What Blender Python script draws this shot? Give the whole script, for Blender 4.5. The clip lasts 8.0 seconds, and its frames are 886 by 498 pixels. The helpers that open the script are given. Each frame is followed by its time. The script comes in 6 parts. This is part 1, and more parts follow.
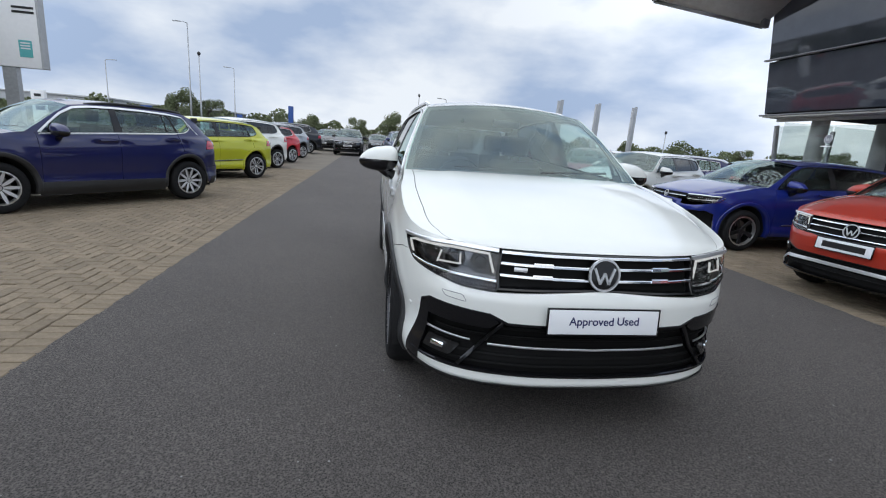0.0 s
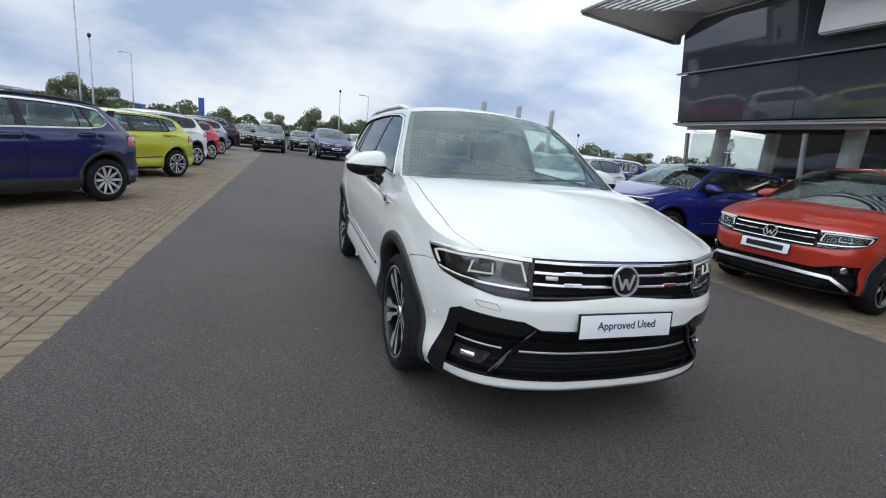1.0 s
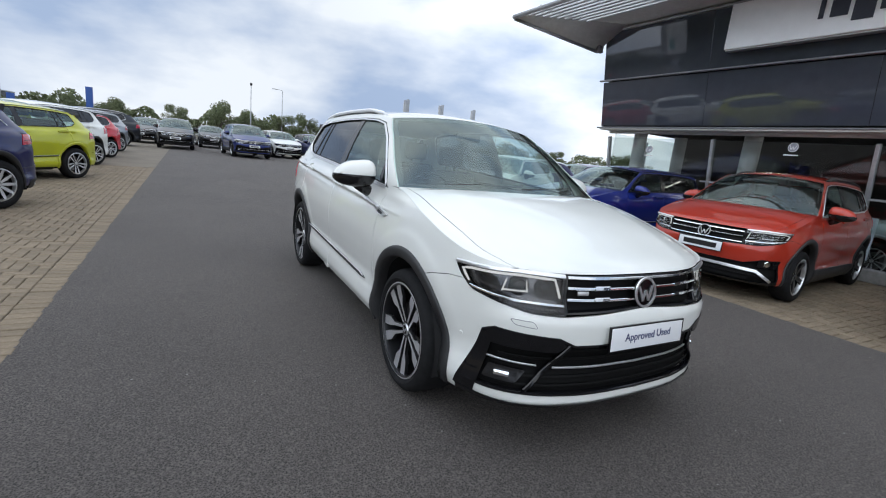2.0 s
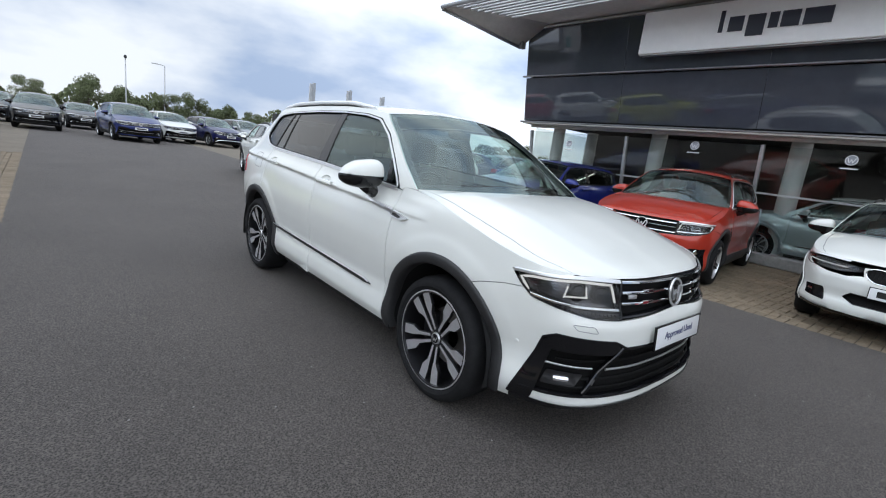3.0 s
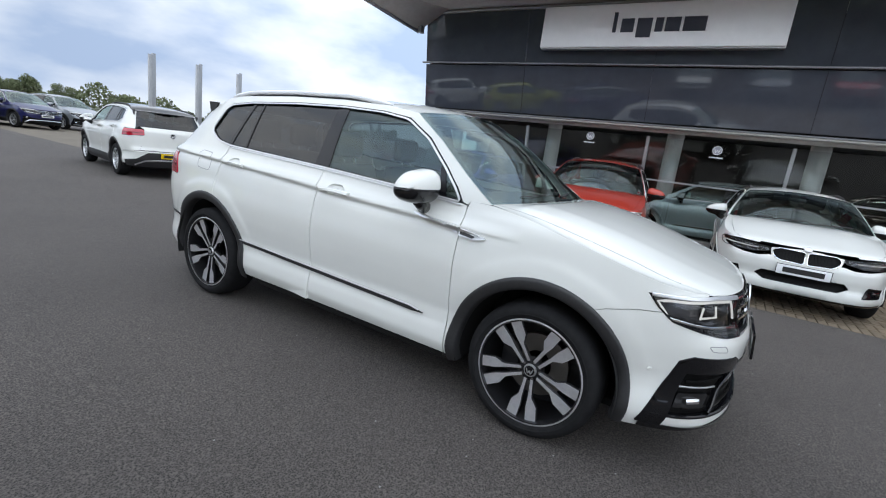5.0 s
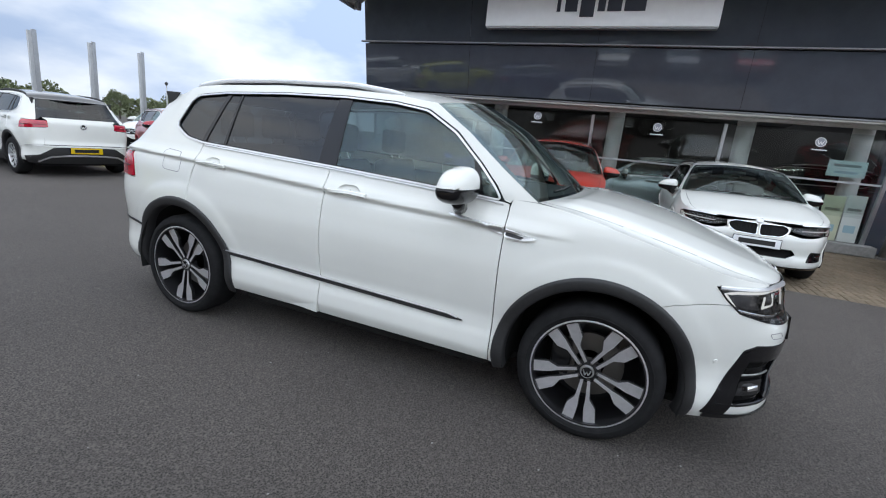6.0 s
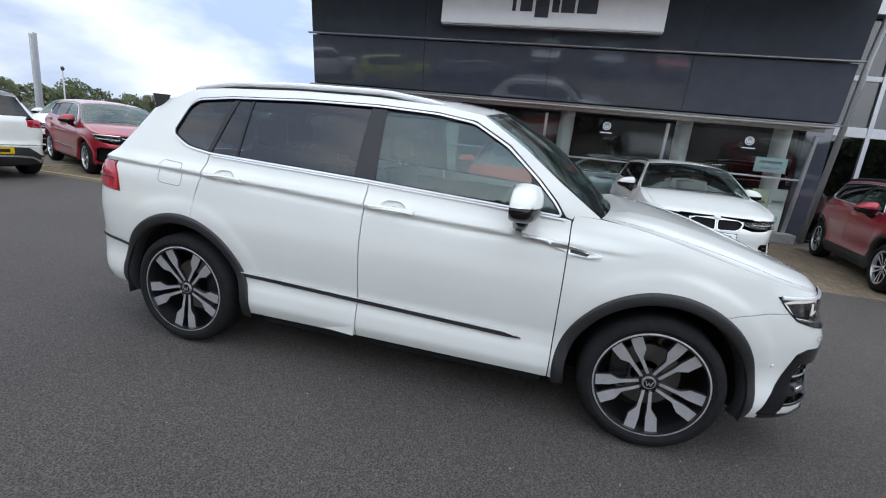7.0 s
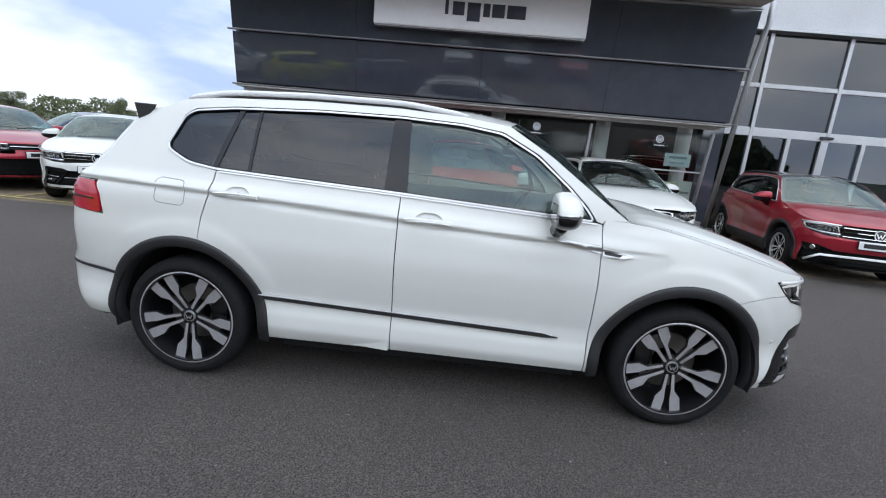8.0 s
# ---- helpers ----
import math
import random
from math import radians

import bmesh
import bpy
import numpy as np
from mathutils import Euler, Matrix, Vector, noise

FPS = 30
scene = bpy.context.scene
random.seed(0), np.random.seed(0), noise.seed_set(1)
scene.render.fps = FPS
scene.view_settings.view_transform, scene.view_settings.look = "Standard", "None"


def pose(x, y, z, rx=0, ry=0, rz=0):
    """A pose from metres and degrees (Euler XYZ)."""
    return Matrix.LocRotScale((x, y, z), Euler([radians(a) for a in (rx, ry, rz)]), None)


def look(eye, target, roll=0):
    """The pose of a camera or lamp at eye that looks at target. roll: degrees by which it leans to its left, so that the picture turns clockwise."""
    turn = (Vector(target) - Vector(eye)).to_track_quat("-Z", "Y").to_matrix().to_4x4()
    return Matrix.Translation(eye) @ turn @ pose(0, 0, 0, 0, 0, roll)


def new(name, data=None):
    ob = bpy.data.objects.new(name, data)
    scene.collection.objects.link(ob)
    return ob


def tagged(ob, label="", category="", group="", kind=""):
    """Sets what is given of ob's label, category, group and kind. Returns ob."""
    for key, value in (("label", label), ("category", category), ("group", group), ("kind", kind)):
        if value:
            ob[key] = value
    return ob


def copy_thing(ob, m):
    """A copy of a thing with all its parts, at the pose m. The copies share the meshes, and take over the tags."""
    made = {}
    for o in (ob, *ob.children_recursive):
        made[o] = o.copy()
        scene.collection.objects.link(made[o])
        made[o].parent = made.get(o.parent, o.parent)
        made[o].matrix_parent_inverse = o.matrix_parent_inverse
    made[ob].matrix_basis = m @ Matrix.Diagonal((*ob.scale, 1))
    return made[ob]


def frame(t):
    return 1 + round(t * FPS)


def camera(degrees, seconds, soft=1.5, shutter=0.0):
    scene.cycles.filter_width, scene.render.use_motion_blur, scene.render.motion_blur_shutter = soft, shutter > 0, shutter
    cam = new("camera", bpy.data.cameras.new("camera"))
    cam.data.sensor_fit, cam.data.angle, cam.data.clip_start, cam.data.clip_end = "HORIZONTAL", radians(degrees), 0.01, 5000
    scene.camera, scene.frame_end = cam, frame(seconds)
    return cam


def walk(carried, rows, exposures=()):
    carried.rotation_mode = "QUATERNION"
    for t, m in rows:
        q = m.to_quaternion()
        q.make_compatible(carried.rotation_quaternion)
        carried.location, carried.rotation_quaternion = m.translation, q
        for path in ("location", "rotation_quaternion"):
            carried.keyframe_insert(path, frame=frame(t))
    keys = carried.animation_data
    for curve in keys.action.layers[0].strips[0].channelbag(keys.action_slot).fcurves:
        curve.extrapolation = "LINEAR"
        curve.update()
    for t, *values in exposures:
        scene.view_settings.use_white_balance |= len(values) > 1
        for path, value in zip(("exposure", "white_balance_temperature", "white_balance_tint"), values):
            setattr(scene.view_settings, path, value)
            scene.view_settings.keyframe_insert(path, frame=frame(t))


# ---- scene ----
cam = camera(88.0, 8.0, soft=1.12)
PATH = [
    (0, (-1.04, -4.088, 1.339), (-0.721, -2.167, 0.883), 4.4),
    (0.5, (-1.322, -4.087, 1.366), (-0.835, -2.196, 0.932), 5.3),
    (1, (-1.525, -3.954, 1.354), (-0.877, -2.113, 0.918), 5.5),
    (1.5, (-1.722, -3.791, 1.376), (-0.914, -2.013, 0.941), 5.7),
    (2, (-1.959, -3.661, 1.384), (-0.994, -1.959, 0.971), 6.0),
    (3.5, (-2.729, -2.89, 1.388), (-1.288, -1.569, 0.966), 7.8),
    (4, (-2.894, -2.617, 1.389), (-1.355, -1.407, 0.975), 8.1),
    (5.5, (-3.021, -1.773, 1.387), (-1.279, -0.894, 0.949), 6.5),
    (6, (-3.081, -1.459, 1.402), (-1.277, -0.732, 0.936), 5.7),
    (6.5, (-3.102, -1.112, 1.443), (-1.254, -0.515, 0.965), 5.5),
    (7, (-3.187, -0.802, 1.451), (-1.294, -0.358, 0.982), 5.9),
    (7.5, (-3.289, -0.505, 1.482), (-1.354, -0.274, 1.036), 4.9),
    (8, (-3.313, -0.149, 1.46), (-1.364, -0.071, 1.018), 5.1),
]
walk(cam, [(t, look(eye, target, roll)) for t, eye, target, roll in PATH], [(0, -0.02, 6720, 10), (2, 0.04, 6700, 10), (3.5, 0.14, 6730, 10), (5.5, 0.17, 6730, 10), (8, 0.14, 6660, 11)])

# ---- daylight: bright overcast, the sun behind thin cloud ahead of the yard ----
SUN_AZ, SUN_EL = 250.0, 36.0          # degrees from +y towards +x, and above the horizon
world = bpy.data.worlds.new("overcast_sky")
scene.world = world
world.use_nodes = True
wn, wl = world.node_tree.nodes, world.node_tree.links
wn.clear()
w_out = wn.new("ShaderNodeOutputWorld")
w_bg = wn.new("ShaderNodeBackground")
w_bg.inputs["Strength"].default_value = 0.115
sky = wn.new("ShaderNodeTexSky")
sky.sky_type = "NISHITA"
sky.sun_disc = False
sky.sun_elevation, sky.sun_rotation = radians(SUN_EL), radians(SUN_AZ)
sky.air_density, sky.dust_density, sky.ozone_density = 1.0, 1.0, 1.5
tc = wn.new("ShaderNodeTexCoord")
stretch = wn.new("ShaderNodeMapping")
stretch.inputs["Scale"].default_value = (1.0, 1.0, 2.4)
stretch.inputs["Rotation"].default_value = (0.05, 0.03, 0.4)
wl.new(tc.outputs["Generated"], stretch.inputs["Vector"])
big = wn.new("ShaderNodeTexNoise")
big.inputs["Scale"].default_value, big.inputs["Detail"].default_value, big.inputs["Roughness"].default_value = 1.6, 6.0, 0.5
big.inputs["Distortion"].default_value = 0.4
wl.new(stretch.outputs["Vector"], big.inputs["Vector"])
cover = wn.new("ShaderNodeValToRGB")
cover.color_ramp.elements[0].position, cover.color_ramp.elements[1].position = 0.12, 0.38
wl.new(big.outputs["Fac"], cover.inputs["Fac"])
fine = wn.new("ShaderNodeTexNoise")
fine.inputs["Scale"].default_value, fine.inputs["Detail"].default_value = 2.6, 6.0
wl.new(stretch.outputs["Vector"], fine.inputs["Vector"])
tone = wn.new("ShaderNodeValToRGB")
tone.color_ramp.elements[0].position, tone.color_ramp.elements[1].position = 0.38, 0.60
tone.color_ramp.elements[0].color = (2.9, 3.85, 5.6, 1)
tone.color_ramp.elements[1].color = (6.5, 7.1, 7.9, 1)
wl.new(fine.outputs["Fac"], tone.inputs["Fac"])
# thick cloud: brighter overhead than at the horizon
sun_dir = (math.sin(radians(SUN_AZ)) * math.cos(radians(SUN_EL)), math.cos(radians(SUN_AZ)) * math.cos(radians(SUN_EL)), math.sin(radians(SUN_EL)))
sep = wn.new("ShaderNodeSeparateXYZ")
wl.new(tc.outputs["Generated"], sep.inputs["Vector"])
glow = wn.new("ShaderNodeMapRange")
glow.interpolation_type = "SMOOTHSTEP"
glow.inputs["From Min"].default_value, glow.inputs["From Max"].default_value = 0.30, 0.95
glow.inputs["To Min"].default_value, glow.inputs["To Max"].default_value = 1.12, 1.18
wl.new(sep.outputs["Z"], glow.inputs["Value"])
# a white cloud bank beyond the showroom
toward = wn.new("ShaderNodeVectorMath")
toward.operation = "DOT_PRODUCT"
toward.inputs[1].default_value = (0.74, 0.35, 0.57)
wl.new(tc.outputs["Generated"], toward.inputs[0])
veil = wn.new("ShaderNodeMapRange")
veil.interpolation_type = "SMOOTHSTEP"
veil.inputs["From Min"].default_value, veil.inputs["From Max"].default_value = 0.6, 1.0
veil.inputs["To Min"].default_value, veil.inputs["To Max"].default_value = 1.0, 1.4
wl.new(toward.outputs["Value"], veil.inputs["Value"])
# and a wide pale glow round the hidden sun
near = wn.new("ShaderNodeVectorMath")
near.operation = "DOT_PRODUCT"
near.inputs[1].default_value = sun_dir
wl.new(tc.outputs["Generated"], near.inputs[0])
halo = wn.new("ShaderNodeMapRange")
halo.interpolation_type = "SMOOTHSTEP"
halo.inputs["From Min"].default_value, halo.inputs["From Max"].default_value = 0.1, 1.0
halo.inputs["To Min"].default_value, halo.inputs["To Max"].default_value = 1.0, 2.1
wl.new(near.outputs["Value"], halo.inputs["Value"])
both_glows = wn.new("ShaderNodeMath")
both_glows.operation = "MULTIPLY"
wl.new(veil.outputs["Result"], both_glows.inputs[0])
wl.new(halo.outputs["Result"], both_glows.inputs[1])
boost = wn.new("ShaderNodeMath")
boost.operation = "MULTIPLY"
wl.new(glow.outputs["Result"], boost.inputs[0])
wl.new(both_glows.outputs["Value"], boost.inputs[1])
lit = wn.new("ShaderNodeVectorMath")
lit.operation = "SCALE"
wl.new(tone.outputs["Color"], lit.inputs[0])
wl.new(boost.outputs["Value"], lit.inputs["Scale"])
mixs = wn.new("ShaderNodeMixRGB")
wl.new(cover.outputs["Color"], mixs.inputs["Fac"])
wl.new(sky.outputs["Color"], mixs.inputs["Color1"])
wl.new(lit.outputs["Vector"], mixs.inputs["Color2"])
wl.new(mixs.outputs["Color"], w_bg.inputs["Color"])
wl.new(w_bg.outputs["Background"], w_out.inputs["Surface"])

sun = new("sun", bpy.data.lights.new("sun", "SUN"))
sun.data.energy, sun.data.angle, sun.data.color = 0.85, radians(170), (1.0, 0.98, 0.95)
sun.matrix_world = look((0, 0, 0), tuple(-v for v in sun_dir))


# ---- materials ----
def material(name, color=(0.5, 0.5, 0.5), rough=0.5, metal=0.0, coat=0.0, spec=0.5):
    m = bpy.data.materials.new(name)
    m.use_nodes = True
    b = m.node_tree.nodes["Principled BSDF"]
    b.inputs["Base Color"].default_value = (*color, 1)
    b.inputs["Roughness"].default_value = rough
    b.inputs["Metallic"].default_value = metal
    b.inputs["Coat Weight"].default_value = coat
    b.inputs["Coat Roughness"].default_value = 0.03
    b.inputs["Specular IOR Level"].default_value = spec
    return m


def varied(m, scale, low, high, detail=4.0, bump=0.0, bump_scale=None, rough=None, coords="Object", distance=0.02):
    """Colour between low and high by noise at two scales, and a fine relief."""
    nt = m.node_tree
    b = nt.nodes["Principled BSDF"]
    c = nt.nodes.new("ShaderNodeTexCoord")
    n1 = nt.nodes.new("ShaderNodeTexNoise")
    n1.inputs["Scale"].default_value, n1.inputs["Detail"].default_value = scale, detail
    n1.inputs["Roughness"].default_value = 0.65
    nt.links.new(c.outputs[coords], n1.inputs["Vector"])
    n2 = nt.nodes.new("ShaderNodeTexNoise")
    n2.inputs["Scale"].default_value, n2.inputs["Detail"].default_value = scale * 0.07, 3.0
    nt.links.new(c.outputs[coords], n2.inputs["Vector"])
    add = nt.nodes.new("ShaderNodeMath")
    add.operation = "MULTIPLY_ADD"
    add.inputs[1].default_value = 0.6
    nt.links.new(n1.outputs["Fac"], add.inputs[0])
    half = nt.nodes.new("ShaderNodeMath")
    half.operation = "MULTIPLY"
    half.inputs[1].default_value = 0.4
    nt.links.new(n2.outputs["Fac"], half.inputs[0])
    nt.links.new(half.outputs[0], add.inputs[2])
    ramp = nt.nodes.new("ShaderNodeValToRGB")
    ramp.color_ramp.elements[0].position, ramp.color_ramp.elements[1].position = 0.33, 0.67
    ramp.color_ramp.elements[0].color, ramp.color_ramp.elements[1].color = (*low, 1), (*high, 1)
    nt.links.new(add.outputs[0], ramp.inputs["Fac"])
    nt.links.new(ramp.outputs["Color"], b.inputs["Base Color"])
    if rough:
        r = nt.nodes.new("ShaderNodeMapRange")
        r.inputs["To Min"].default_value, r.inputs["To Max"].default_value = rough
        nt.links.new(n2.outputs["Fac"], r.inputs["Value"])
        nt.links.new(r.outputs["Result"], b.inputs["Roughness"])
    if bump:
        n3 = nt.nodes.new("ShaderNodeTexNoise")
        n3.inputs["Scale"].default_value, n3.inputs["Detail"].default_value = bump_scale or scale * 2, 3.0
        nt.links.new(c.outputs[coords], n3.inputs["Vector"])
        bp = nt.nodes.new("ShaderNodeBump")
        bp.inputs["Strength"].default_value, bp.inputs["Distance"].default_value = bump, distance
        nt.links.new(n3.outputs["Fac"], bp.inputs["Height"])
        nt.links.new(bp.outputs["Normal"], b.inputs["Normal"])
    return m


def per_piece(m, spread=0.25):
    """Lightness that differs from piece to piece."""
    nt = m.node_tree
    b = nt.nodes["Principled BSDF"]
    src = b.inputs["Base Color"].links[0].from_socket
    info = nt.nodes.new("ShaderNodeObjectInfo")
    geo = nt.nodes.new("ShaderNodeNewGeometry")
    both = nt.nodes.new("ShaderNodeMath")
    nt.links.new(info.outputs["Random"], both.inputs[0])
    nt.links.new(geo.outputs["Random Per Island"], both.inputs[1])
    wrap = nt.nodes.new("ShaderNodeMath")
    wrap.operation = "FRACT"
    nt.links.new(both.outputs[0], wrap.inputs[0])
    rng = nt.nodes.new("ShaderNodeMapRange")
    rng.inputs["To Min"].default_value, rng.inputs["To Max"].default_value = 1 - spread, 1 + spread
    nt.links.new(wrap.outputs[0], rng.inputs["Value"])
    hsv = nt.nodes.new("ShaderNodeHueSaturation")
    nt.links.new(rng.outputs["Result"], hsv.inputs["Value"])
    nt.links.new(src, hsv.inputs["Color"])
    nt.links.new(hsv.outputs["Color"], b.inputs["Base Color"])
    return m


def glass(name, tint, rough=0.0, ior=1.5, sheen=(0.8, 0.8, 0.8)):
    """A thin pane: tinted see-through, with the gloss of glass."""
    m = bpy.data.materials.new(name)
    m.use_nodes = True
    nt = m.node_tree
    nt.nodes.clear()
    out = nt.nodes.new("ShaderNodeOutputMaterial")
    mix = nt.nodes.new("ShaderNodeMixShader")
    clear = nt.nodes.new("ShaderNodeBsdfTransparent")
    clear.inputs["Color"].default_value = (*tint, 1)
    gloss = nt.nodes.new("ShaderNodeBsdfGlossy")
    gloss.inputs["Roughness"].default_value = rough
    gloss.inputs["Color"].default_value = (*sheen, 1)
    # gloss rises from its face-on share to all at a glance
    lw = nt.nodes.new("ShaderNodeLayerWeight")
    lw.inputs["Blend"].default_value = 0.5
    rise = nt.nodes.new("ShaderNodeMath")
    rise.operation = "POWER"
    rise.inputs[1].default_value = 4.5
    nt.links.new(lw.outputs["Facing"], rise.inputs[0])
    share = nt.nodes.new("ShaderNodeMapRange")
    share.inputs["To Min"].default_value, share.inputs["To Max"].default_value = ((ior - 1) / (ior + 1)) ** 2, 1.0
    nt.links.new(rise.outputs["Value"], share.inputs["Value"])
    nt.links.new(share.outputs["Result"], mix.inputs["Fac"])
    nt.links.new(clear.outputs["BSDF"], mix.inputs[1])
    nt.links.new(gloss.outputs["BSDF"], mix.inputs[2])
    nt.links.new(mix.outputs["Shader"], out.inputs["Surface"])
    return m


def paint(name, color, flake=0.0, rough=0.3):
    """Car paint under clear lacquer, with faint dust and, where metallic, flakes."""
    m = material(name, color, rough, flake, 1.0, 0.2)
    nt = m.node_tree
    b = nt.nodes["Principled BSDF"]
    c = nt.nodes.new("ShaderNodeTexCoord")
    n = nt.nodes.new("ShaderNodeTexNoise")
    n.inputs["Scale"].default_value, n.inputs["Detail"].default_value = 3.0, 8.0
    nt.links.new(c.outputs["Object"], n.inputs["Vector"])
    r = nt.nodes.new("ShaderNodeMapRange")
    r.inputs["To Min"].default_value, r.inputs["To Max"].default_value = 0.02, 0.07
    nt.links.new(n.outputs["Fac"], r.inputs["Value"])
    nt.links.new(r.outputs["Result"], b.inputs["Coat Roughness"])
    mixc = nt.nodes.new("ShaderNodeMixRGB")
    mixc.inputs["Color1"].default_value = (*color, 1)
    mixc.inputs["Color2"].default_value = (*(0.9 * v + 0.012 for v in color), 1)
    nt.links.new(n.outputs["Fac"], mixc.inputs["Fac"])
    nt.links.new(mixc.outputs["Color"], b.inputs["Base Color"])
    return m


def emitter(name, color, strength):
    m = bpy.data.materials.new(name)
    m.use_nodes = True
    nt = m.node_tree
    nt.nodes.clear()
    out, e = nt.nodes.new("ShaderNodeOutputMaterial"), nt.nodes.new("ShaderNodeEmission")
    e.inputs["Color"].default_value, e.inputs["Strength"].default_value = (*color, 1), strength
    nt.links.new(e.outputs["Emission"], out.inputs["Surface"])
    return m


WHITE = paint("pure_white_paint", (0.775, 0.785, 0.742), 0.0, 0.35)
NAVY = paint("navy_pearl_paint", (0.004, 0.007, 0.070), 0.1, 0.3)
INDIGO = paint("indigo_blue_paint", (0.007, 0.020, 0.125), 0.2, 0.3)
LIME = paint("lime_yellow_paint", (0.48, 0.50, 0.015), 0.0, 0.35)
RED = paint("flash_red_paint", (0.52, 0.012, 0.025), 0.0, 0.3)
CRIMSON = paint("crimson_metallic_paint", (0.36, 0.010, 0.025), 0.3, 0.3)
ORANGE = paint("burnt_orange_paint", (0.43, 0.030, 0.012), 0.1, 0.3)
LAPIZ = paint("lapis_blue_paint", (0.003, 0.016, 0.19), 0.15, 0.3)
BLACKP = paint("deep_black_paint", (0.010, 0.011, 0.014), 0.1, 0.3)
GREYP = paint("silver_grey_paint", (0.33, 0.35, 0.37), 0.6, 0.35)
TEAL = paint("pale_ice_blue_paint", (0.42, 0.50, 0.52), 0.4, 0.35)
GLOSSBLACK = material("gloss_black_trim", (0.005, 0.005, 0.006), 0.08, 0, 0.0, 0.5)
GRILLE = material("matt_black_grille", (0.004, 0.004, 0.004), 0.6, 0, 0.0, 0.15)
PLASTIC = varied(material("black_grained_plastic", (0.02, 0.02, 0.02), 0.55), 60, (0.016, 0.016, 0.017), (0.026, 0.026, 0.027), bump=0.15, bump_scale=900, distance=0.0006)
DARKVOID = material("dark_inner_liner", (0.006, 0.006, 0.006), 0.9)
RUBBER = varied(material("tyre_rubber", (0.012, 0.012, 0.012), 0.75, 0, 0.0, 0.12), 25, (0.011, 0.011, 0.0115), (0.020, 0.020, 0.021), bump=0.2, bump_scale=200, distance=0.001)
CHROME = material("chrome", (0.80, 0.81, 0.82), 0.08, 1.0)
ALLOY = material("painted_silver_alloy", (0.62, 0.63, 0.64), 0.35, 0.4)
PILLAR = material("black_pillar_trim", (0.010, 0.010, 0.012), 0.22, 0, 0.0, 0.4)
HEADLINER = material("pale_headliner", (0.5, 0.5, 0.48), 0.9)
RAILSILVER = material("silver_roof_rail", (0.82, 0.83, 0.84), 0.5, 0.0)
SATIN = material("satin_aluminium", (0.74, 0.75, 0.76), 0.32, 0.9)
MACHINED = varied(material("machined_alloy", (0.6, 0.6, 0.62), 0.35, 0.75), 40, (0.60, 0.60, 0.62), (0.74, 0.74, 0.76), rough=(0.28, 0.42))
GUNMETAL = material("dark_alloy", (0.03, 0.03, 0.033), 0.3, 0.6, 0.4)
STEEL = material("brake_steel", (0.25, 0.24, 0.23), 0.4, 1.0)
SCREEN = glass("windscreen_glass", (0.74, 0.86, 0.82), 0.0, 2.35, (0.72, 0.84, 0.82))
TINTED = glass("side_window_glass", (0.66, 0.78, 0.74), 0.0, 1.9, (0.72, 0.84, 0.82))
PRIVACY = glass("privacy_glass", (0.12, 0.148, 0.165), 0.0, 1.75)
LENS = glass("clear_lamp_lens", (0.92, 0.93, 0.93))
REDLENS = material("red_lamp_lens", (0.46, 0.008, 0.03), 0.12, 0, 1.0)
LAMPGREY = varied(material("silvered_lamp_bowl", (0.3, 0.3, 0.31), 0.22, 0.9), 18, (0.03, 0.03, 0.032), (0.20, 0.20, 0.21))
LAMPDARK = material("lamp_housing", (0.014, 0.014, 0.015), 0.25, 0.3)
# a glow added to the unlit white guides so they show through the lens
GUIDEGLOW = emitter("unlit_guide_glow", (0.94, 0.97, 1.0), 0.65)
SEATCLOTH = varied(material("charcoal_seat_cloth", (0.03, 0.03, 0.032), 0.85), 90, (0.020, 0.020, 0.022), (0.045, 0.045, 0.047), bump=0.2, bump_scale=600, distance=0.001)
DASH = material("soft_dash_plastic", (0.022, 0.022, 0.024), 0.6)
PLATEWHITE = material("white_plate_acrylic", (0.78, 0.79, 0.80), 0.15, 0, 0.5)
PLATEYELLOW = material("yellow_plate_acrylic", (0.75, 0.52, 0.01), 0.15, 0, 0.5)
INKBLUE = material("dark_blue_print", (0.012, 0.02, 0.09), 0.4)
INKBLACK = material("black_print", (0.01, 0.01, 0.01), 0.4)


# ---- mesh helpers ----
from mathutils.geometry import delaunay_2d_cdt


def mesh_of(name, verts, faces, mat, normals=None, smooth=True):
    me = bpy.data.meshes.new(name)
    me.from_pydata([tuple(map(float, v)) for v in verts], [], [tuple(map(int, f)) for f in faces])
    if mat:
        me.materials.append(mat)
    if smooth:
        me.polygons.foreach_set("use_smooth", [True] * len(me.polygons))
    me.update()
    if normals is not None:
        me.normals_split_custom_set_from_vertices([tuple(map(float, n)) for n in normals])
    return me


def piece(name, me, parent=None, label="", m=None):
    ob = new(name, me)
    if parent:
        ob.parent = parent
    if m is not None:
        ob.matrix_basis = m
    if label:
        ob["label"] = label
    return ob


def part(name, bm, mat, parent, label="", smooth=None, m=None):
    """Links a bmesh as one mesh object under a thing or a part. smooth: the angle up to which edges are shaded round."""
    me = bpy.data.meshes.new(name)
    if smooth is not None:
        for f in bm.faces:
            f.smooth = True
        for e in bm.edges:
            if len(e.link_faces) == 2 and e.calc_face_angle(0) > radians(smooth):
                e.smooth = False
    bm.to_mesh(me)
    bm.free()
    if mat:
        me.materials.append(mat)
    return piece(name, me, parent, label, m)


def thing(name, label, category, m=None, group="", kind=""):
    ob = new(name)
    ob.empty_display_size = 0.2
    if m is not None:
        ob.matrix_basis = m
    return tagged(ob, label, category, group, kind)


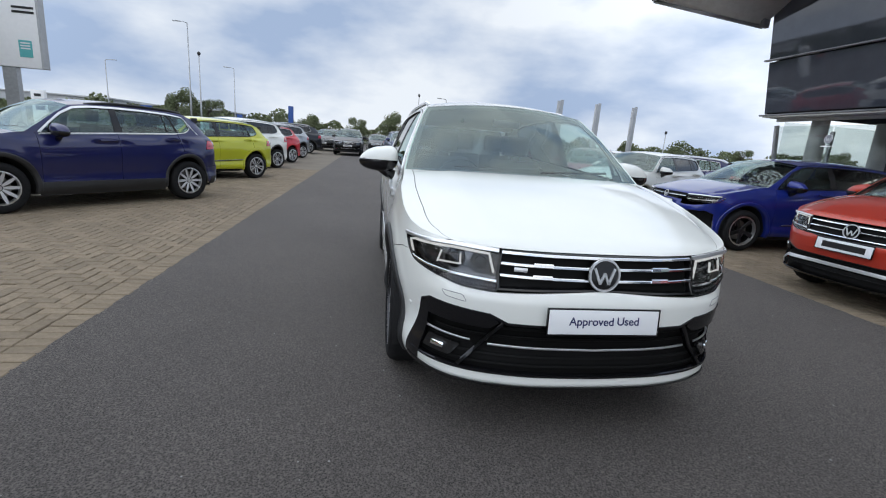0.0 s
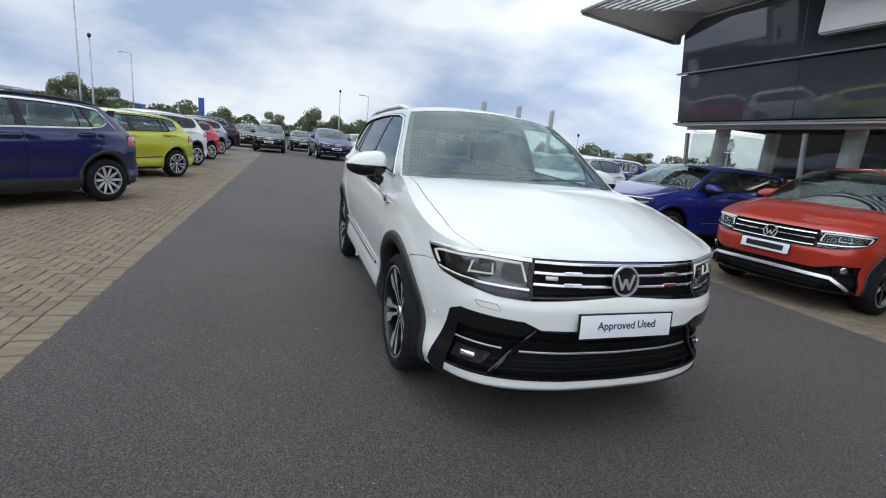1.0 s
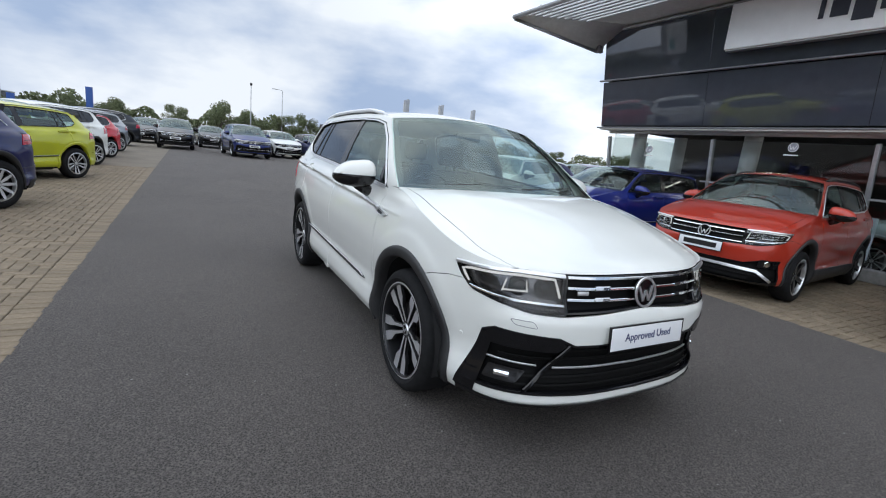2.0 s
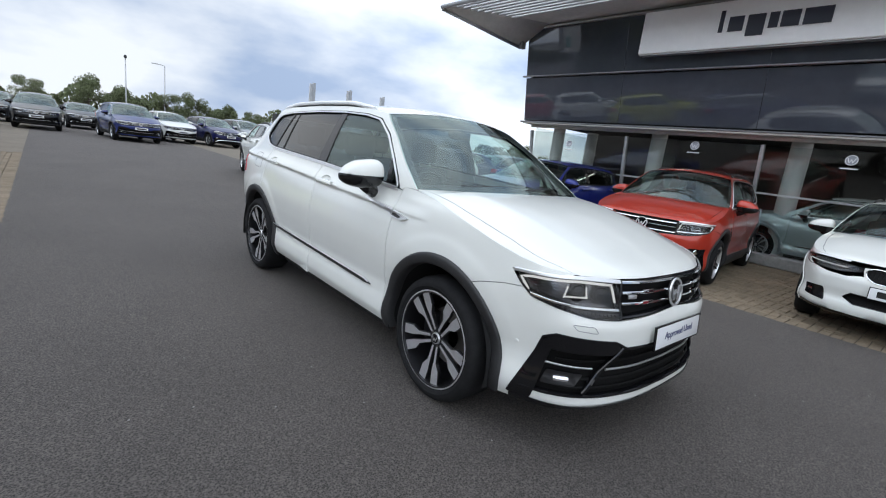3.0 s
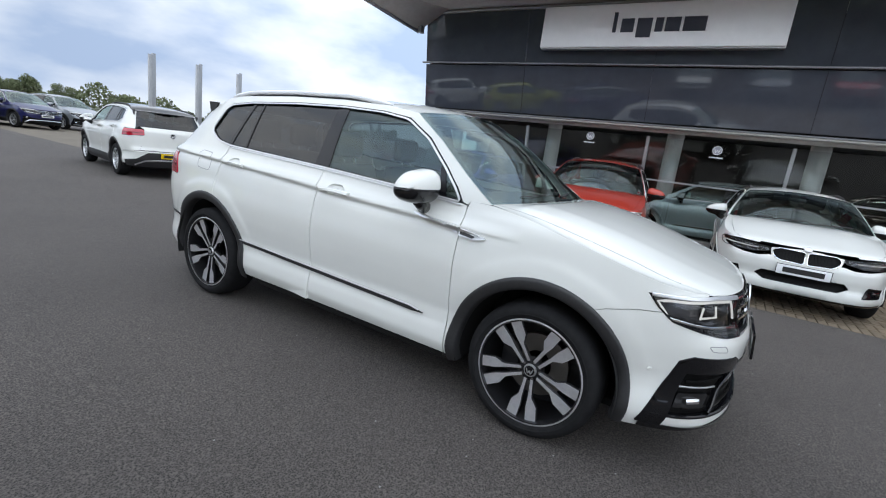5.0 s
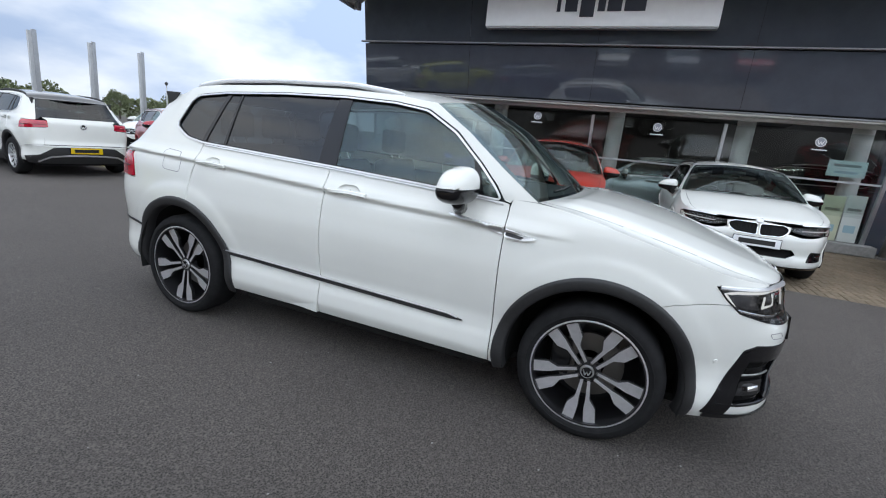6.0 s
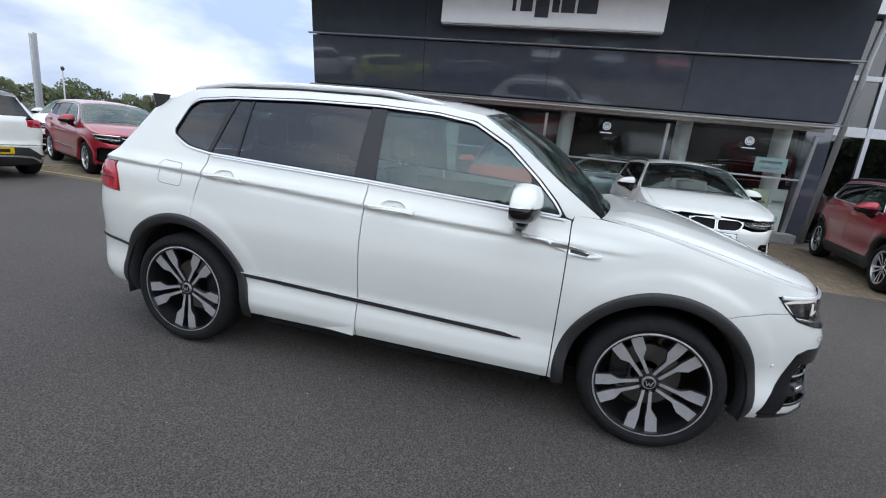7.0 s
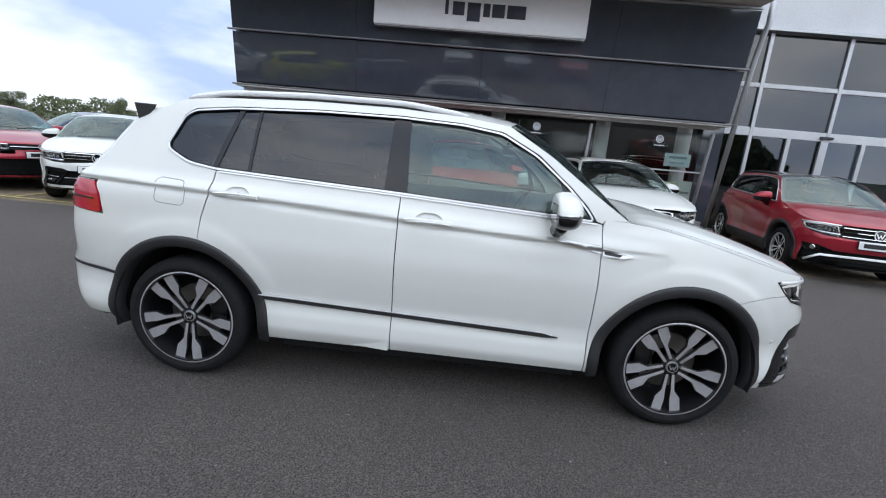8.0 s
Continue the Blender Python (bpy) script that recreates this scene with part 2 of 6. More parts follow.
def box_bm(size, at=(0, 0, 0), bevel=0.0, bm=None, turn=None, segments=2):
    """A box of that size, its middle at `at`, edges rounded by bevel."""
    b = bmesh.new()
    bmesh.ops.create_cube(b, size=1.0)
    bmesh.ops.scale(b, vec=size, verts=b.verts)
    if bevel:
        bmesh.ops.bevel(b, geom=list(b.edges), offset=bevel, segments=segments, affect="EDGES", profile=0.6)
    if turn is not None:
        bmesh.ops.transform(b, matrix=turn, verts=b.verts)
    bmesh.ops.translate(b, vec=at, verts=b.verts)
    if bm is None:
        return b
    me = bpy.data.meshes.new("tmp")
    b.to_mesh(me)
    b.free()
    bm.from_mesh(me)
    bpy.data.meshes.remove(me)
    return bm


def tube_bm(points, radius, sides=10, bm=None, cap=True):
    """A round bar along points; radius a number or one for each point."""
    bm = bm or bmesh.new()
    pts = [Vector(p) for p in points]
    rad = radius if hasattr(radius, "__len__") else [radius] * len(pts)
    rings, up = [], None
    for i, p in enumerate(pts):
        d = (pts[min(i + 1, len(pts) - 1)] - pts[max(i - 1, 0)]).normalized()
        if up is None:
            up = Vector((0, 0, 1)) if abs(d.z) < 0.9 else Vector((1, 0, 0))
        a = d.cross(up).normalized()
        up = a.cross(d).normalized()
        rings.append([bm.verts.new(p + rad[i] * (math.cos(k * math.tau / sides) * a + math.sin(k * math.tau / sides) * up)) for k in range(sides)])
    for r0, r1 in zip(rings, rings[1:]):
        for k in range(sides):
            bm.faces.new((r0[k], r0[(k + 1) % sides], r1[(k + 1) % sides], r1[k]))
    if cap:
        bm.faces.new(rings[0][::-1])
        bm.faces.new(rings[-1])
    return bm


def lathe_bm(profile, sides=48, axis="x", closed=False, bm=None):
    """Turns a profile of (r, h) about an axis."""
    bm = bm or bmesh.new()
    rings = []
    for r, h in profile:
        ring = []
        for k in range(sides):
            c, s = r * math.cos(k * math.tau / sides), r * math.sin(k * math.tau / sides)
            ring.append(bm.verts.new((h, c, s) if axis == "x" else (c, s, h)))
        rings.append(ring)
    pairs = list(zip(rings, rings[1:])) + ([(rings[-1], rings[0])] if closed else [])
    for a, b in pairs:
        for k in range(sides):
            bm.faces.new((a[k], a[(k + 1) % sides], b[(k + 1) % sides], b[k]))
    bmesh.ops.recalc_face_normals(bm, faces=bm.faces)
    return bm


def prism_bm(poly, depth, m=None, bevel=0.0, bm=None):
    """A flat polygon of (a, b) in the local xy plane, depth deep along z, moved by the matrix m."""
    b = bmesh.new()
    vs = [b.verts.new((p[0], p[1], 0)) for p in poly]
    f = b.faces.new(vs)
    ext = bmesh.ops.extrude_face_region(b, geom=[f])
    bmesh.ops.translate(b, vec=(0, 0, depth), verts=[v for v in ext["geom"] if isinstance(v, bmesh.types.BMVert)])
    bmesh.ops.recalc_face_normals(b, faces=b.faces)
    if bevel:
        bmesh.ops.bevel(b, geom=list(b.edges), offset=bevel, segments=1, affect="EDGES")
    if m is not None:
        bmesh.ops.transform(b, matrix=m, verts=b.verts)
    if bm is None:
        return b
    me = bpy.data.meshes.new("tmp")
    b.to_mesh(me)
    b.free()
    bm.from_mesh(me)
    bpy.data.meshes.remove(me)
    return bm


def curve(*pairs):
    """A smooth curve through (t, v) pairs that does not overshoot."""
    x, y = np.array(pairs, float).T
    h, d = np.diff(x), np.diff(y) / np.diff(x)
    s = np.empty_like(x)
    s[0], s[-1] = d[0], d[-1]
    with np.errstate(divide="ignore", invalid="ignore"):
        w1, w2 = 2 * h[1:] + h[:-1], h[1:] + 2 * h[:-1]
        mid = (w1 + w2) / (w1 / d[:-1] + w2 / d[1:])
    s[1:-1] = np.where(d[:-1] * d[1:] > 0, np.nan_to_num(mid), 0)

    def at(t):
        t = np.clip(np.asarray(t, float), x[0], x[-1])
        i = np.clip(np.searchsorted(x, t) - 1, 0, len(x) - 2)
        u = (t - x[i]) / h[i]
        return ((1 + 2 * u) * (1 - u) ** 2 * y[i] + u * (1 - u) ** 2 * h[i] * s[i] + u * u * (3 - 2 * u) * y[i + 1] + u * u * (u - 1) * h[i] * s[i + 1])
    return at


def inside(p, poly):
    """Which of the points p lie in the polygon."""
    p, q = np.asarray(p, float), np.asarray(poly, float)
    r = np.roll(q, -1, 0)
    hit = np.zeros(len(p), bool)
    for (ax, ay), (bx, by) in zip(q, r):
        cross = (ay > p[:, 1]) != (by > p[:, 1])
        with np.errstate(divide="ignore", invalid="ignore"):
            hit ^= cross & (p[:, 0] < (bx - ax) * (p[:, 1] - ay) / (by - ay) + ax)
    return hit


def resampled(poly, h, closed=True):
    q = [np.array(p, float) for p in poly]
    out = []
    for a, b in zip(q, q[1:] + (q[:1] if closed else [])):
        n = max(1, int(np.ceil(np.linalg.norm(b - a) / h)))
        out += [a + (b - a) * k / n for k in range(n)]
    return out if closed else out + [q[-1]]


def rounded(poly, r, steps=4):
    """The polygon with its corners rounded by about r."""
    q = [np.array(p, float) for p in poly]
    out = []
    for i, p in enumerate(q):
        a, b = q[i - 1] - p, q[(i + 1) % len(q)] - p
        la, lb = np.linalg.norm(a), np.linalg.norm(b)
        k = min(r, 0.45 * la, 0.45 * lb)
        s, e = p + a / la * k, p + b / lb * k
        for j in range(steps + 1):
            u = j / steps
            out.append((1 - u) ** 2 * s + 2 * u * (1 - u) * p + u * u * e)
    return [tuple(v) for v in out]


def circle2(cx, cy, r, n=48):
    return [(cx + r * math.cos(k * math.tau / n), cy + r * math.sin(k * math.tau / n)) for k in range(n)]


def filled(poly, holes=(), h=0.03):
    """A mesh of the polygon less the holes, in the plane: points and triangles."""
    outline = resampled(poly, h)
    pts, edges = list(outline), [(i, (i + 1) % len(outline)) for i in range(len(outline))]
    rings = [resampled(hole, h) for hole in holes]
    for ring in rings:
        n = len(pts)
        edges += [(n + i, n + (i + 1) % len(ring)) for i in range(len(ring))]
        pts += ring
    lo, hi = np.min(outline, 0), np.max(outline, 0)
    gx, gy = np.meshgrid(np.arange(lo[0] + h / 2, hi[0], h), np.arange(lo[1] + h / 2, hi[1], h))
    gx[1::2] += h / 2
    grid = np.stack([gx.ravel(), gy.ravel()], 1)
    ok = inside(grid, outline)
    for ring in rings:
        ok &= ~inside(grid, ring)
    grid = grid[ok]
    edge_pts = np.array(pts)
    if len(grid):
        dist = np.min(np.linalg.norm(grid[:, None] - edge_pts[None], axis=2), 1) if len(grid) * len(edge_pts) < 4e7 else np.ones(len(grid))
        grid = grid[dist > 0.45 * h]
    pts = [Vector(p) for p in np.concatenate([edge_pts, grid])]
    v, _, f, *_ = delaunay_2d_cdt(pts, edges, [], 0, 1e-5)
    v = np.array([tuple(p) for p in v])
    f = np.array([t for t in f if len(t) == 3])
    mid = v[f].mean(1)
    keep = inside(mid, outline)
    for ring in rings:
        keep &= ~inside(mid, ring)
    f = f[keep]
    a, b, c = v[f[:, 0]], v[f[:, 1]], v[f[:, 2]]
    area = (b[:, 0] - a[:, 0]) * (c[:, 1] - a[:, 1]) - (b[:, 1] - a[:, 1]) * (c[:, 0] - a[:, 0])
    f[area < 0] = f[area < 0][:, ::-1]
    used = np.unique(f)
    remap = np.zeros(len(v), int)
    remap[used] = np.arange(len(used))
    return v[used], remap[f]


# ---- cars ----
# Every car is one shell, in coordinates of its own: the nose towards -y, the middle of the wheelbase at 0.
OUT = [(0, -2.30), (0.25, -2.292), (0.48, -2.25), (0.66, -2.17), (0.79, -2.04), (0.865, -1.87), (0.902, -1.65), (0.918, -1.35), (0.922, -0.8), (0.922, 0.2), (0.920, 1.2), (0.908, 1.63), (0.875, 1.92), (0.81, 2.11), (0.68, 2.225), (0.45, 2.28), (0.2, 2.295), (0, 2.297)]


class Shell:
    """The skin of a car as a surface over (s, z): s runs round the plan from the middle of the nose, negative on the right-hand side."""

    def __init__(self, wx=1.0, wy=None, wz=None, axles=(-1.394, 1.394), flare=0.012, crisp=False):
        p = np.array(OUT, float)
        t = np.r_[0, np.cumsum(np.linalg.norm(np.diff(p, axis=0), axis=1) ** 0.8)]
        fx, fy = curve(*zip(t, p[:, 0])), curve(*zip(t, p[:, 1]))
        u = np.linspace(0, t[-1], 900)
        self.x, self.y = fx(u), fy(u)
        for _ in range(30):
            self.x[1:-1] = 0.25 * self.x[:-2] + 0.5 * self.x[1:-1] + 0.25 * self.x[2:]
            self.y[1:-1] = 0.25 * self.y[:-2] + 0.5 * self.y[1:-1] + 0.25 * self.y[2:]
        self.s = np.r_[0, np.cumsum(np.hypot(np.diff(self.x), np.diff(self.y)))]
        self.total = self.s[-1]
        dx, dy = np.gradient(self.x), np.gradient(self.y)
        n = np.hypot(dx, dy)
        self.nx, self.ny = dy / n, -dx / n
        self.nx[0] = self.nx[-1] = 0
        self.side = curve((0.18, -0.085), (0.25, -0.058), (0.30, -0.030), (0.36, -0.012), (0.42, -0.016), (0.47, -0.027), (0.53, -0.030), (0.60, -0.020), (0.70, -0.006), (0.80, 0.0), (0.92, -0.014), (1.000, -0.030), (1.036, -0.041), (1.060, -0.027), (1.085, -0.040), (1.13, -0.072), (1.20, -0.098), (1.32, -0.145), (1.45, -0.203), (1.56, -0.262), (1.62, -0.312), (1.70, -0.43))
        self.plain = curve((0.18, -0.085), (0.25, -0.058), (0.30, -0.030), (0.36, -0.012), (0.42, -0.016), (0.47, -0.027), (0.53, -0.030), (0.60, -0.020), (0.70, -0.006), (0.80, 0.0), (0.92, -0.012), (1.085, -0.046), (1.13, -0.072), (1.20, -0.098), (1.32, -0.145), (1.45, -0.203), (1.56, -0.262), (1.62, -0.312), (1.70, -0.43))
        self.front = curve((0.18, -0.12), (0.24, -0.05), (0.29, 0.0), (0.36, 0.0), (0.45, -0.02), (0.56, 0.0), (0.66, 0.004), (0.72, -0.012), (0.745, -0.03), (0.88, -0.062), (0.95, -0.13), (1.05, -0.3), (1.3, -0.7), (1.7, -1.2))
        self.rear = curve((0.2, -0.12), (0.32, -0.05), (0.45, -0.005), (0.58, 0.0), (0.64, -0.012), (0.70, -0.04), (0.95, -0.055), (1.08, -0.07), (1.15, -0.09), (1.30, -0.13), (1.45, -0.17), (1.55, -0.20), (1.70, -0.30))
        self.axles, self.flare, self.crisp = axles, flare, crisp
        self.wx, self.wy, self.wz = wx, wy, wz

    def warp(self, v):
        """From the common shell to this car's own measures."""
        v = np.array(v, float)
        v[..., 0] *= self.wx
        if self.wy:
            v[..., 1] = np.interp(v[..., 1], *self.wy) + np.minimum(0, v[..., 1] - self.wy[0][0]) + np.maximum(0, v[..., 1] - self.wy[0][-1])
        if self.wz:
            v[..., 2] = np.interp(v[..., 2], *self.wz) + np.maximum(0, v[..., 2] - self.wz[0][-1])
        return v

    def sy(self, y):
        """s on the flank at y."""
        k = slice(30, 870)
        return float(np.interp(y, self.y[k], self.s[k]))

    def sx(self, x):
        """s on the nose at x."""
        return float(np.interp(abs(x), self.x[:330], self.s[:330])) * (1 if x >= 0 else -1)

    def tx(self, x):
        """s on the tail at x."""
        k = slice(899, 600, -1)
        s = float(np.interp(abs(x), self.x[k], self.s[k]))
        return s if x >= 0 else 2 * self.total - s

    def raw(self, s, z, off=0.0):
        s = (np.asarray(s, float) + self.total) % (2 * self.total) - self.total
        z = np.asarray(z, float)
        a, sign = np.abs(s), np.where(s < 0, -1.0, 1.0)
        x, y = np.interp(a, self.s, self.x), np.interp(a, self.s, self.y)
        nx, ny = np.interp(a, self.s, self.nx), np.interp(a, self.s, self.ny)
        k = nx ** 4 / (nx ** 4 + ny ** 4)
        fade = np.clip((y + 1.25) / 0.45, 0, 1)
        ends = np.where(y < 0, self.front(z), self.rear(z))
        d = k * (fade * self.side(z - 0.012 * y - 0.042 * np.clip(y - 0.4, -1.4, 1.4) * np.exp(-((z - 1.055) / 0.11) ** 2)) + (1 - fade) * self.plain(z - 0.012 * y)) + (1 - k) * ends + off
        for ax in self.axles:
            r = np.hypot(y - ax, z - 0.36)
            if self.crisp:
                d = d + 0.007 / (1 + np.exp(np.clip((r - 0.572) / 0.012, -40, 40))) * k * np.clip((z - 0.40) / 0.25, 0, 1)
                continue
            d = d + self.flare * np.exp(-((r - 0.505) / 0.075) ** 2) * k
        Yv = y + ny * d
        up, aft = np.clip((z - 1.08) / 0.47, 0, 1.4), np.clip((Yv - 1.40) / 0.60, 0, 1)
        Yv = Yv - 0.29 * up * aft * aft * (3 - 2 * aft)
        return np.stack([(x + nx * d) * sign, Yv, z + 0 * d], -1)

    def at(self, s, z, off=0.0):
        return self.warp(self.raw(s, z, off))

    def normal(self, s, z, off=0.0):
        e = 0.004
        a = self.at(np.asarray(s) + e, z, off) - self.at(np.asarray(s) - e, z, off)
        b = self.at(s, np.asarray(z) + e, off) - self.at(s, np.asarray(z) - e, off)
        n = np.cross(a, b)
        return n / np.maximum(np.linalg.norm(n, axis=-1, keepdims=True), 1e-9)


def skin(sh, name, poly, mat, parent, label="", holes=(), h=0.03, off=0.0, lip=0.0):
    """A panel of the skin, cut exactly along its outline; lip turns its rim inwards."""
    v, f = filled(poly, holes, h)
    p, n = sh.at(v[:, 0], v[:, 1], off), sh.normal(v[:, 0], v[:, 1], off)
    if lip:
        count = {}
        for t in f:
            for a, b in ((t[0], t[1]), (t[1], t[2]), (t[2], t[0])):
                count[(a, b)] = 1
        rim = [(a, b) for a, b in count if (b, a) not in count]
        ids = {i: k for k, i in enumerate(dict.fromkeys(i for e in rim for i in e))}
        keys = list(ids)
        base = len(p)
        p = np.concatenate([p, p[keys], sh.at(v[keys, 0], v[keys, 1], off - lip)])
        n2 = np.zeros((len(keys), 3))
        faces = [tuple(t) for t in f]
        m = len(keys)
        for a, b in rim:
            i, j = ids[a], ids[b]
            faces.append((base + j, base + i, base + m + i, base + m + j))
            d = np.cross(p[base + j] - p[base + i], n[a])
            n2[i] += d
            n2[j] += d
        n2 /= np.maximum(np.linalg.norm(n2, axis=1, keepdims=True), 1e-9)
        n, f = np.concatenate([n, n2, n2]), faces
    return piece(name, mesh_of(name, p, f, mat, n), parent, label)


def ribbon(sh, name, path, mat, parent, label="", width=0.012, off=0.003, closed=False, h=0.04, high=0.004):
    """A moulding of that width along a line on the skin."""
    q = np.array(resampled(path, h, closed))
    if closed:
        t = np.roll(q, -1, 0) - np.roll(q, 1, 0)
    else:
        t = np.gradient(q, axis=0)
    t /= np.maximum(np.linalg.norm(t, axis=1, keepdims=True), 1e-9)
    side = np.stack([-t[:, 1], t[:, 0]], 1)
    rows = []
    for a, o in ((-0.5, -high), (-0.5, 0.6 * high), (-0.3, high), (0.3, high), (0.5, 0.6 * high), (0.5, -high)):
        e = q + side * width * a
        rows.append(sh.at(e[:, 0], e[:, 1], off + o))
    v = np.concatenate(rows)
    m, f = len(q), []
    for r in range(5):
        for i in range(m if closed else m - 1):
            j = (i + 1) % m
            f.append((r * m + i, r * m + j, (r + 1) * m + j, (r + 1) * m + i))
    if not closed:
        f += [tuple(r * m for r in range(6)), tuple(r * m + m - 1 for r in range(6))[::-1]]
    me = mesh_of(name, v, f, mat, smooth=False)
    return piece(name, me, parent, label)


def coons(c0, c1, d0, d1, nu, nv, bump=None):
    """A patch between four border curves, each a function of 0..1: c0 and c1 along u, d0 and d1 along v."""
    u, v = np.linspace(0, 1, nu), np.linspace(0, 1, nv)
    C0, C1, D0, D1 = c0(u), c1(u), d0(v), d1(v)
    U, V = u[None, :, None], v[:, None, None]
    P = (1 - V) * C0[None] + V * C1[None] + (1 - U) * D0[:, None] + U * D1[:, None]
    P = P - ((1 - U) * (1 - V) * C0[0] + U * (1 - V) * C0[-1] + (1 - U) * V * C1[0] + U * V * C1[-1])
    if bump is not None:
        P = P + bump(U[..., 0] + 0 * V[..., 0], V[..., 0] + 0 * U[..., 0])
    f = [(j * nu + i, j * nu + i + 1, (j + 1) * nu + i + 1, (j + 1) * nu + i) for j in range(nv - 1) for i in range(nu - 1)]
    return P.reshape(-1, 3), f


def sheet(name, v, f, mat, parent, label="", up=None):
    """A smooth sheet; up: the side that its faces turn to."""
    v = np.asarray(v)
    if up is not None:
        a = sum((np.cross(v[q[1]] - v[q[0]], v[q[2]] - v[q[0]]) for q in f[:: max(1, len(f) // 60)]), np.zeros(3))
        if a @ np.array(up) < 0:
            f = [q[::-1] for q in f]
    return piece(name, mesh_of(name, v, f, mat), parent, label)


def wheel(parent, x, y, r, width, style, fine=True, label=""):
    """A wheel with tyre, rim, spokes and brake disc; its outer face towards the sign of x."""
    w = thing_part("wheel", parent, pose(x, y, r, 0, 0, 0 if x > 0 else 180), label)
    n = 64 if fine else 32
    rim, out = 0.70 * r if style != "multi" else 0.66 * r, width / 2
    if style == "twin":
        rim = 0.772 * r
    prof = [(rim, out - 0.012), (rim + 0.010, out - 0.002), (rim + 0.35 * (r - rim), out + 0.006), (r - 0.030, out), (r - 0.010, out - 0.018), (r - 0.002, out - 0.045), (r, 0), (r - 0.002, -out + 0.045), (r - 0.03, -out), (rim, -out + 0.012)]
    tyre = part("tyre", lathe_bm(prof, n), RUBBER, w, "black rubber tyre", 40)
    part("sidewall_ring", lathe_bm([(rim + 0.022, out + 0.0045), (rim + 0.026, out + 0.0075), (rim + 0.030, out + 0.0060)], n), RUBBER, w, "", 40)
    lipw = 0.012
    part("rim", lathe_bm([(rim + 0.004, out - 0.006), (rim - lipw, out - 0.004), (rim - lipw - 0.004, out - 0.02), (rim - 0.02, out - 0.06), (rim - 0.035, -out + 0.02)], n), GUNMETAL if style == "twin" else SATIN, w, "rim edge", 30)
    if style == "twin":
        part("rim_line", lathe_bm([(rim + 0.003, out - 0.0045), (rim - 0.001, out - 0.003), (rim - 0.005, out - 0.0032)], n), MACHINED, w, "thin bright rim line", 30)
    part("rim_barrel", lathe_bm([(rim - 0.022, out - 0.05), (rim - 0.036, -out + 0.02), (0.10, -out + 0.05)], n), GUNMETAL, w, "", 40)
    part("brake_disc", lathe_bm([(0.075, -0.01), (0.47 * r, -0.01), (0.47 * r, -0.035), (0.075, -0.035)], 40, closed=True), STEEL, w, "steel brake disc", 30)
    part("brake_caliper", box_bm((0.06, 0.10, 0.19), (-0.005, -0.40 * r if y < 0 else 0.40 * r, 0.02), 0.015), GUNMETAL, w, "", 40)
    face = out - 0.022
    arms = {"twin": 5, "multi": 10, "five": 5, "blade": 5}[style]
    spoke = bmesh.new()
    outer = rim - 0.006
    mats = {"twin": MACHINED, "multi": ALLOY, "five": ALLOY, "blade": GUNMETAL}[style]
    shapes = []
    if style == "twin":
        for sg in (-1, 1):
            shapes.append([(sg * 0.007, 0.045), (sg * 0.026, 0.045), (sg * 0.037, 0.138), (sg * 0.070, 0.176), (sg * 0.086, outer), (sg * 0.024, outer), (sg * 0.013, 0.190), (sg * 0.014, 0.138)])
    elif style == "multi":
        shapes.append([(-0.016, 0.04), (0.016, 0.04), (0.024, 0.6 * outer), (0.017, outer), (-0.017, outer), (-0.024, 0.6 * outer)])
    elif style == "five":
        for sg in (-1, 1):
            shapes.append([(sg * 0.006, 0.04), (sg * 0.024, 0.04), (sg * 0.066, outer), (sg * 0.026, outer)])
    else:
        shapes.append([(-0.022, 0.04), (0.022, 0.04), (0.030, 0.7 * outer), (0.062, outer), (-0.014, outer), (-0.026, 0.6 * outer)])
    first = []
    for shp in shapes:
        if shp[0][0] < 0 and style in ("twin", "five"):
            shp = shp[::-1]
        turn = Matrix.Translation((face - 0.026, 0, 0)) @ Matrix(((0, 0, 1, 0), (1, 0, 0, 0), (0, 1, 0, 0), (0, 0, 0, 1)))
        body = prism_bm(shp, 0.022, turn, 0.002)
        for v in body.verts:
            rr = math.hypot(v.co.y, v.co.z)
            v.co.x += -0.020 * max(0, 1 - rr / (0.85 * outer)) ** 1.2 + 0.010 * (rr / outer) ** 2
        me = bpy.data.meshes.new("spoke")
        body.normal_update()
        body.to_mesh(me)
        body.free()
        me.materials.append(mats)
        me.materials.append(GUNMETAL)
        for p in me.polygons:
            p.material_index = 0 if p.normal.x > 0.75 else 1
        first.append(me)
    for k in range(arms):
        for me in first:
            piece("spoke", me, w, "", Matrix.Rotation((k + 0.5) * math.tau / arms, 4, "X"))
    part("hub", lathe_bm([(0.0005, face - 0.016), (0.026, face - 0.017), (0.032, face - 0.020), (0.060, face - 0.028), (0.062, face - 0.06)], 32), GUNMETAL, w, "", 35)
    part("centre_cap", lathe_bm([(0.0005, face - 0.010), (0.031, face - 0.011), (0.035, face - 0.020)], 32), SATIN if style != "blade" else GUNMETAL, w, "round centre cap", 35)
    if fine:
        part("cap_inset", lathe_bm([(0.0005, face - 0.0085), (0.026, face - 0.0092), (0.027, face - 0.014)], 32), LAMPDARK, w, "", 35)
        zig = bmesh.new()
        pts = [(-0.62, 0.38), (-0.27, -0.52), (0, 0.12), (0.27, -0.52), (0.62, 0.38)]
        for (ay, az), (by, bz) in zip(pts, pts[1:]):
            box_bm((0.003, 0.029 * math.hypot(by - ay, bz - az), 0.005), (face - 0.008, 0.0145 * (ay + by), 0.0145 * (az + bz)), 0.0, zig, Matrix.Rotation(math.atan2(bz - az, by - ay), 4, "X"))
        part("cap_stroke", zig, SATIN, w)
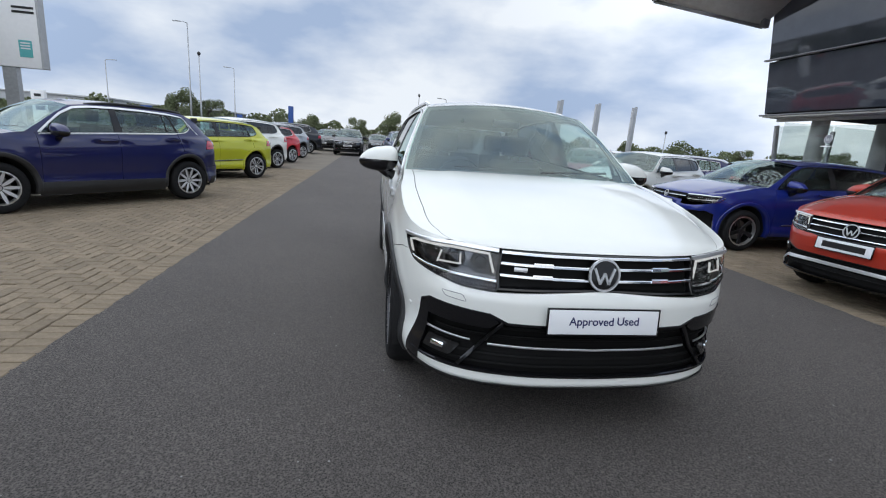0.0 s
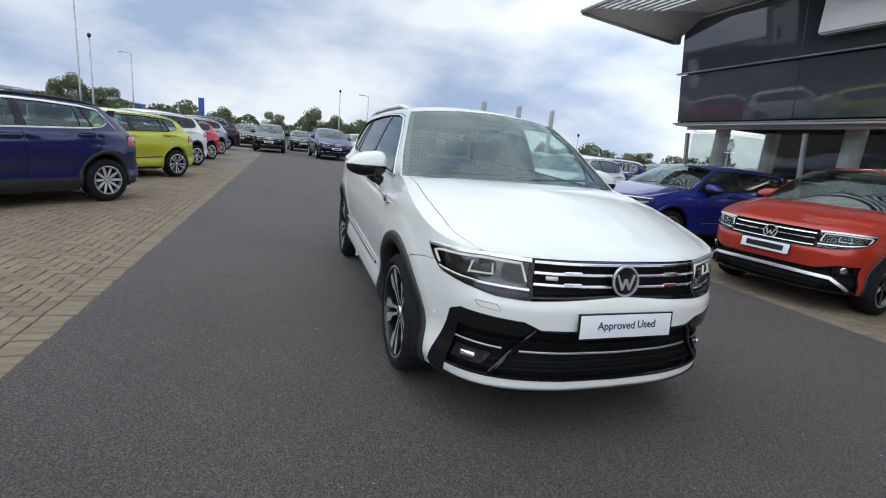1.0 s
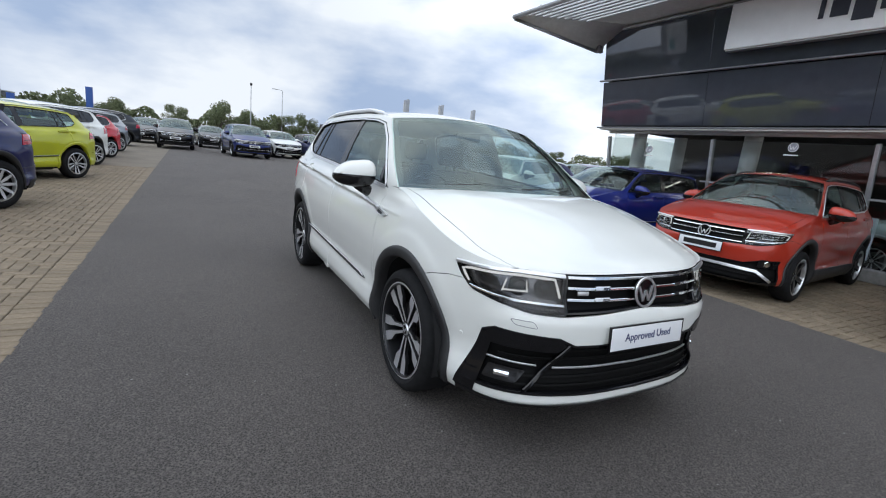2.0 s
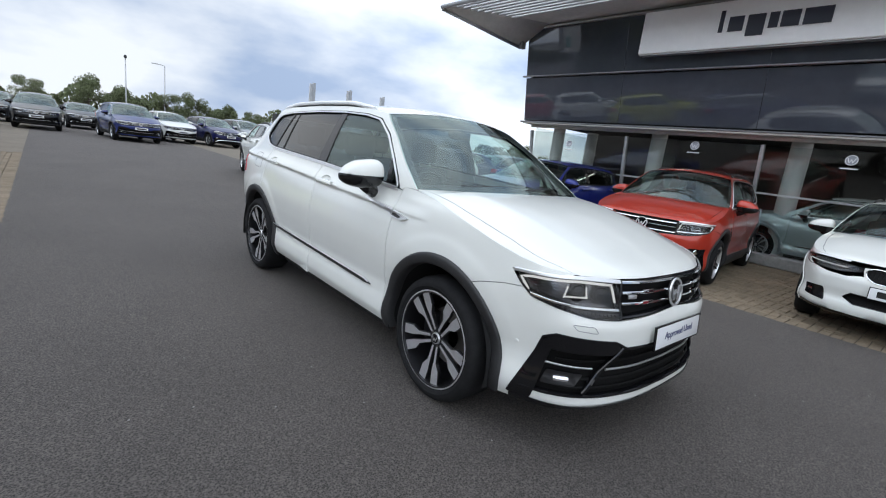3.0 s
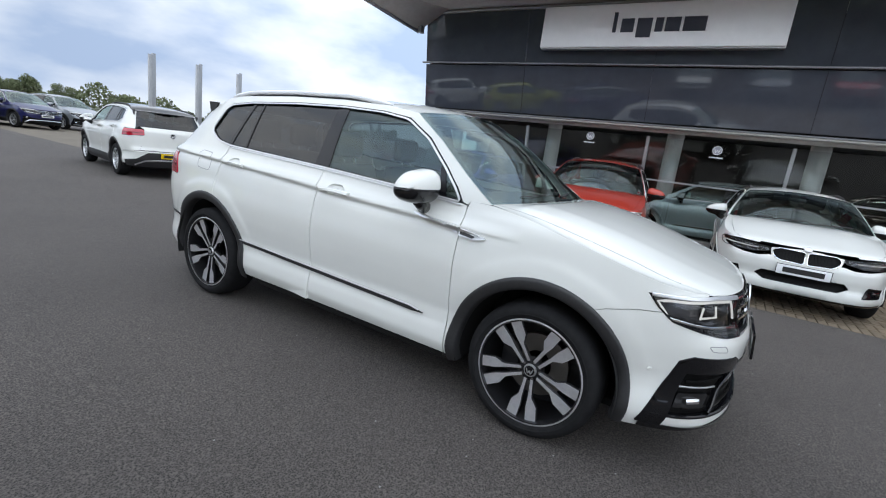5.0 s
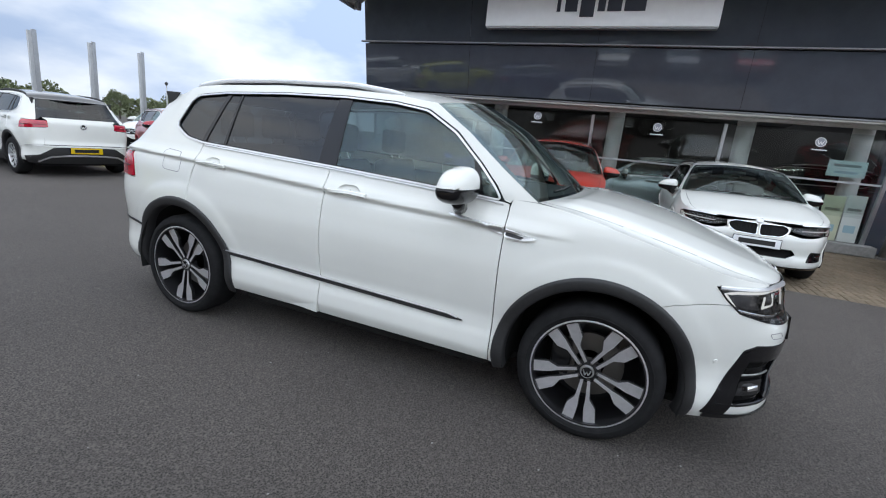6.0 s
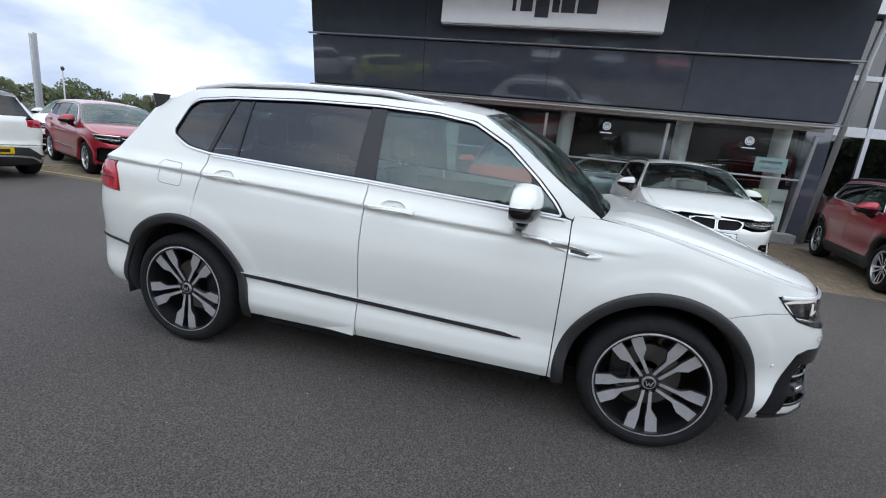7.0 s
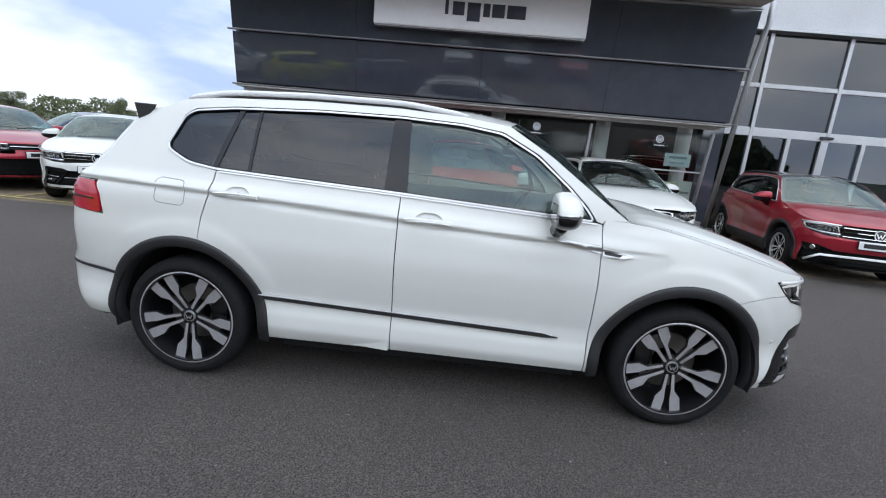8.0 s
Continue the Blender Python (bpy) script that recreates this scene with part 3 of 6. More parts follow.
        for k in range(5):
            a = k * math.tau / 5
            part("wheel_bolt", lathe_bm([(0.0005, face - 0.022), (0.008, face - 0.022), (0.009, face - 0.032)], 8), STEEL, w, "", 30, m=Matrix.Translation((0, 0.048 * math.cos(a), 0.048 * math.sin(a))))
    return w


def thing_part(name, parent, m, label=""):
    ob = new(name)
    ob.empty_display_size = 0.1
    ob.parent = parent
    ob.matrix_basis = m
    if label:
        ob["label"] = label
    return ob


def badge(parent, m, r, name="badge", mat=None, back=None):
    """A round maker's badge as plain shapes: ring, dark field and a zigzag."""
    disc = part(name, lathe_bm([(0.0005, 0.004), (0.92 * r, 0.003), (r, -0.004)], 32, "z"), back or GLOSSBLACK, parent, "round chrome badge", 40, m)
    ring = bmesh.new()
    lathe_bm([(0.84 * r, 0.003), (0.86 * r, 0.010), (0.97 * r, 0.010), (r, 0.003)], 40, "z", True, ring)
    part("badge_ring", ring, mat or SATIN, disc, "", 40)
    zig = bmesh.new()
    pts = [(-0.62, 0.38), (-0.27, -0.52), (0, 0.12), (0.27, -0.52), (0.62, 0.38)]
    for (ax, ay), (bx, by) in zip(pts, pts[1:]):
        L, a = math.hypot(bx - ax, by - ay), math.atan2(by - ay, bx - ax)
        box_bm((L * r * 1.05, 0.15 * r, 0.006), (0.5 * (ax + bx) * r, 0.5 * (ay + by) * r, 0.006), 0.0, zig, Matrix.Rotation(a, 4, "Z"))
    part("badge_stroke", zig, mat or SATIN, disc)
    return disc


def plate(parent, m, mat=None, words="", w=0.52, hgt=0.112):
    """A number plate; its characters are plain bars unless words are given."""
    p = part("number_plate", box_bm((w, hgt, 0.012), (0, 0, 0.006), 0.004), mat or PLATEWHITE, parent, "white plate with dark blue words" if words else "plate with plain dark bars", 40, m)
    part("plate_frame", frame_bm(w + 0.012, hgt + 0.012, 0.007, 0.012), GLOSSBLACK, p, "black plate surround", 30)
    if words:
        meshes, widths = [], []
        for word in words.split():
            cu = bpy.data.curves.new("words", "FONT")
            cu.body, cu.size, cu.align_x, cu.align_y, cu.extrude, cu.offset = word, 0.052, "LEFT", "CENTER", 0.0006, 0.0007
            tmp = bpy.data.objects.new("tmp", cu)
            scene.collection.objects.link(tmp)
            me = bpy.data.meshes.new_from_object(tmp.evaluated_get(bpy.context.evaluated_depsgraph_get()))
            bpy.data.objects.remove(tmp)
            me.materials.clear()
            me.materials.append(INKBLUE)
            meshes.append(me)
            widths.append(max(v.co.x for v in me.vertices))
        x = -(sum(widths) + 0.015 * (len(widths) - 1)) / 2
        for me, wd, lift in zip(meshes, widths, (0.0, 0.0030)):
            piece("lettering", me, p, "dark blue lettering", pose(x, 0.002 + lift, 0.0126))
            x += wd + 0.015
    else:
        part("plate_bar", box_bm((0.40, 0.060, 0.002), (0, 0, 0.0125)), INKBLACK, p, "plain dark bar")
    return p


def frame_bm(w, h, t, d):
    bm = bmesh.new()
    for sx in (-1, 1):
        box_bm((t, h, d), (sx * (w - t) / 2, 0, d / 2), 0.001, bm)
        box_bm((w - 2 * t, t, d), (0, sx * (h - t) / 2, d / 2), 0.001, bm)
    return bm


def stick(sh, s, z, off=0.0):
    """A frame on the skin: x along it to the left of an onlooker's right hand, y up, z outwards."""
    p, n = Vector(sh.at(s, z, off)), Vector(sh.normal(s, z, off))
    up = Vector((0, 0, 1)) - n * n.z
    up.normalize()
    x = up.cross(n)
    return Matrix.Translation(p) @ Matrix((x, up, n)).transposed().to_4x4()


def seat(parent, x, y, z, width=0.52, label=""):
    s = thing_part("seat", parent, pose(x, y, z), label)
    part("cushion", box_bm((width, 0.50, 0.16), (0, 0, 0.08), 0.05, segments=3), SEATCLOTH, s, "", 60)
    back = box_bm((width, 0.13, 0.62), (0, 0.30, 0.42), 0.055, segments=3)
    bmesh.ops.rotate(back, cent=(0, 0.25, 0.12), matrix=Matrix.Rotation(radians(-14), 3, "X"), verts=back.verts)
    part("backrest", back, SEATCLOTH, s, "", 60)
    part("headrest", box_bm((0.27, 0.10, 0.19), (0, 0.46, 0.84), 0.045, segments=3), SEATCLOTH, s, "", 60)
    bm = bmesh.new()
    for k in (-0.06, 0.06):
        tube_bm([(k, 0.42, 0.66), (k, 0.455, 0.80)], 0.006, 8, bm)
    part("headrest_post", bm, CHROME, s, "", 40)
    return s


FRONTS = {
    # grille and lamp outlines by (x, z) on the nose, and the depth of the lower opening
    "suv": dict(grille=[(0, 0.742), (0.475, 0.728), (0.485, 0.80), (0.478, 0.886), (0, 0.888)], bars=(0.881, 0.834, 0.782), lower=[(0, 0.572), (0.42, 0.574), (0.50, 0.610), (0.755, 0.632), (0.79, 0.61), (0.83, 0.345), (0.77, 0.338), (0.5, 0.334), (0, 0.330)]),
    "cross": dict(grille=[(0, 0.70), (0.46, 0.715), (0.475, 0.79), (0.47, 0.868), (0, 0.872)], bars=(0.858, 0.80, 0.735), lower=[(0, 0.50), (0.52, 0.50), (0.70, 0.56), (0.83, 0.55), (0.84, 0.30), (0.74, 0.28), (0.4, 0.27), (0, 0.265)]),
    "golf": dict(grille=[(0, 0.80), (0.46, 0.815), (0.47, 0.845), (0.465, 0.872), (0, 0.866)], bars=(0.845,), lower=[(0, 0.62), (0.55, 0.62), (0.78, 0.64), (0.84, 0.60), (0.845, 0.36), (0.75, 0.33), (0.4, 0.32), (0, 0.315)]),
    "kidney": dict(grille=[(0.015, 0.69), (0.25, 0.70), (0.33, 0.76), (0.335, 0.82), (0.28, 0.86), (0.015, 0.85)], bars=(), lower=[(0, 0.40), (0.36, 0.40), (0.46, 0.46), (0.40, 0.52), (0, 0.52)]),
}


def build_car(name, label, paintwork, m, wx=1.0, wy=None, wz=None, r=0.33, tyre=0.22, style="five", front="suv", fine=False, rails=None, cladding=True, tail="lamp", rear_plate=None, chrome_line=True, wheels_label="", group="", privacy=True, sporty=False, roof_paint=None, words="", band=None, front_plate=True):
    car = thing(name, label, "car", m, group)
    sh = Shell(wx, wy, wz, flare=0.014, crisp=fine)
    h = 0.028 if fine else 0.06
    hb = 0.05 if fine else 0.09
    hd_ = 0.014 if fine else h
    sy, sx = sh.sy, sh.sx
    gap = 0.003
    Y = lambda pts: [(sy(y), z) for y, z in pts]          # noqa: E731
    X = lambda pts: [(sx(x), z) for x, z in pts]          # noqa: E731
    neg = lambda pts: [(-s, z) for s, z in pts]           # noqa: E731
    both = lambda pts: [(-s, z) for s, z in pts[::-1] if s > 1e-6] + list(pts)   # noqa: E731
    archR = 0.478
    arch = [circle2(sy(a), 0.36, archR, 72 if fine else 40) for a in sh.axles]
    spec = FRONTS[front]
    # outlines on one flank
    lamp = [(sy(-1.86), 0.900), (sx(0.70), 0.902), (sx(0.484), 0.890), (sx(0.490), 0.80), (sx(0.478), 0.716), (sx(0.62), 0.722), (sx(0.66), 0.728), (sx(0.74), 0.748), (sy(-1.97), 0.79), (sy(-1.90), 0.85)]
    if front in ("golf", "kidney"):
        lamp = [(sy(-1.80), 0.885), (sx(0.70), 0.872), (sx(0.475), 0.852), (sx(0.475), 0.80), (sx(0.55), 0.775), (sy(-1.955), 0.785), (sy(-1.865), 0.815)]
    if front == "kidney":
        lamp = [(sy(-1.82), 0.87), (sx(0.70), 0.865), (sx(0.36), 0.835), (sx(0.37), 0.79), (sx(0.55), 0.755), (sy(-1.97), 0.765), (sy(-1.875), 0.80)]
    lamp = rounded(lamp, 0.025, 3)
    tl = rounded([(sy(1.885), 0.925), (sh.tx(0.55), 0.965), (sh.tx(0.56), 1.10), (sy(1.945), 1.098), (sy(1.90), 1.03)], 0.02, 3)
    dlo = [(sy(-0.845), 1.128), (sy(-0.45), 1.150), (sy(0.22), 1.183), (sy(1.24), 1.222), (sy(1.40), 1.245), (sy(1.555), 1.310), (sy(1.572), 1.34), (sy(1.50), 1.49), (sy(1.43), 1.530), (sy(1.20), 1.558), (sy(0.7), 1.583), (sy(0.25), 1.588), (sy(-0.10), 1.575), (sy(-0.32), 1.545), (sy(-0.52), 1.44), (sy(-0.70), 1.29), (sy(-0.80), 1.19)]
    dlo = rounded(dlo, 0.03, 3)
    bonnet_line = [(-1.03, 1.142), (-1.20, 1.117), (-1.50, 1.050), (-1.75, 0.985), (-1.92, 0.944)]
    bl = curve((sx(0.70), 0.905), *[(sy(y), z) for y, z in bonnet_line[::-1]])
    roof_edge = [(sy(-0.36), 1.590), (sy(-0.10), 1.622), (sy(0.3), 1.640), (sy(0.8), 1.636), (sy(1.3), 1.612), (sy(1.7), 1.570), (sy(1.93), 1.535)]
    pillar = [(sy(-1.03), 1.142), (sy(-0.82), 1.285), (sy(-0.60), 1.445), (sy(-0.36), 1.590)]
    sill = 0.285
    # painted panels, flank by flank
    wing = [(sy(-0.893 - gap), sill), (sy(-0.893 - gap), 1.10), (sy(-0.905), 1.142), (sy(-1.03), 1.139)] + [(q, float(bl(q)) + 0.002) for q in np.linspace(sy(-1.15), sx(0.72), 12)] + [(sx(0.75), 0.902)] + Y([(-1.93, 0.903), (-1.855, 0.899), (-1.897, 0.85), (-1.925, 0.826), (-1.83, 0.818), (-1.70, 0.79), (-1.62, 0.76), (-1.394, 0.36), (-0.96, 0.27)])
    door_f = Y([(-0.893 + gap, sill), (0.205 - gap, sill + 0.005), (0.205 - gap, 1.175), (-0.45, 1.143), (-0.86, 1.121), (-0.889, 1.115), (-0.8905, 1.08)])
    door_r = Y([(0.205 + gap, sill + 0.005), (0.93, sill), (1.02, 0.45), (1.30, 0.80), (1.285, 0.95), (1.245 - gap, 1.12), (1.235, 1.213), (0.205 + gap, 1.178)])
    quarter = Y([(1.30 + gap, 0.78), (1.288 + gap, 0.95), (1.248 + gap, 1.12), (1.240 + gap, 1.214)]) + [(sy(1.40), 1.240), (sy(1.565), 1.305), (sy(1.587), 1.34), (sy(1.51), 1.50), (sy(1.435), 1.541), (sy(1.20), 1.569), (sy(0.7), 1.594), (sy(0.25), 1.599), (sy(-0.10), 1.586), (sy(-0.325), 1.556), (sy(-0.53), 1.45), (sy(-0.71), 1.298), (sy(-0.81), 1.20), (sy(-0.862), 1.130), (sy(-0.892), 1.122), (sy(-0.905), 1.142)] + pillar + roof_edge[1:] + [(sh.tx(0.64), 1.50), (sh.tx(0.69), 1.30), (sh.tx(0.73), 1.106)] + Y([(1.94, 1.106), (1.895, 1.03), (1.868, 0.918)]) + [(sh.tx(0.58), 0.955 - gap), (sh.tx(0.60), 0.80), (sh.tx(0.64), 0.625), (sy(1.9), 0.60), (sy(1.80), 0.585), (sy(1.394), 0.40)]
    HANDLES = ((-0.085, 0.165), (0.975, 1.215))
    cups = {}
    for y0, y1 in HANDLES:
        z0 = 1.050 + 0.042 * (y0 + 0.085) / 1.05
        cups[(y0, y1)] = rounded(Y([(y0 + 0.055, z0 - 0.016), (y1 - 0.060, z0 - 0.016), (y1 - 0.050, z0 + 0.020), (y1 - 0.085, z0 + 0.046), (y0 + 0.085, z0 + 0.046), (y0 + 0.045, z0 + 0.020)]), 0.03, 4)
    hollow = [[cups[q]] if fine else [] for q in HANDLES]
    for sg, nm in ((1, "left"), (-1, "right")):
        F = (lambda p: p) if sg > 0 else neg
        skin(sh, "front_wing", F(wing), paintwork, car, "", [F(arch[0])], hd_, 0, 0.012)
        skin(sh, "front_door", F(door_f), paintwork, car, "", [F(c) for c in hollow[0]], hd_, 0, 0.012)
        skin(sh, "rear_door", F(door_r), paintwork, car, "", [F(arch[1])] + [F(c) for c in hollow[1]], hd_, 0, 0.012)
        skin(sh, "rear_quarter", F(quarter), paintwork, car, "", [F(arch[1])], hd_, 0, 0.012)
        # glazing with black pillars and bright surround
        gl = skin(sh, "side_window", F(dlo), TINTED, car, "clear side glass", [F(rounded(Y([(0.22, 1.1), (0.22, 1.7), (2.0, 1.7), (2.0, 1.1)]), 0.001, 1))], hb, -0.010)
        gl.visible_shadow = False
        g2 = skin(sh, "rear_side_window", F(dlo), PRIVACY if privacy else TINTED, car, "dark tinted rear side glass" if privacy else "", [F(rounded(Y([(0.22, 1.1), (0.22, 1.7), (-2.0, 1.7), (-2.0, 1.1)]), 0.001, 1))], hb, -0.010)
        g2.visible_shadow = False
        for nmp, pl in (("b_pillar", [(0.172, 1.185), (0.300, 1.191), (0.290, 1.584), (0.196, 1.583)]), ("c_pillar", [(1.238, 1.222), (1.268, 1.226), (1.172, 1.556), (1.142, 1.558)]), ("window_divider", [(1.050, 1.214), (1.068, 1.215), (1.060, 1.564), (1.042, 1.565)]), ("a_pillar_post", [(-0.70, 1.142), (-0.745, 1.140), (-0.695, 1.285), (-0.655, 1.32)])):
            skin(sh, nmp, F(Y(pl)), PILLAR, car, "black pillar trim", (), hb, -0.004, 0.006)
        ribbon(sh, "window_seal", F(dlo), RUBBER, car, "", 0.020, -0.004, True, h)
        if chrome_line:
            ribbon(sh, "window_surround", F(dlo), SATIN, car, "bright window surround", 0.011, 0.004, True, h)
        # lower flank: dark strip with bright edge
        if not cladding or fine:
            strip = rounded(Y([(-0.735, 0.473), (-0.66, 0.468), (0.97, 0.523), (0.97, 0.545), (-0.64, 0.490)]), 0.006, 2)
            skin(sh, "door_moulding", F(strip), PLASTIC, car, "black door moulding", (), hb, 0.010, 0.012)
            ribbon(sh, "moulding_strip", F(Y([(-0.70, 0.484), (-0.64, 0.495), (0.97, 0.548)])), SATIN, car, "", 0.006, 0.012)
        else:
            skin(sh, "sill_cladding", F(Y([(-0.94, 0.22), (0.94, 0.22), (0.98, 0.42), (-0.96, 0.42)])), PLASTIC, car, "black sill cladding", [F(arch[0]), F(arch[1])], hb, 0.012, 0.02)
        ribbon(sh, "belt_line_crease", F(Y([(-0.86, 1.115), (-0.45, 1.137), (0.22, 1.171), (1.22, 1.209)])), SATIN if chrome_line else GLOSSBLACK, car, "", 0.009, 0.004)
        if band:
            ribbon(sh, "roof_arch_strip", F([(sy(-0.86), 1.145), (sy(-0.70), 1.300), (sy(-0.52), 1.455), (sy(-0.32), 1.562), (sy(-0.10), 1.592), (sy(0.25), 1.605), (sy(0.7), 1.600), (sy(1.15), 1.578), (sy(1.45), 1.53), (sy(1.62), 1.40), (sy(1.78), 1.22)]), band, car, "bright roof arch strip", 0.022, 0.004)
        # wheel arches
        for a in sh.axles:
            th = np.linspace(radians(-13), radians(193), 56 if fine else 30)
            rows = []
            for rr, o in ((0.487, 0.002), (0.483, 0.012), (0.472, 0.016), (0.434, 0.014), (0.424, 0.004), (0.422, -0.05)):
                s = sy(a) + rr * np.cos(th)
                z = 0.36 + rr * np.sin(th)
                rows.append(sh.at(s * sg, z, o))
            k = len(th)
            fs = [(i * k + j, i * k + j + 1, (i + 1) * k + j + 1, (i + 1) * k + j) for i in range(5) for j in range(k - 1)]
            if sg < 0:
                fs = [q[::-1] for q in fs]
            piece("wheel_arch_trim", mesh_of("wheel_arch_trim", np.concatenate(rows), fs, PLASTIC if cladding else paintwork), car, "black wheel arch trim" if cladding else "")
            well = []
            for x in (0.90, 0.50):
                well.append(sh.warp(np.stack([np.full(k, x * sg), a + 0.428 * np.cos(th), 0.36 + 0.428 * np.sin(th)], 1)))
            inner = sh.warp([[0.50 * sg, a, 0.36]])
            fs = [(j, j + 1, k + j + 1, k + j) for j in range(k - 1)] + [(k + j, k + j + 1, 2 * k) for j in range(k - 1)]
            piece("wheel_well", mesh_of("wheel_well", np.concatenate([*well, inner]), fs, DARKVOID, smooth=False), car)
        if fine:
            vb = skin(sh, "wing_vent", F(rounded(Y([(-1.06, 0.972), (-0.898, 1.000), (-0.898, 0.962), (-1.00, 0.955)]), 0.006, 2)), SATIN, car, "chrome wing vent with a black inset", (), 0.015, 0.016, 0.018)
            skin(sh, "vent_inset", F(rounded(Y([(-1.0, 0.974), (-0.905, 0.990), (-0.905, 0.970), (-0.985, 0.962)]), 0.004, 2)), PLASTIC, vb, "", (), 0.015, 0.019)
            skin(sh, "door_blade", F(rounded(Y([(-0.888, 1.006), (-0.888, 0.972), (-0.80, 0.990), (-0.60, 1.030), (-0.59, 1.037)]), 0.004, 2)), SATIN, car, "chrome blade on the door", (), 0.015, 0.020, 0.022)
            step = np.array([sh.at(sg * sy(y), z, o) for y, z, o in ((0.213, 0.372, 0.001), (0.213, 0.292, 0.022), (0.42, 0.296, 0.001), (0.213, 0.292, -0.02), (0.213, 0.372, -0.02))])
            piece("sill_step", mesh_of("sill_step", step, [(0, 1, 2) if sg < 0 else (0, 2, 1), (0, 4, 3, 1) if sg < 0 else (0, 1, 3, 4)], paintwork, smooth=False), car)
            part("parking_sensor", lathe_bm([(0.0005, 0.003), (0.010, 0.002), (0.011, -0.002)], 16, "z"), paintwork, car, "round parking sensor", 40, stick(sh, sg * sy(-1.93), 0.55, 0.002))
            ribbon(sh, "washer_cover_line", F(rounded([(sx(0.60), 0.655), (sx(0.69), 0.665), (sx(0.71), 0.690), (sx(0.62), 0.685)], 0.012, 3)), material_once("shut_line", (0.25, 0.25, 0.26), 0.7), car, "", 0.003, 0.0, True, 0.02, 0.0012)
            ribbon(sh, "fuel_flap_line", F(rounded(Y([(1.39, 1.010), (1.56, 1.020), (1.56, 1.155), (1.39, 1.145)]), 0.03, 4)), material_once("shut_line", (0.25, 0.25, 0.26), 0.7), car, "", 0.004, 0.0, True, 0.03, 0.0012)
        # handles: a bar over a hollow in the door
        for y0, y1 in HANDLES:
            z0 = 1.050 + 0.042 * (y0 + 0.085) / 1.05
            hd = thing_part("door_handle", car, Matrix.Identity(4), "body-coloured door handle")
            if fine:
                cup = np.array(cups[(y0, y1)])
                mid = cup.mean(0)
                rings = [mid + (cup - mid) * q for q in (1.0, 0.93, 0.8, 0.6, 0.35, 0.05)]
                pts = np.concatenate([sh.at(g[:, 0] * sg, g[:, 1], o) for g, o in zip(rings, (0.0, -0.006, -0.013, -0.018, -0.020, -0.021))])
                k = len(cup)
                fs = [(i * k + j, i * k + (j + 1) % k, (i + 1) * k + (j + 1) % k, (i + 1) * k + j) for i in range(5) for j in range(k)]
                piece("handle_cup", mesh_of("handle_cup", pts, fs if sg > 0 else [q[::-1] for q in fs], paintwork), hd)
            ribbon(sh, "grip", F([(sy(y0 + (y1 - y0) * q), z0 + 0.006 * math.sin(math.pi * q)) for q in np.linspace(0, 1, 9)]), paintwork, hd, "", 0.022, 0.008, False, 0.03, 0.010)
        # door mirror
        mir = thing_part("door_mirror", car, Matrix.Translation(Vector(sh.warp(np.array([sg * 0.995, -0.655, 1.175])))), "door mirror with painted cap and black foot")
        e = lambda c, q: math.copysign(abs(c) ** q, c)   # noqa: E731
        for nm2, mt in (("mirror_cap", paintwork), ("mirror_base", GLOSSBLACK)):
            bm, cutz = bmesh.new(), 0.004
            bmesh.ops.create_uvsphere(bm, u_segments=32, v_segments=24, radius=1.0)
            for v in bm.verts:
                x, y, z = v.co
                v.co = (sg * 0.140 * e(x, 0.72), (0.085 * e(y, 0.75)) * (1 - 0.22 * x) + 0.012 * x, 0.094 * e(z, 0.85) * (1 - 0.30 * x) - 0.016 * x)
                v.co.y = min(v.co.y, 0.055)
                if nm2 == "mirror_cap":
                    v.co.z = max(v.co.z, cutz)
                else:
                    v.co.z = min(v.co.z, cutz - 0.003)
                    v.co.z = cutz + (v.co.z - cutz) * 0.85
            bmesh.ops.remove_doubles(bm, verts=bm.verts, dist=0.0004)
            bmesh.ops.recalc_face_normals(bm, faces=bm.faces)
            part(nm2, bm, mt, mir, "", 40)
        part("mirror_foot", tube_bm([(-sg * 0.02, 0.0, -0.05), (-sg * 0.06, 0.0, -0.085), (-sg * 0.11, 0.01, -0.105)], [0.040, 0.034, 0.040], 10), GLOSSBLACK, mir, "", 50)
        part("mirror_glass", box_bm((0.15, 0.004, 0.085), (-sg * 0.012, 0.0535, 0.004), 0.0), CHROME, mir, "mirror glass")
        # headlamp
        L = F(lamp)
        hl = skin(sh, "headlamp", L, LENS, car, "clear headlamp with bright light guides", (), hb, 0.002)
        hl.visible_shadow = False
        skin(sh, "lamp_bowl", L, LAMPGREY if front == "suv" else LAMPDARK, hl, "", (), hb, -0.045)
        ribbon(sh, "lamp_rim", L, GLOSSBLACK, hl, "", 0.008, -0.006, True, 0.03, 0.010)
        if front in ("suv", "cross"):
            skin(sh, "lamp_inner_panel", F([(sx(0.492), 0.872), (sx(0.585), 0.874), (sx(0.625), 0.80), (sx(0.60), 0.772), (sx(0.492), 0.768)]), LAMPDARK, hl, "", (), hb, -0.036)
            ribbon(sh, "light_guide", F([(sy(-1.945), 0.815), (sy(-1.90), 0.868), (sy(-1.95), 0.876), (sx(0.70), 0.880), (sx(0.535), 0.870), (sx(0.506), 0.79)]), GUIDEGLOW, hl, "white light guide with an added glow", 0.010, -0.010)
            ribbon(sh, "lower_light_guide", F([(sy(-1.955), 0.802), (sx(0.775), 0.782), (sx(0.70), 0.768), (sx(0.49), 0.757)]), CHROME, hl, "chrome lamp strip", 0.011, -0.002)
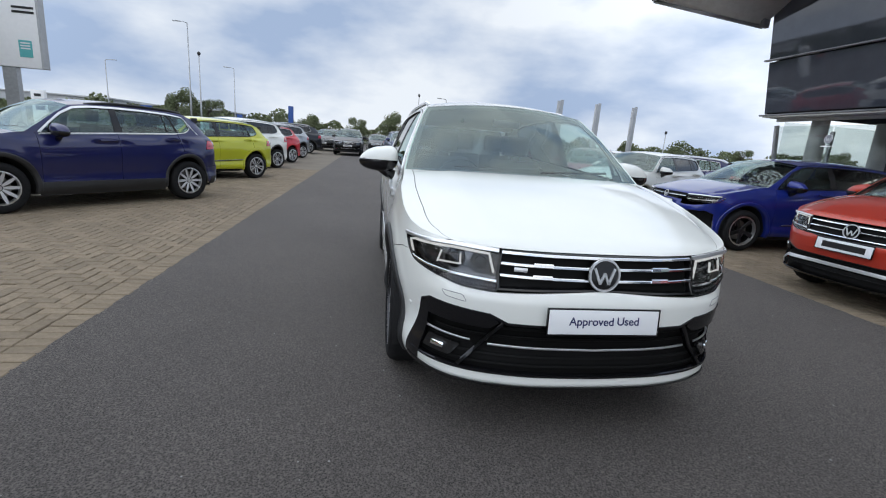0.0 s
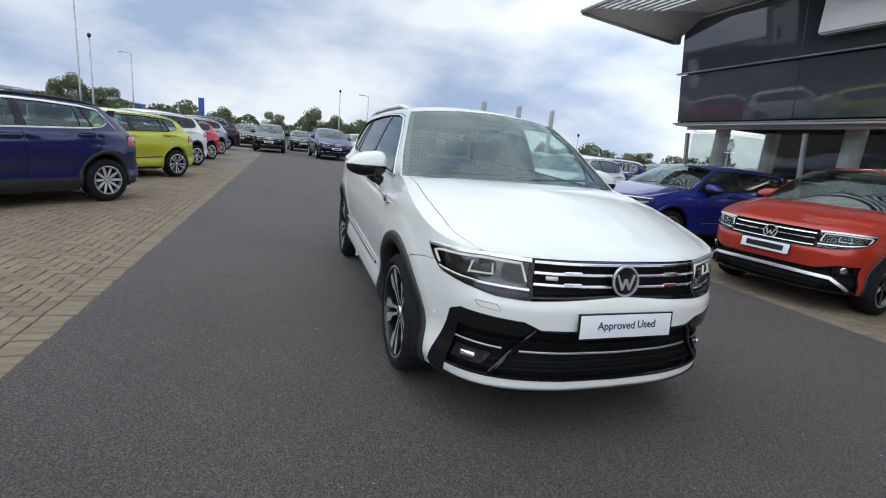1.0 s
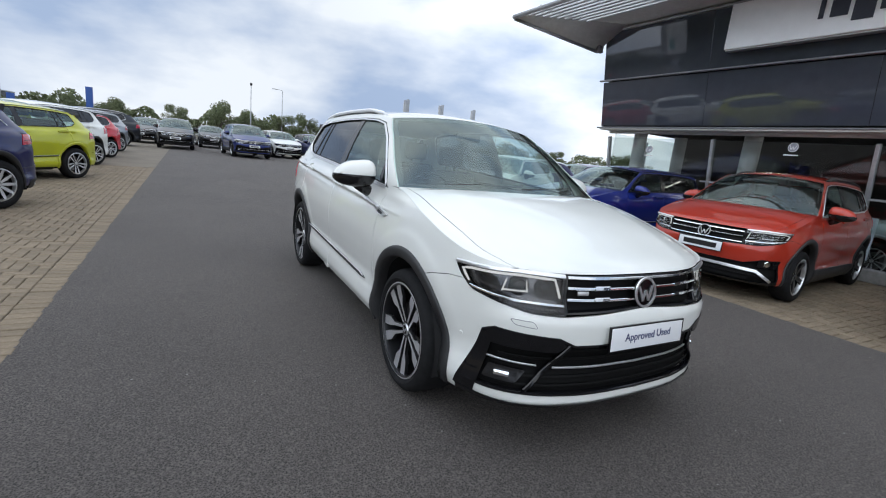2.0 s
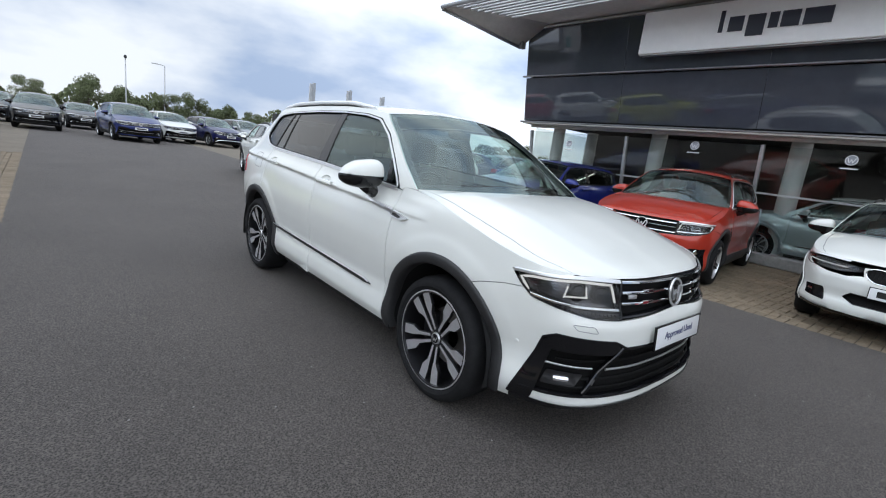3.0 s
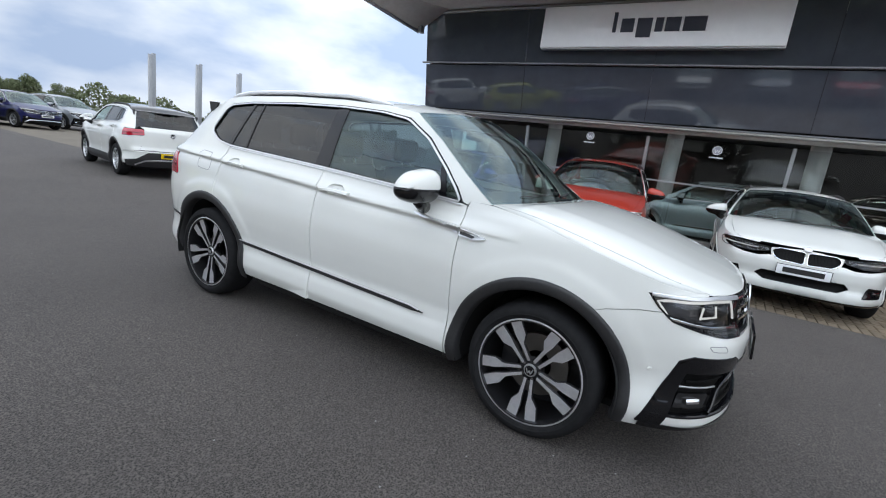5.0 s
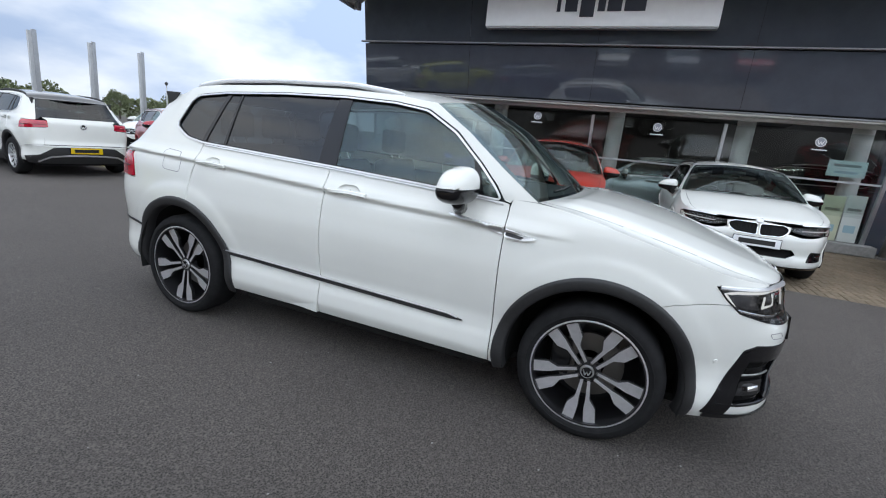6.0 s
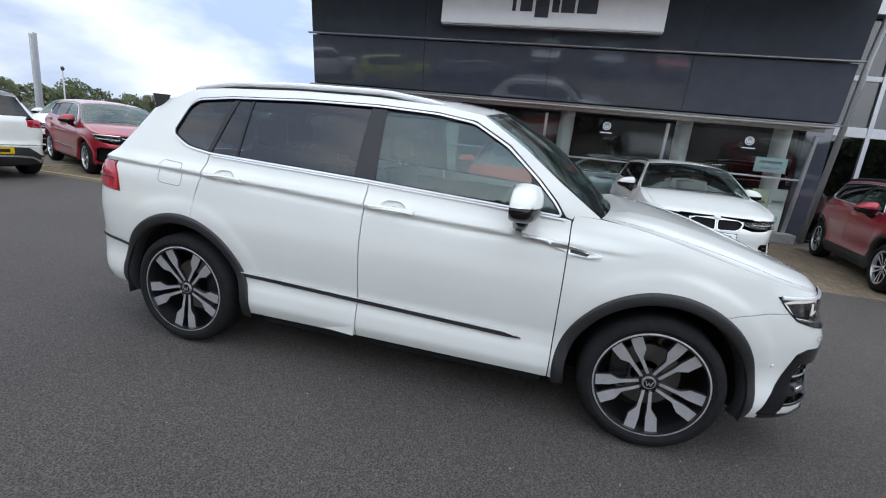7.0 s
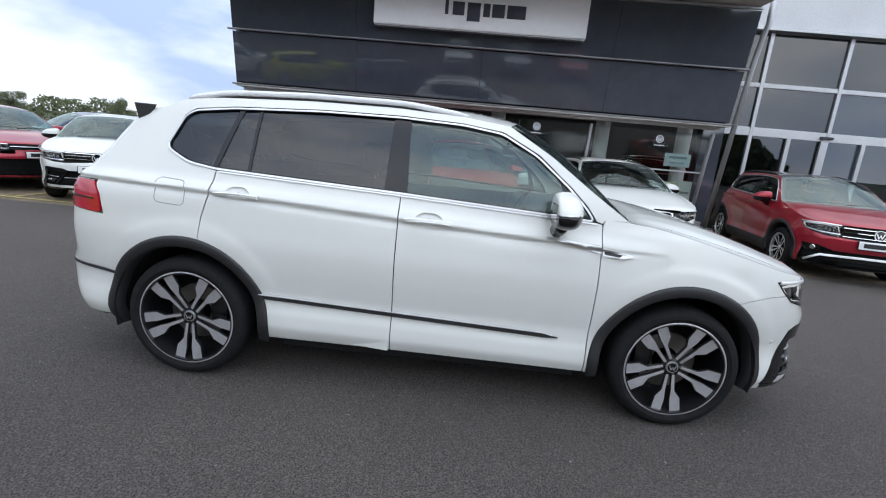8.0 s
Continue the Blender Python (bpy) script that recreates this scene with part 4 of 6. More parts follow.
            skin(sh, "lamp_lower_band", F([(sx(0.482), 0.750), (sx(0.70), 0.760), (sx(0.775), 0.774), (sy(-1.965), 0.792), (sx(0.74), 0.752), (sx(0.66), 0.731), (sx(0.48), 0.720)]), GRILLE, hl, "black ribbed band", (), hb, -0.004)
            for k in range(14 if fine else 5):
                q = k / (13 if fine else 4)
                s = (sx(0.51) + (sx(0.75) - sx(0.51)) * q) * sg
                part("reflector_stud", box_bm((0.014, 0.012, 0.006), (0, 0, 0), 0.002), PLASTIC if k % 2 else GUNMETAL, hl, "", None, stick(sh, s, 0.736 + 0.026 * q * q, -0.001))
            U = [(0.752, 0.802), (0.742, 0.855)], [(0.750, 0.808), (0.655, 0.808)], [(0.660, 0.808), (0.665, 0.855)]
            for a, b in U:
                ribbon(sh, "lamp_bracket", F([(sx(a[0]), a[1]), (sx(b[0]), b[1])]), GUIDEGLOW if fine else CHROME, hl, "", 0.006, -0.016)
        else:
            ribbon(sh, "light_guide", F([(sy(-1.87), 0.83), (sx(0.66), 0.812), (sx(0.50), 0.808)]), GUIDEGLOW, hl, "white light guide with an added glow", 0.008, -0.015)
        for xx, zz in ((0.695, 0.828), (0.575, 0.822)):
            part("projector", lathe_bm([(0.0005, 0.030), (0.018, 0.026), (0.030, 0.012), (0.034, 0.0), (0.042, -0.004), (0.046, 0.006), (0.050, -0.01)], 24, "z"), LAMPDARK, hl, "round projector lens", 40, stick(sh, sg * sx(xx), zz, -0.04))
        ribbon(sh, "lamp_chrome", F([(sy(-1.87), 0.897), (sx(0.70), 0.900), (sx(0.49), 0.890)]), SATIN, hl, "bright strip", 0.016, 0.008)
        # tail lamp
        T = F(tl) if sg > 0 else [(-s, z) for s, z in tl]
        tlp = skin(sh, "tail_lamp", T, REDLENS, car, "red tail lamp", (), hb, 0.006, 0.02)
        ribbon(sh, "tail_lamp_line", [(s * sg, z) for s, z in ((sy(1.93), 1.0), (sh.tx(0.58), 1.02))], GLOSSBLACK, tlp, "", 0.008, 0.008)
        # roof rail
        if rails:
            pts = []
            for q in np.linspace(0, 1, 22):
                y = -0.12 + 1.66 * q
                zz = float(np.interp(sy(y), *zip(*roof_edge)))
                b = sh.raw(sy(y) * sg, zz + 0.004)
                b[0] -= sg * 0.012
                b[2] += 0.002 + 0.024 * min(1, 5 * q, 5 * (1 - q))
                pts.append(sh.warp(b))
            rl = part("roof_rail", tube_bm(pts, [0.010] + [0.017] * 20 + [0.010], 10), rails, car, "bright roof rail", 60)
            part("rail_gap_trim", tube_bm([(p[0], p[1], p[2] - 0.020) for p in pts[2:-2]], 0.008, 8), PLASTIC, rl, "black infill under the rail", 60)
        else:
            ribbon(sh, "roof_gutter", F([(s, z - 0.012) for s, z in roof_edge]), GLOSSBLACK, car, "", 0.012, 0.003)
    # nose
    lower, grille = both(X(spec["lower"])), None
    bumper = both([(0, 0.262)] + [(sx(0.5), 0.264), (sx(0.78), 0.266), (sy(-1.90), 0.258), (sy(-1.70), 0.255), (sy(-1.394), 0.36), (sy(-1.62), 0.757), (sy(-1.70), 0.786), (sy(-1.83), 0.814), (sy(-1.926), 0.822), (sy(-1.968), 0.786), (sx(0.74), 0.744), (sx(0.66), 0.724), (sx(0.62), 0.718), (sx(0.476), 0.711)] + ([(0, 0.738)] if front == "suv" else [(sx(0.3), 0.70), (0, 0.695)] if front == "cross" else [(sx(0.40), 0.72), (sx(0.4), 0.78), (0, 0.795)] if front == "golf" else [(sx(0.37), 0.74), (sx(0.34), 0.74), (sx(0.26), 0.69), (0, 0.68)]))
    skin(sh, "front_bumper", bumper, paintwork, car, "", [arch[0], neg(arch[0]), lower], h, 0, 0.014)
    skin(sh, "lower_intake", lower, GRILLE, car, "black lower intake", (), hb, -0.035)
    ribbon(sh, "intake_rim", lower, GLOSSBLACK, car, "", 0.016, -0.012, True, 0.04, 0.016)
    if front == "kidney":
        for sg in (-1, 1):
            g = rounded(X(spec["grille"]), 0.03, 3)
            g = g if sg > 0 else neg(g)
            gp = skin(sh, "kidney_grille", g, GRILLE, car, "black twin grille in a bright frame", (), hb, -0.01)
            ribbon(sh, "grille_frame", g, CHROME, gp, "", 0.010, 0.004, True, 0.03, 0.006)
            for k in range(9):
                x = 0.045 + 0.032 * k
                ribbon(sh, "grille_slat", [(sg * sx(x), 0.715), (sg * sx(x), 0.84)], GRILLE, gp, "", 0.008, -0.006)
        mid = both([(0, 0.68), (sx(0.26), 0.69), (sx(0.34), 0.74), (sx(0.36), 0.80), (sx(0.36), 0.845), (0, 0.885)])
        kid = rounded(X(spec["grille"]), 0.03, 3)
        skin(sh, "nose_panel", mid, paintwork, car, "", [kid, neg(kid)], h, -0.002)
        badge(car, stick(sh, 0.0, 0.895, 0.01), 0.04, back=PLATEWHITE)
        for sg in (-1, 1):
            inl = rounded([(sg * sx(0.60), 0.36), (sg * sx(0.80), 0.38), (sg * sx(0.83), 0.50), (sg * sx(0.64), 0.52)], 0.02)
            skin(sh, "side_intake", inl, GLOSSBLACK, car, "black side intake", (), hb, 0.004, 0.01)
            ribbon(sh, "fog_strip", [(sg * sx(0.66), 0.455), (sg * sx(0.79), 0.45)], CHROME, car, "", 0.02, 0.008)
    else:
        grille = both(X(spec["grille"]))
        gp = skin(sh, "grille", grille, GRILLE, car, "black grille with chrome bars", (), hb, -0.035)
        ribbon(sh, "grille_rim", grille, GLOSSBLACK, gp, "", 0.012, -0.012, True, 0.04, 0.014)
        w = spec["grille"][1][0]
        for i, z in enumerate(spec["bars"]):
            path = [(sx(x), z + 0.004 * (x / w) ** 2) for x in np.linspace(-w, w, 17)]
            ribbon(sh, "grille_bar", path, CHROME, gp, "chrome grille bar", 0.013, -0.002, False, 0.06, 0.008)
            if fine and i:
                for sg in (-1, 1):
                    ribbon(sh, "grille_bar_step", [(sg * sx(0.24), z + 0.006), (sg * sx(0.33), z + 0.006)], CHROME, gp, "", 0.020, 0.002, False, 0.06, 0.008)
        for k in range(0 if fine else 1):
            ribbon(sh, "grille_slat", [(sx(x), 0.855 - 0.048 * k) for x in np.linspace(-w, w, 13)], PLASTIC, gp, "", 0.010, -0.022)
        if fine:
            part("side_badge", box_bm((0.060, 0.020, 0.006), (0, 0, 0), 0.003), SATIN, gp, "small plain chrome badge bar", 40, stick(sh, sx(-0.385), 0.812, -0.012))
        bz = {"suv": 0.812, "cross": 0.80, "golf": 0.845}[front]
        badge(car, stick(sh, 0.0, bz, 0.006), 0.076 if front != "golf" else 0.055)
        for k, z in enumerate((0.545, 0.50, 0.41, 0.37) if front == "suv" else (0.44, 0.36)):
            ribbon(sh, "intake_slat", [(sx(x), z) for x in np.linspace(-0.74, 0.74, 21)], GRILLE, car, "", 0.012, -0.022)
        if front == "suv":
            ribbon(sh, "intake_strip", [(sx(x), 0.452 + 0.012 * abs(x)) for x in np.linspace(-0.50, 0.50, 15)], SATIN, car, "bright intake strip", 0.010, -0.010)
            for sg in (-1, 1):
                block = rounded([(sg * sx(0.755), 0.628), (sg * sx(0.50), 0.608), (sg * sx(0.455), 0.578), (sg * sx(0.50), 0.545), (sg * sx(0.765), 0.555), (sg * sx(0.79), 0.60)], 0.01, 2)
                cb = skin(sh, "intake_blade", block, GLOSSBLACK, car, "gloss black corner blade", (), hb, 0.004, 0.02)
                ribbon(sh, "corner_strip", [(sg * sx(0.775), 0.482), (sg * sx(0.58), 0.468)], SATIN, cb, "bright strip", 0.008, -0.006)
                ribbon(sh, "corner_blade", [(sg * sx(0.44), 0.575), (sg * sx(0.62), 0.350)], GLOSSBLACK, cb, "", 0.020, -0.008, False, 0.03, 0.012)
                skin(sh, "corner_edge", rounded([(sg * sx(0.79), 0.60), (sg * sx(0.852), 0.290), (sg * sx(0.80), 0.283), (sg * sx(0.792), 0.335), (sg * sx(0.757), 0.59)], 0.01, 2), GLOSSBLACK, cb, "", (), hb, 0.004, 0.02)
                fog = skin(sh, "fog_lamp", rounded([(sg * sx(0.765), 0.448), (sg * sx(0.62), 0.438), (sg * sx(0.66), 0.378), (sg * sx(0.78), 0.382)], 0.01, 2), LAMPDARK, car, "fog lamp with chrome bowl", (), hb, -0.006, 0.02)
                part("fog_bulb", box_bm((0.075, 0.026, 0.02), (0, 0, 0), 0.008), CHROME, fog, "bright fog lamp bowl", 40, stick(sh, sg * sx(0.715), 0.415, 0.0))
        elif front == "cross":
            ribbon(sh, "skid_strip", [(sg * sx(x), z) for sg, x, z in ((-1, 0.80, 0.30), (-1, 0.66, 0.42), (-1, 0.3, 0.435), (1, 0.0, 0.437), (1, 0.3, 0.435), (1, 0.66, 0.42), (1, 0.80, 0.30))], SATIN, car, "bright skid strip", 0.035, 0.004)
            for sg in (-1, 1):
                fg = skin(sh, "fog_lamp", rounded([(sg * sx(0.84), 0.57), (sg * sx(0.66), 0.55), (sg * sx(0.66), 0.47), (sg * sx(0.82), 0.46)], 0.02, 3), GLOSSBLACK, car, "fog lamp in a black surround", (), hb, 0.004, 0.02)
                part("fog_bulb", lathe_bm([(0.0005, 0.01), (0.03, 0.008), (0.036, 0.0)], 20, "z"), CHROME, fg, "", 40, stick(sh, sg * sx(0.745), 0.515, 0.006))
    # black splitter under the lip
    ribbon(sh, "front_splitter", [(s, z) for s, z in both([(0, 0.262), (sx(0.5), 0.264), (sx(0.74), 0.268), (sy(-1.93), 0.28)])], GLOSSBLACK, car, "black lip under the bumper", 0.030, 0.004)
    if front_plate:
        pz = {"suv": 0.612, "cross": 0.64, "golf": 0.70, "kidney": 0.585}[front]
        base = Vector(sh.at(0.0, pz, 0.012))
        plate(car, Matrix.Translation(base) @ pose(0, 0, 0, 90 - 5, 0, 0), words=words)
    # tail: bumper, tailgate, rear screen
    tx = sh.tx
    C = sh.total
    rb = Y([(1.394, 0.36), (1.80, 0.575), (1.9, 0.592)]) + [(tx(0.64), 0.617), (C, 0.622)]
    rb = rb + [(2 * C - s, z) for s, z in rb[::-1][1:]]
    rb += [(2 * C - sy(1.75), 0.32), (2 * C - tx(0.6), 0.30), (C, 0.30), (tx(0.6), 0.30), (sy(1.75), 0.32)]
    arch_far = [(2 * C - s, z) for s, z in arch[1]]
    skin(sh, "rear_bumper", rb, paintwork, car, "", [arch[1], arch_far], h, 0, 0.012)
    ribbon(sh, "rear_bumper_strip", Y([(1.79, 0.575), (1.9, 0.590)]) + [(s, 0.60) for s in np.linspace(tx(0.75), 2 * C - tx(0.75), 13)] + [(2 * C - sy(1.9), 0.590), (2 * C - sy(1.79), 0.575)], PLASTIC if fine else paintwork, car, "", 0.016, 0.004)
    if tail == "low":
        skin(sh, "rear_lower_bumper", [(tx(0.86), 0.27), (tx(0.86), 0.40), (tx(0.70), 0.44), (tx(0.50), 0.58), (C, 0.60), (2 * C - tx(0.50), 0.58), (2 * C - tx(0.70), 0.44), (2 * C - tx(0.86), 0.40), (2 * C - tx(0.86), 0.27), (C, 0.26)], PLASTIC, car, "black lower rear bumper", (), hb, 0.008, 0.015)
        ribbon(sh, "rear_skid_strip", [(tx(0.74), 0.30), (tx(0.55), 0.40), (tx(0.3), 0.425), (C, 0.43), (2 * C - tx(0.3), 0.425), (2 * C - tx(0.55), 0.40), (2 * C - tx(0.74), 0.30)], SATIN, car, "bright rear skid strip", 0.03, 0.020)
    else:
        skin(sh, "rear_valance", [(tx(0.70), 0.27), (tx(0.70), 0.40), (C, 0.46), (2 * C - tx(0.70), 0.40), (2 * C - tx(0.70), 0.27), (C, 0.26)], PLASTIC, car, "black rear valance", (), hb, 0.012, 0.02)
    gate = [(tx(0.585), 0.955), (tx(0.60), 0.80), (tx(0.635), 0.632), (C, 0.632), (2 * C - tx(0.635), 0.632), (2 * C - tx(0.60), 0.80), (2 * C - tx(0.585), 0.955), (2 * C - tx(0.55), 0.965), (2 * C - tx(0.555), 1.11), (2 * C - tx(0.62), 1.16), (C, 1.16), (tx(0.62), 1.16), (tx(0.555), 1.11), (tx(0.55), 0.965)]
    skin(sh, "tailgate", gate, paintwork, car, "", (), h, 0, 0.012)
    rw = [(tx(0.73), 1.11), (tx(0.62), 1.165), (C, 1.165), (2 * C - tx(0.62), 1.165), (2 * C - tx(0.73), 1.11), (2 * C - tx(0.69), 1.30), (2 * C - tx(0.64), 1.50), (2 * C - tx(0.5), 1.53), (C, 1.54), (tx(0.5), 1.53), (tx(0.64), 1.50), (tx(0.69), 1.30)]
    g3 = skin(sh, "rear_screen", rw, PRIVACY if privacy else TINTED, car, "dark rear screen", (), hb, -0.004)
    g3.visible_shadow = False
    badge(car, stick(sh, C, 1.0, 0.004), 0.055)
    if rear_plate:
        plate(car, stick(sh, C, 0.80 if tail != "low" else 0.53, 0.016), rear_plate)
    # tops: bonnet, screen, roof
    lerp = lambda tab: (lambda u: np.stack([np.interp(u, np.linspace(0, 1, len(tab)), np.array(tab)[:, i]) for i in range(3)], 1))   # noqa: E731
    ub = np.linspace(0, 1, 25)
    line_s = sy(-1.03) + (sx(0.70) - sy(-1.03)) * ub
    left = np.array([sh.at(q, float(bl(q)) + 0.002, -0.002) for q in line_s])
    right = left * np.array([-1, 1, 1])
    xf = np.linspace(1, -1, 41)
    s_end = sx(0.70)
    nose_z = 0.898
    front_edge = np.array([sh.at(s_end * x, nose_z + 0.012 * abs(x) ** 8, -0.004) for x in xf])
    front_edge[0], front_edge[-1] = left[-1], right[-1]
    half = left[0][0]
    rear_edge = np.array([(half * x, left[0][1] - 0.10 * wx * (1 - x * x), left[0][2] + 0.012 * (1 - x * x)) for x in xf])
    crown = 0.055 if front != "golf" else 0.04

    def bonnet_bump(U, V):
        x = 2 * U - 1
        ridge = 0.0045 * np.exp(-np.abs(np.abs(x) - 0.66 + 0.10 * V) / 0.09)
        z = (crown * (1 - x ** 4) * np.sin(np.pi * np.minimum(1, 0.06 + 0.94 * V)) ** 0.8 + ridge) * (V < 1) * np.minimum(1, 12 * V + 0.0)
        z = z * np.minimum(1, 6 * (1 - np.abs(x)))
        return np.stack([0 * z, 0 * z, z], -1)
    v, f = coons(lerp(rear_edge), lerp(front_edge), lerp(left), lerp(right), 61 if fine else 31, 61 if fine else 31, bonnet_bump)
    nn = 61 if fine else 31
    P = np.array(v).reshape(nn, nn, 3)
    inset = np.interp(np.linspace(0, 1, nn), [0, 0.3, 0.6, 0.85, 1], [0.030, 0.045, 0.056, 0.046, 0.002])

    def strip(lo, hi, m):
        rows, u = [], np.linspace(0, 1, nn)
        for j in range(nn):
            q = lo(inset[j]) + (hi(inset[j]) - lo(inset[j])) * np.linspace(0, 1, m)
            rows.append(np.stack([np.interp(q, u, P[j, :, c]) for c in range(3)], 1))
        return np.concatenate(rows), [(j * m + i, j * m + i + 1, (j + 1) * m + i + 1, (j + 1) * m + i) for j in range(nn - 1) for i in range(m - 1)]
    sheet("bonnet", *strip(lambda a: a + 0.0008, lambda a: 1 - a - 0.0008, nn), paintwork, car, "", (0, 0, 1))
    sheet("wing_top", *strip(lambda a: 0.0, lambda a: a - 0.0012, 6), paintwork, car, "", (0, 0, 1))
    sheet("wing_top", *strip(lambda a: 1 - a + 0.0012, lambda a: 1.0, 6), paintwork, car, "", (0, 0, 1))
    pl = np.array([sh.at(s, z, -0.004) for s, z in resampled(pillar, 0.05, False)])
    pr = pl * np.array([-1, 1, 1])
    bow = 0.085
    base_edge = np.array([(pl[0][0] * x, pl[0][1] - 0.11 * (1 - x * x), pl[0][2] + 0.004) for x in xf])
    top_edge = np.array([(pl[-1][0] * x, pl[-1][1] - bow * (1 - x * x), pl[-1][2] + 0.048 * (1 - x * x)) for x in xf])

    def screen_bump(U, V):
        k = 0.035 * np.sin(np.pi * V) * (1 - (2 * U - 1) ** 2)
        return np.stack([0 * k, -0.7 * k, 0.7 * k], -1)
    v, f = coons(lerp(base_edge), lerp(top_edge), lerp(pl), lerp(pr), 33, 25, screen_bump)
    ws = sheet("windscreen", v, f, SCREEN, car, "clear windscreen", (0, -1, 1))
    ws.visible_shadow = False
    band_v, band_f = v + np.array([0, 0.004, -0.004]), []
    nu = 33
    for j in range(24):
        for i in range(32):
            if i in (0, 31) or j in (0, 23):
                band_f.append((j * nu + i, j * nu + i + 1, (j + 1) * nu + i + 1, (j + 1) * nu + i))
    sheet("screen_border", band_v, band_f, GLOSSBLACK, ws, "black screen border", (0, -1, 1))
    re_l = np.array([sh.at(s, z, -0.002) for s, z in resampled(roof_edge, 0.06, False)])
    re_r = re_l * np.array([-1, 1, 1])
    back_edge = np.array([(re_l[-1][0] * x, re_l[-1][1] + 0.10 * (1 - x ** 2), re_l[-1][2] + 0.012 * (1 - x * x)) for x in xf])

    def roof_bump(U, V):
        x = 2 * U - 1
        k = (0.026 + 0.022 * (V < 0)) * (1 - x ** 4) * np.sin(np.pi * V) ** 0.5
        return np.stack([0 * k, 0 * k, k], -1)
    v, f = coons(lerp(top_edge), lerp(back_edge), lerp(re_l), lerp(re_r), 41, 41, roof_bump)
    sheet("roof", v, f, roof_paint or paintwork, car, "", (0, 0, 1))
    sheet("headliner", np.array(v) - np.array([0, 0, 0.035]), f, HEADLINER, car, "pale grey headliner", (0, 0, -1))
    # spoiler over the rear screen
    bm = bmesh.new()
    sec = []
    for x in np.linspace(-0.97, 0.97, 15):
        b = np.array([back_edge[0][0] * x, re_l[-1][1] + 0.10 * (1 - x * x), re_l[-1][2] + 0.012 * (1 - x * x)])
        tip = 0.10 - 0.05 * x * x
        sec.append([bm.verts.new(b + np.array(d)) for d in ((0, -0.02, 0.004), (0, tip, -0.012), (0, tip, -0.030), (0, -0.02, -0.035))])
    for a, b in zip(sec, sec[1:]):
        for k in range(4):
            bm.faces.new((a[k], b[k], b[(k + 1) % 4], a[(k + 1) % 4]))
    bm.faces.new(sec[0])
    bm.faces.new(sec[-1][::-1])
    bmesh.ops.recalc_face_normals(bm, faces=bm.faces)
    sp = part("roof_spoiler", bm, roof_paint or paintwork, car, "roof spoiler", 50)
    for sg in (-1, 1):
        bm = bmesh.new()
        e = Vector((1.0 * sg * back_edge[0][0], re_l[-1][1] + 0.05, re_l[-1][2] - 0.012))
        prism_bm([(0.015, 0.020), (0.138, 0.022), (0.112, -0.085), (0.085, -0.100)], 0.018, Matrix.Translation(e) @ Matrix(((0, 0, -sg, 0), (1, 0, 0, 0), (0, 1, 0, 0), (0, 0, 0, 1))), 0.0, bm)
        part("spoiler_fin", bm, PLASTIC, sp, "dark spoiler end", 30)
    fin = prism_bm([(-0.09, 0), (0.09, 0), (0.08, 0.04), (0.05, 0.06), (0.02, 0.045)], 0.02, Matrix.Translation((0.01, float(re_l[-1][1]) - 0.20, float(re_l[-1][2]) + 0.035)) @ Matrix(((0, 0, -1, 0), (1, 0, 0, 0), (0, 1, 0, 0), (0, 0, 0, 1))), 0.004)
    part("aerial_fin", fin, roof_paint or paintwork, car, "", 40)
    # inside: liner, floor, seats, dash, steering wheel
    for sg in (-1, 1):
        ss, zz = np.linspace(sy(-1.9), sy(1.8), 40), np.linspace(0.22, 1.10, 8)
        S2, Z2 = np.meshgrid(ss * sg, zz)
        v = sh.at(S2.ravel(), Z2.ravel(), -0.030)
        raw = sh.raw(S2.ravel(), Z2.ravel())
        f = []
        for j in range(7):
            for i in range(39):
                q = (j * 40 + i, j * 40 + i + 1, (j + 1) * 40 + i + 1, (j + 1) * 40 + i)
                c = raw[list(q)].mean(0)
                if (c[1] > -1.0 or c[2] < float(bl(sy(c[1]))) - 0.10) and all(math.hypot(c[1] - a, c[2] - 0.36) > 0.51 for a in sh.axles):
                    f.append(q)
        piece("inner_liner", mesh_of("inner_liner", v, f, DARKVOID, smooth=False), car)
    W = lambda p: Vector(sh.warp(np.array(p, float)))     # noqa: E731
    lo, hi = W((0, -1.95, 0.24)), W((0, 2.1, 0.24))
    part("floor_pan", box_bm((1.30 * wx, hi.y - lo.y, 0.04), (0, (hi.y + lo.y) / 2, lo.z)), DARKVOID, car)
    bay = box_bm((1.5 * wx, 0.9, 0.04), tuple(W((0, -1.45, 0.80))))
    part("engine_cover", bay, DARKVOID, car)
    zc = W((0, 0, 1.12)).z
    part("dashboard", box_bm((1.36 * wx, 0.55, 0.20), tuple(W((0, -0.78, 1.035))), 0.07, segments=3), DASH, car, "dark dashboard", 60)
    st = part("steering_wheel", lathe_bm([(0.175, 0.0), (0.187, 0.012), (0.187, -0.012)], 30, "z", True), DASH, car, "", 40, Matrix.Translation(W((-0.36, -0.47, 1.05))) @ pose(0, 0, 0, -65, 0, 0))
    part("steering_hub", box_bm((0.30, 0.07, 0.03), (0, 0, 0), 0.012), DASH, st, "", 50)
    for xx in (-0.36, 0.36):
        seat(car, xx * wx, W((0, 0.0, 0)).y, W((0, 0, 0.50)).z)
    for xx in (-0.40, 0.0, 0.40):
        seat(car, xx * wx, W((0, 0.92, 0)).y, W((0, 0, 0.52)).z, 0.42)
    part("rear_view_mirror", box_bm((0.22, 0.03, 0.06), tuple(W((0, -0.42, 1.51))), 0.012), GLOSSBLACK, car, "", 50)
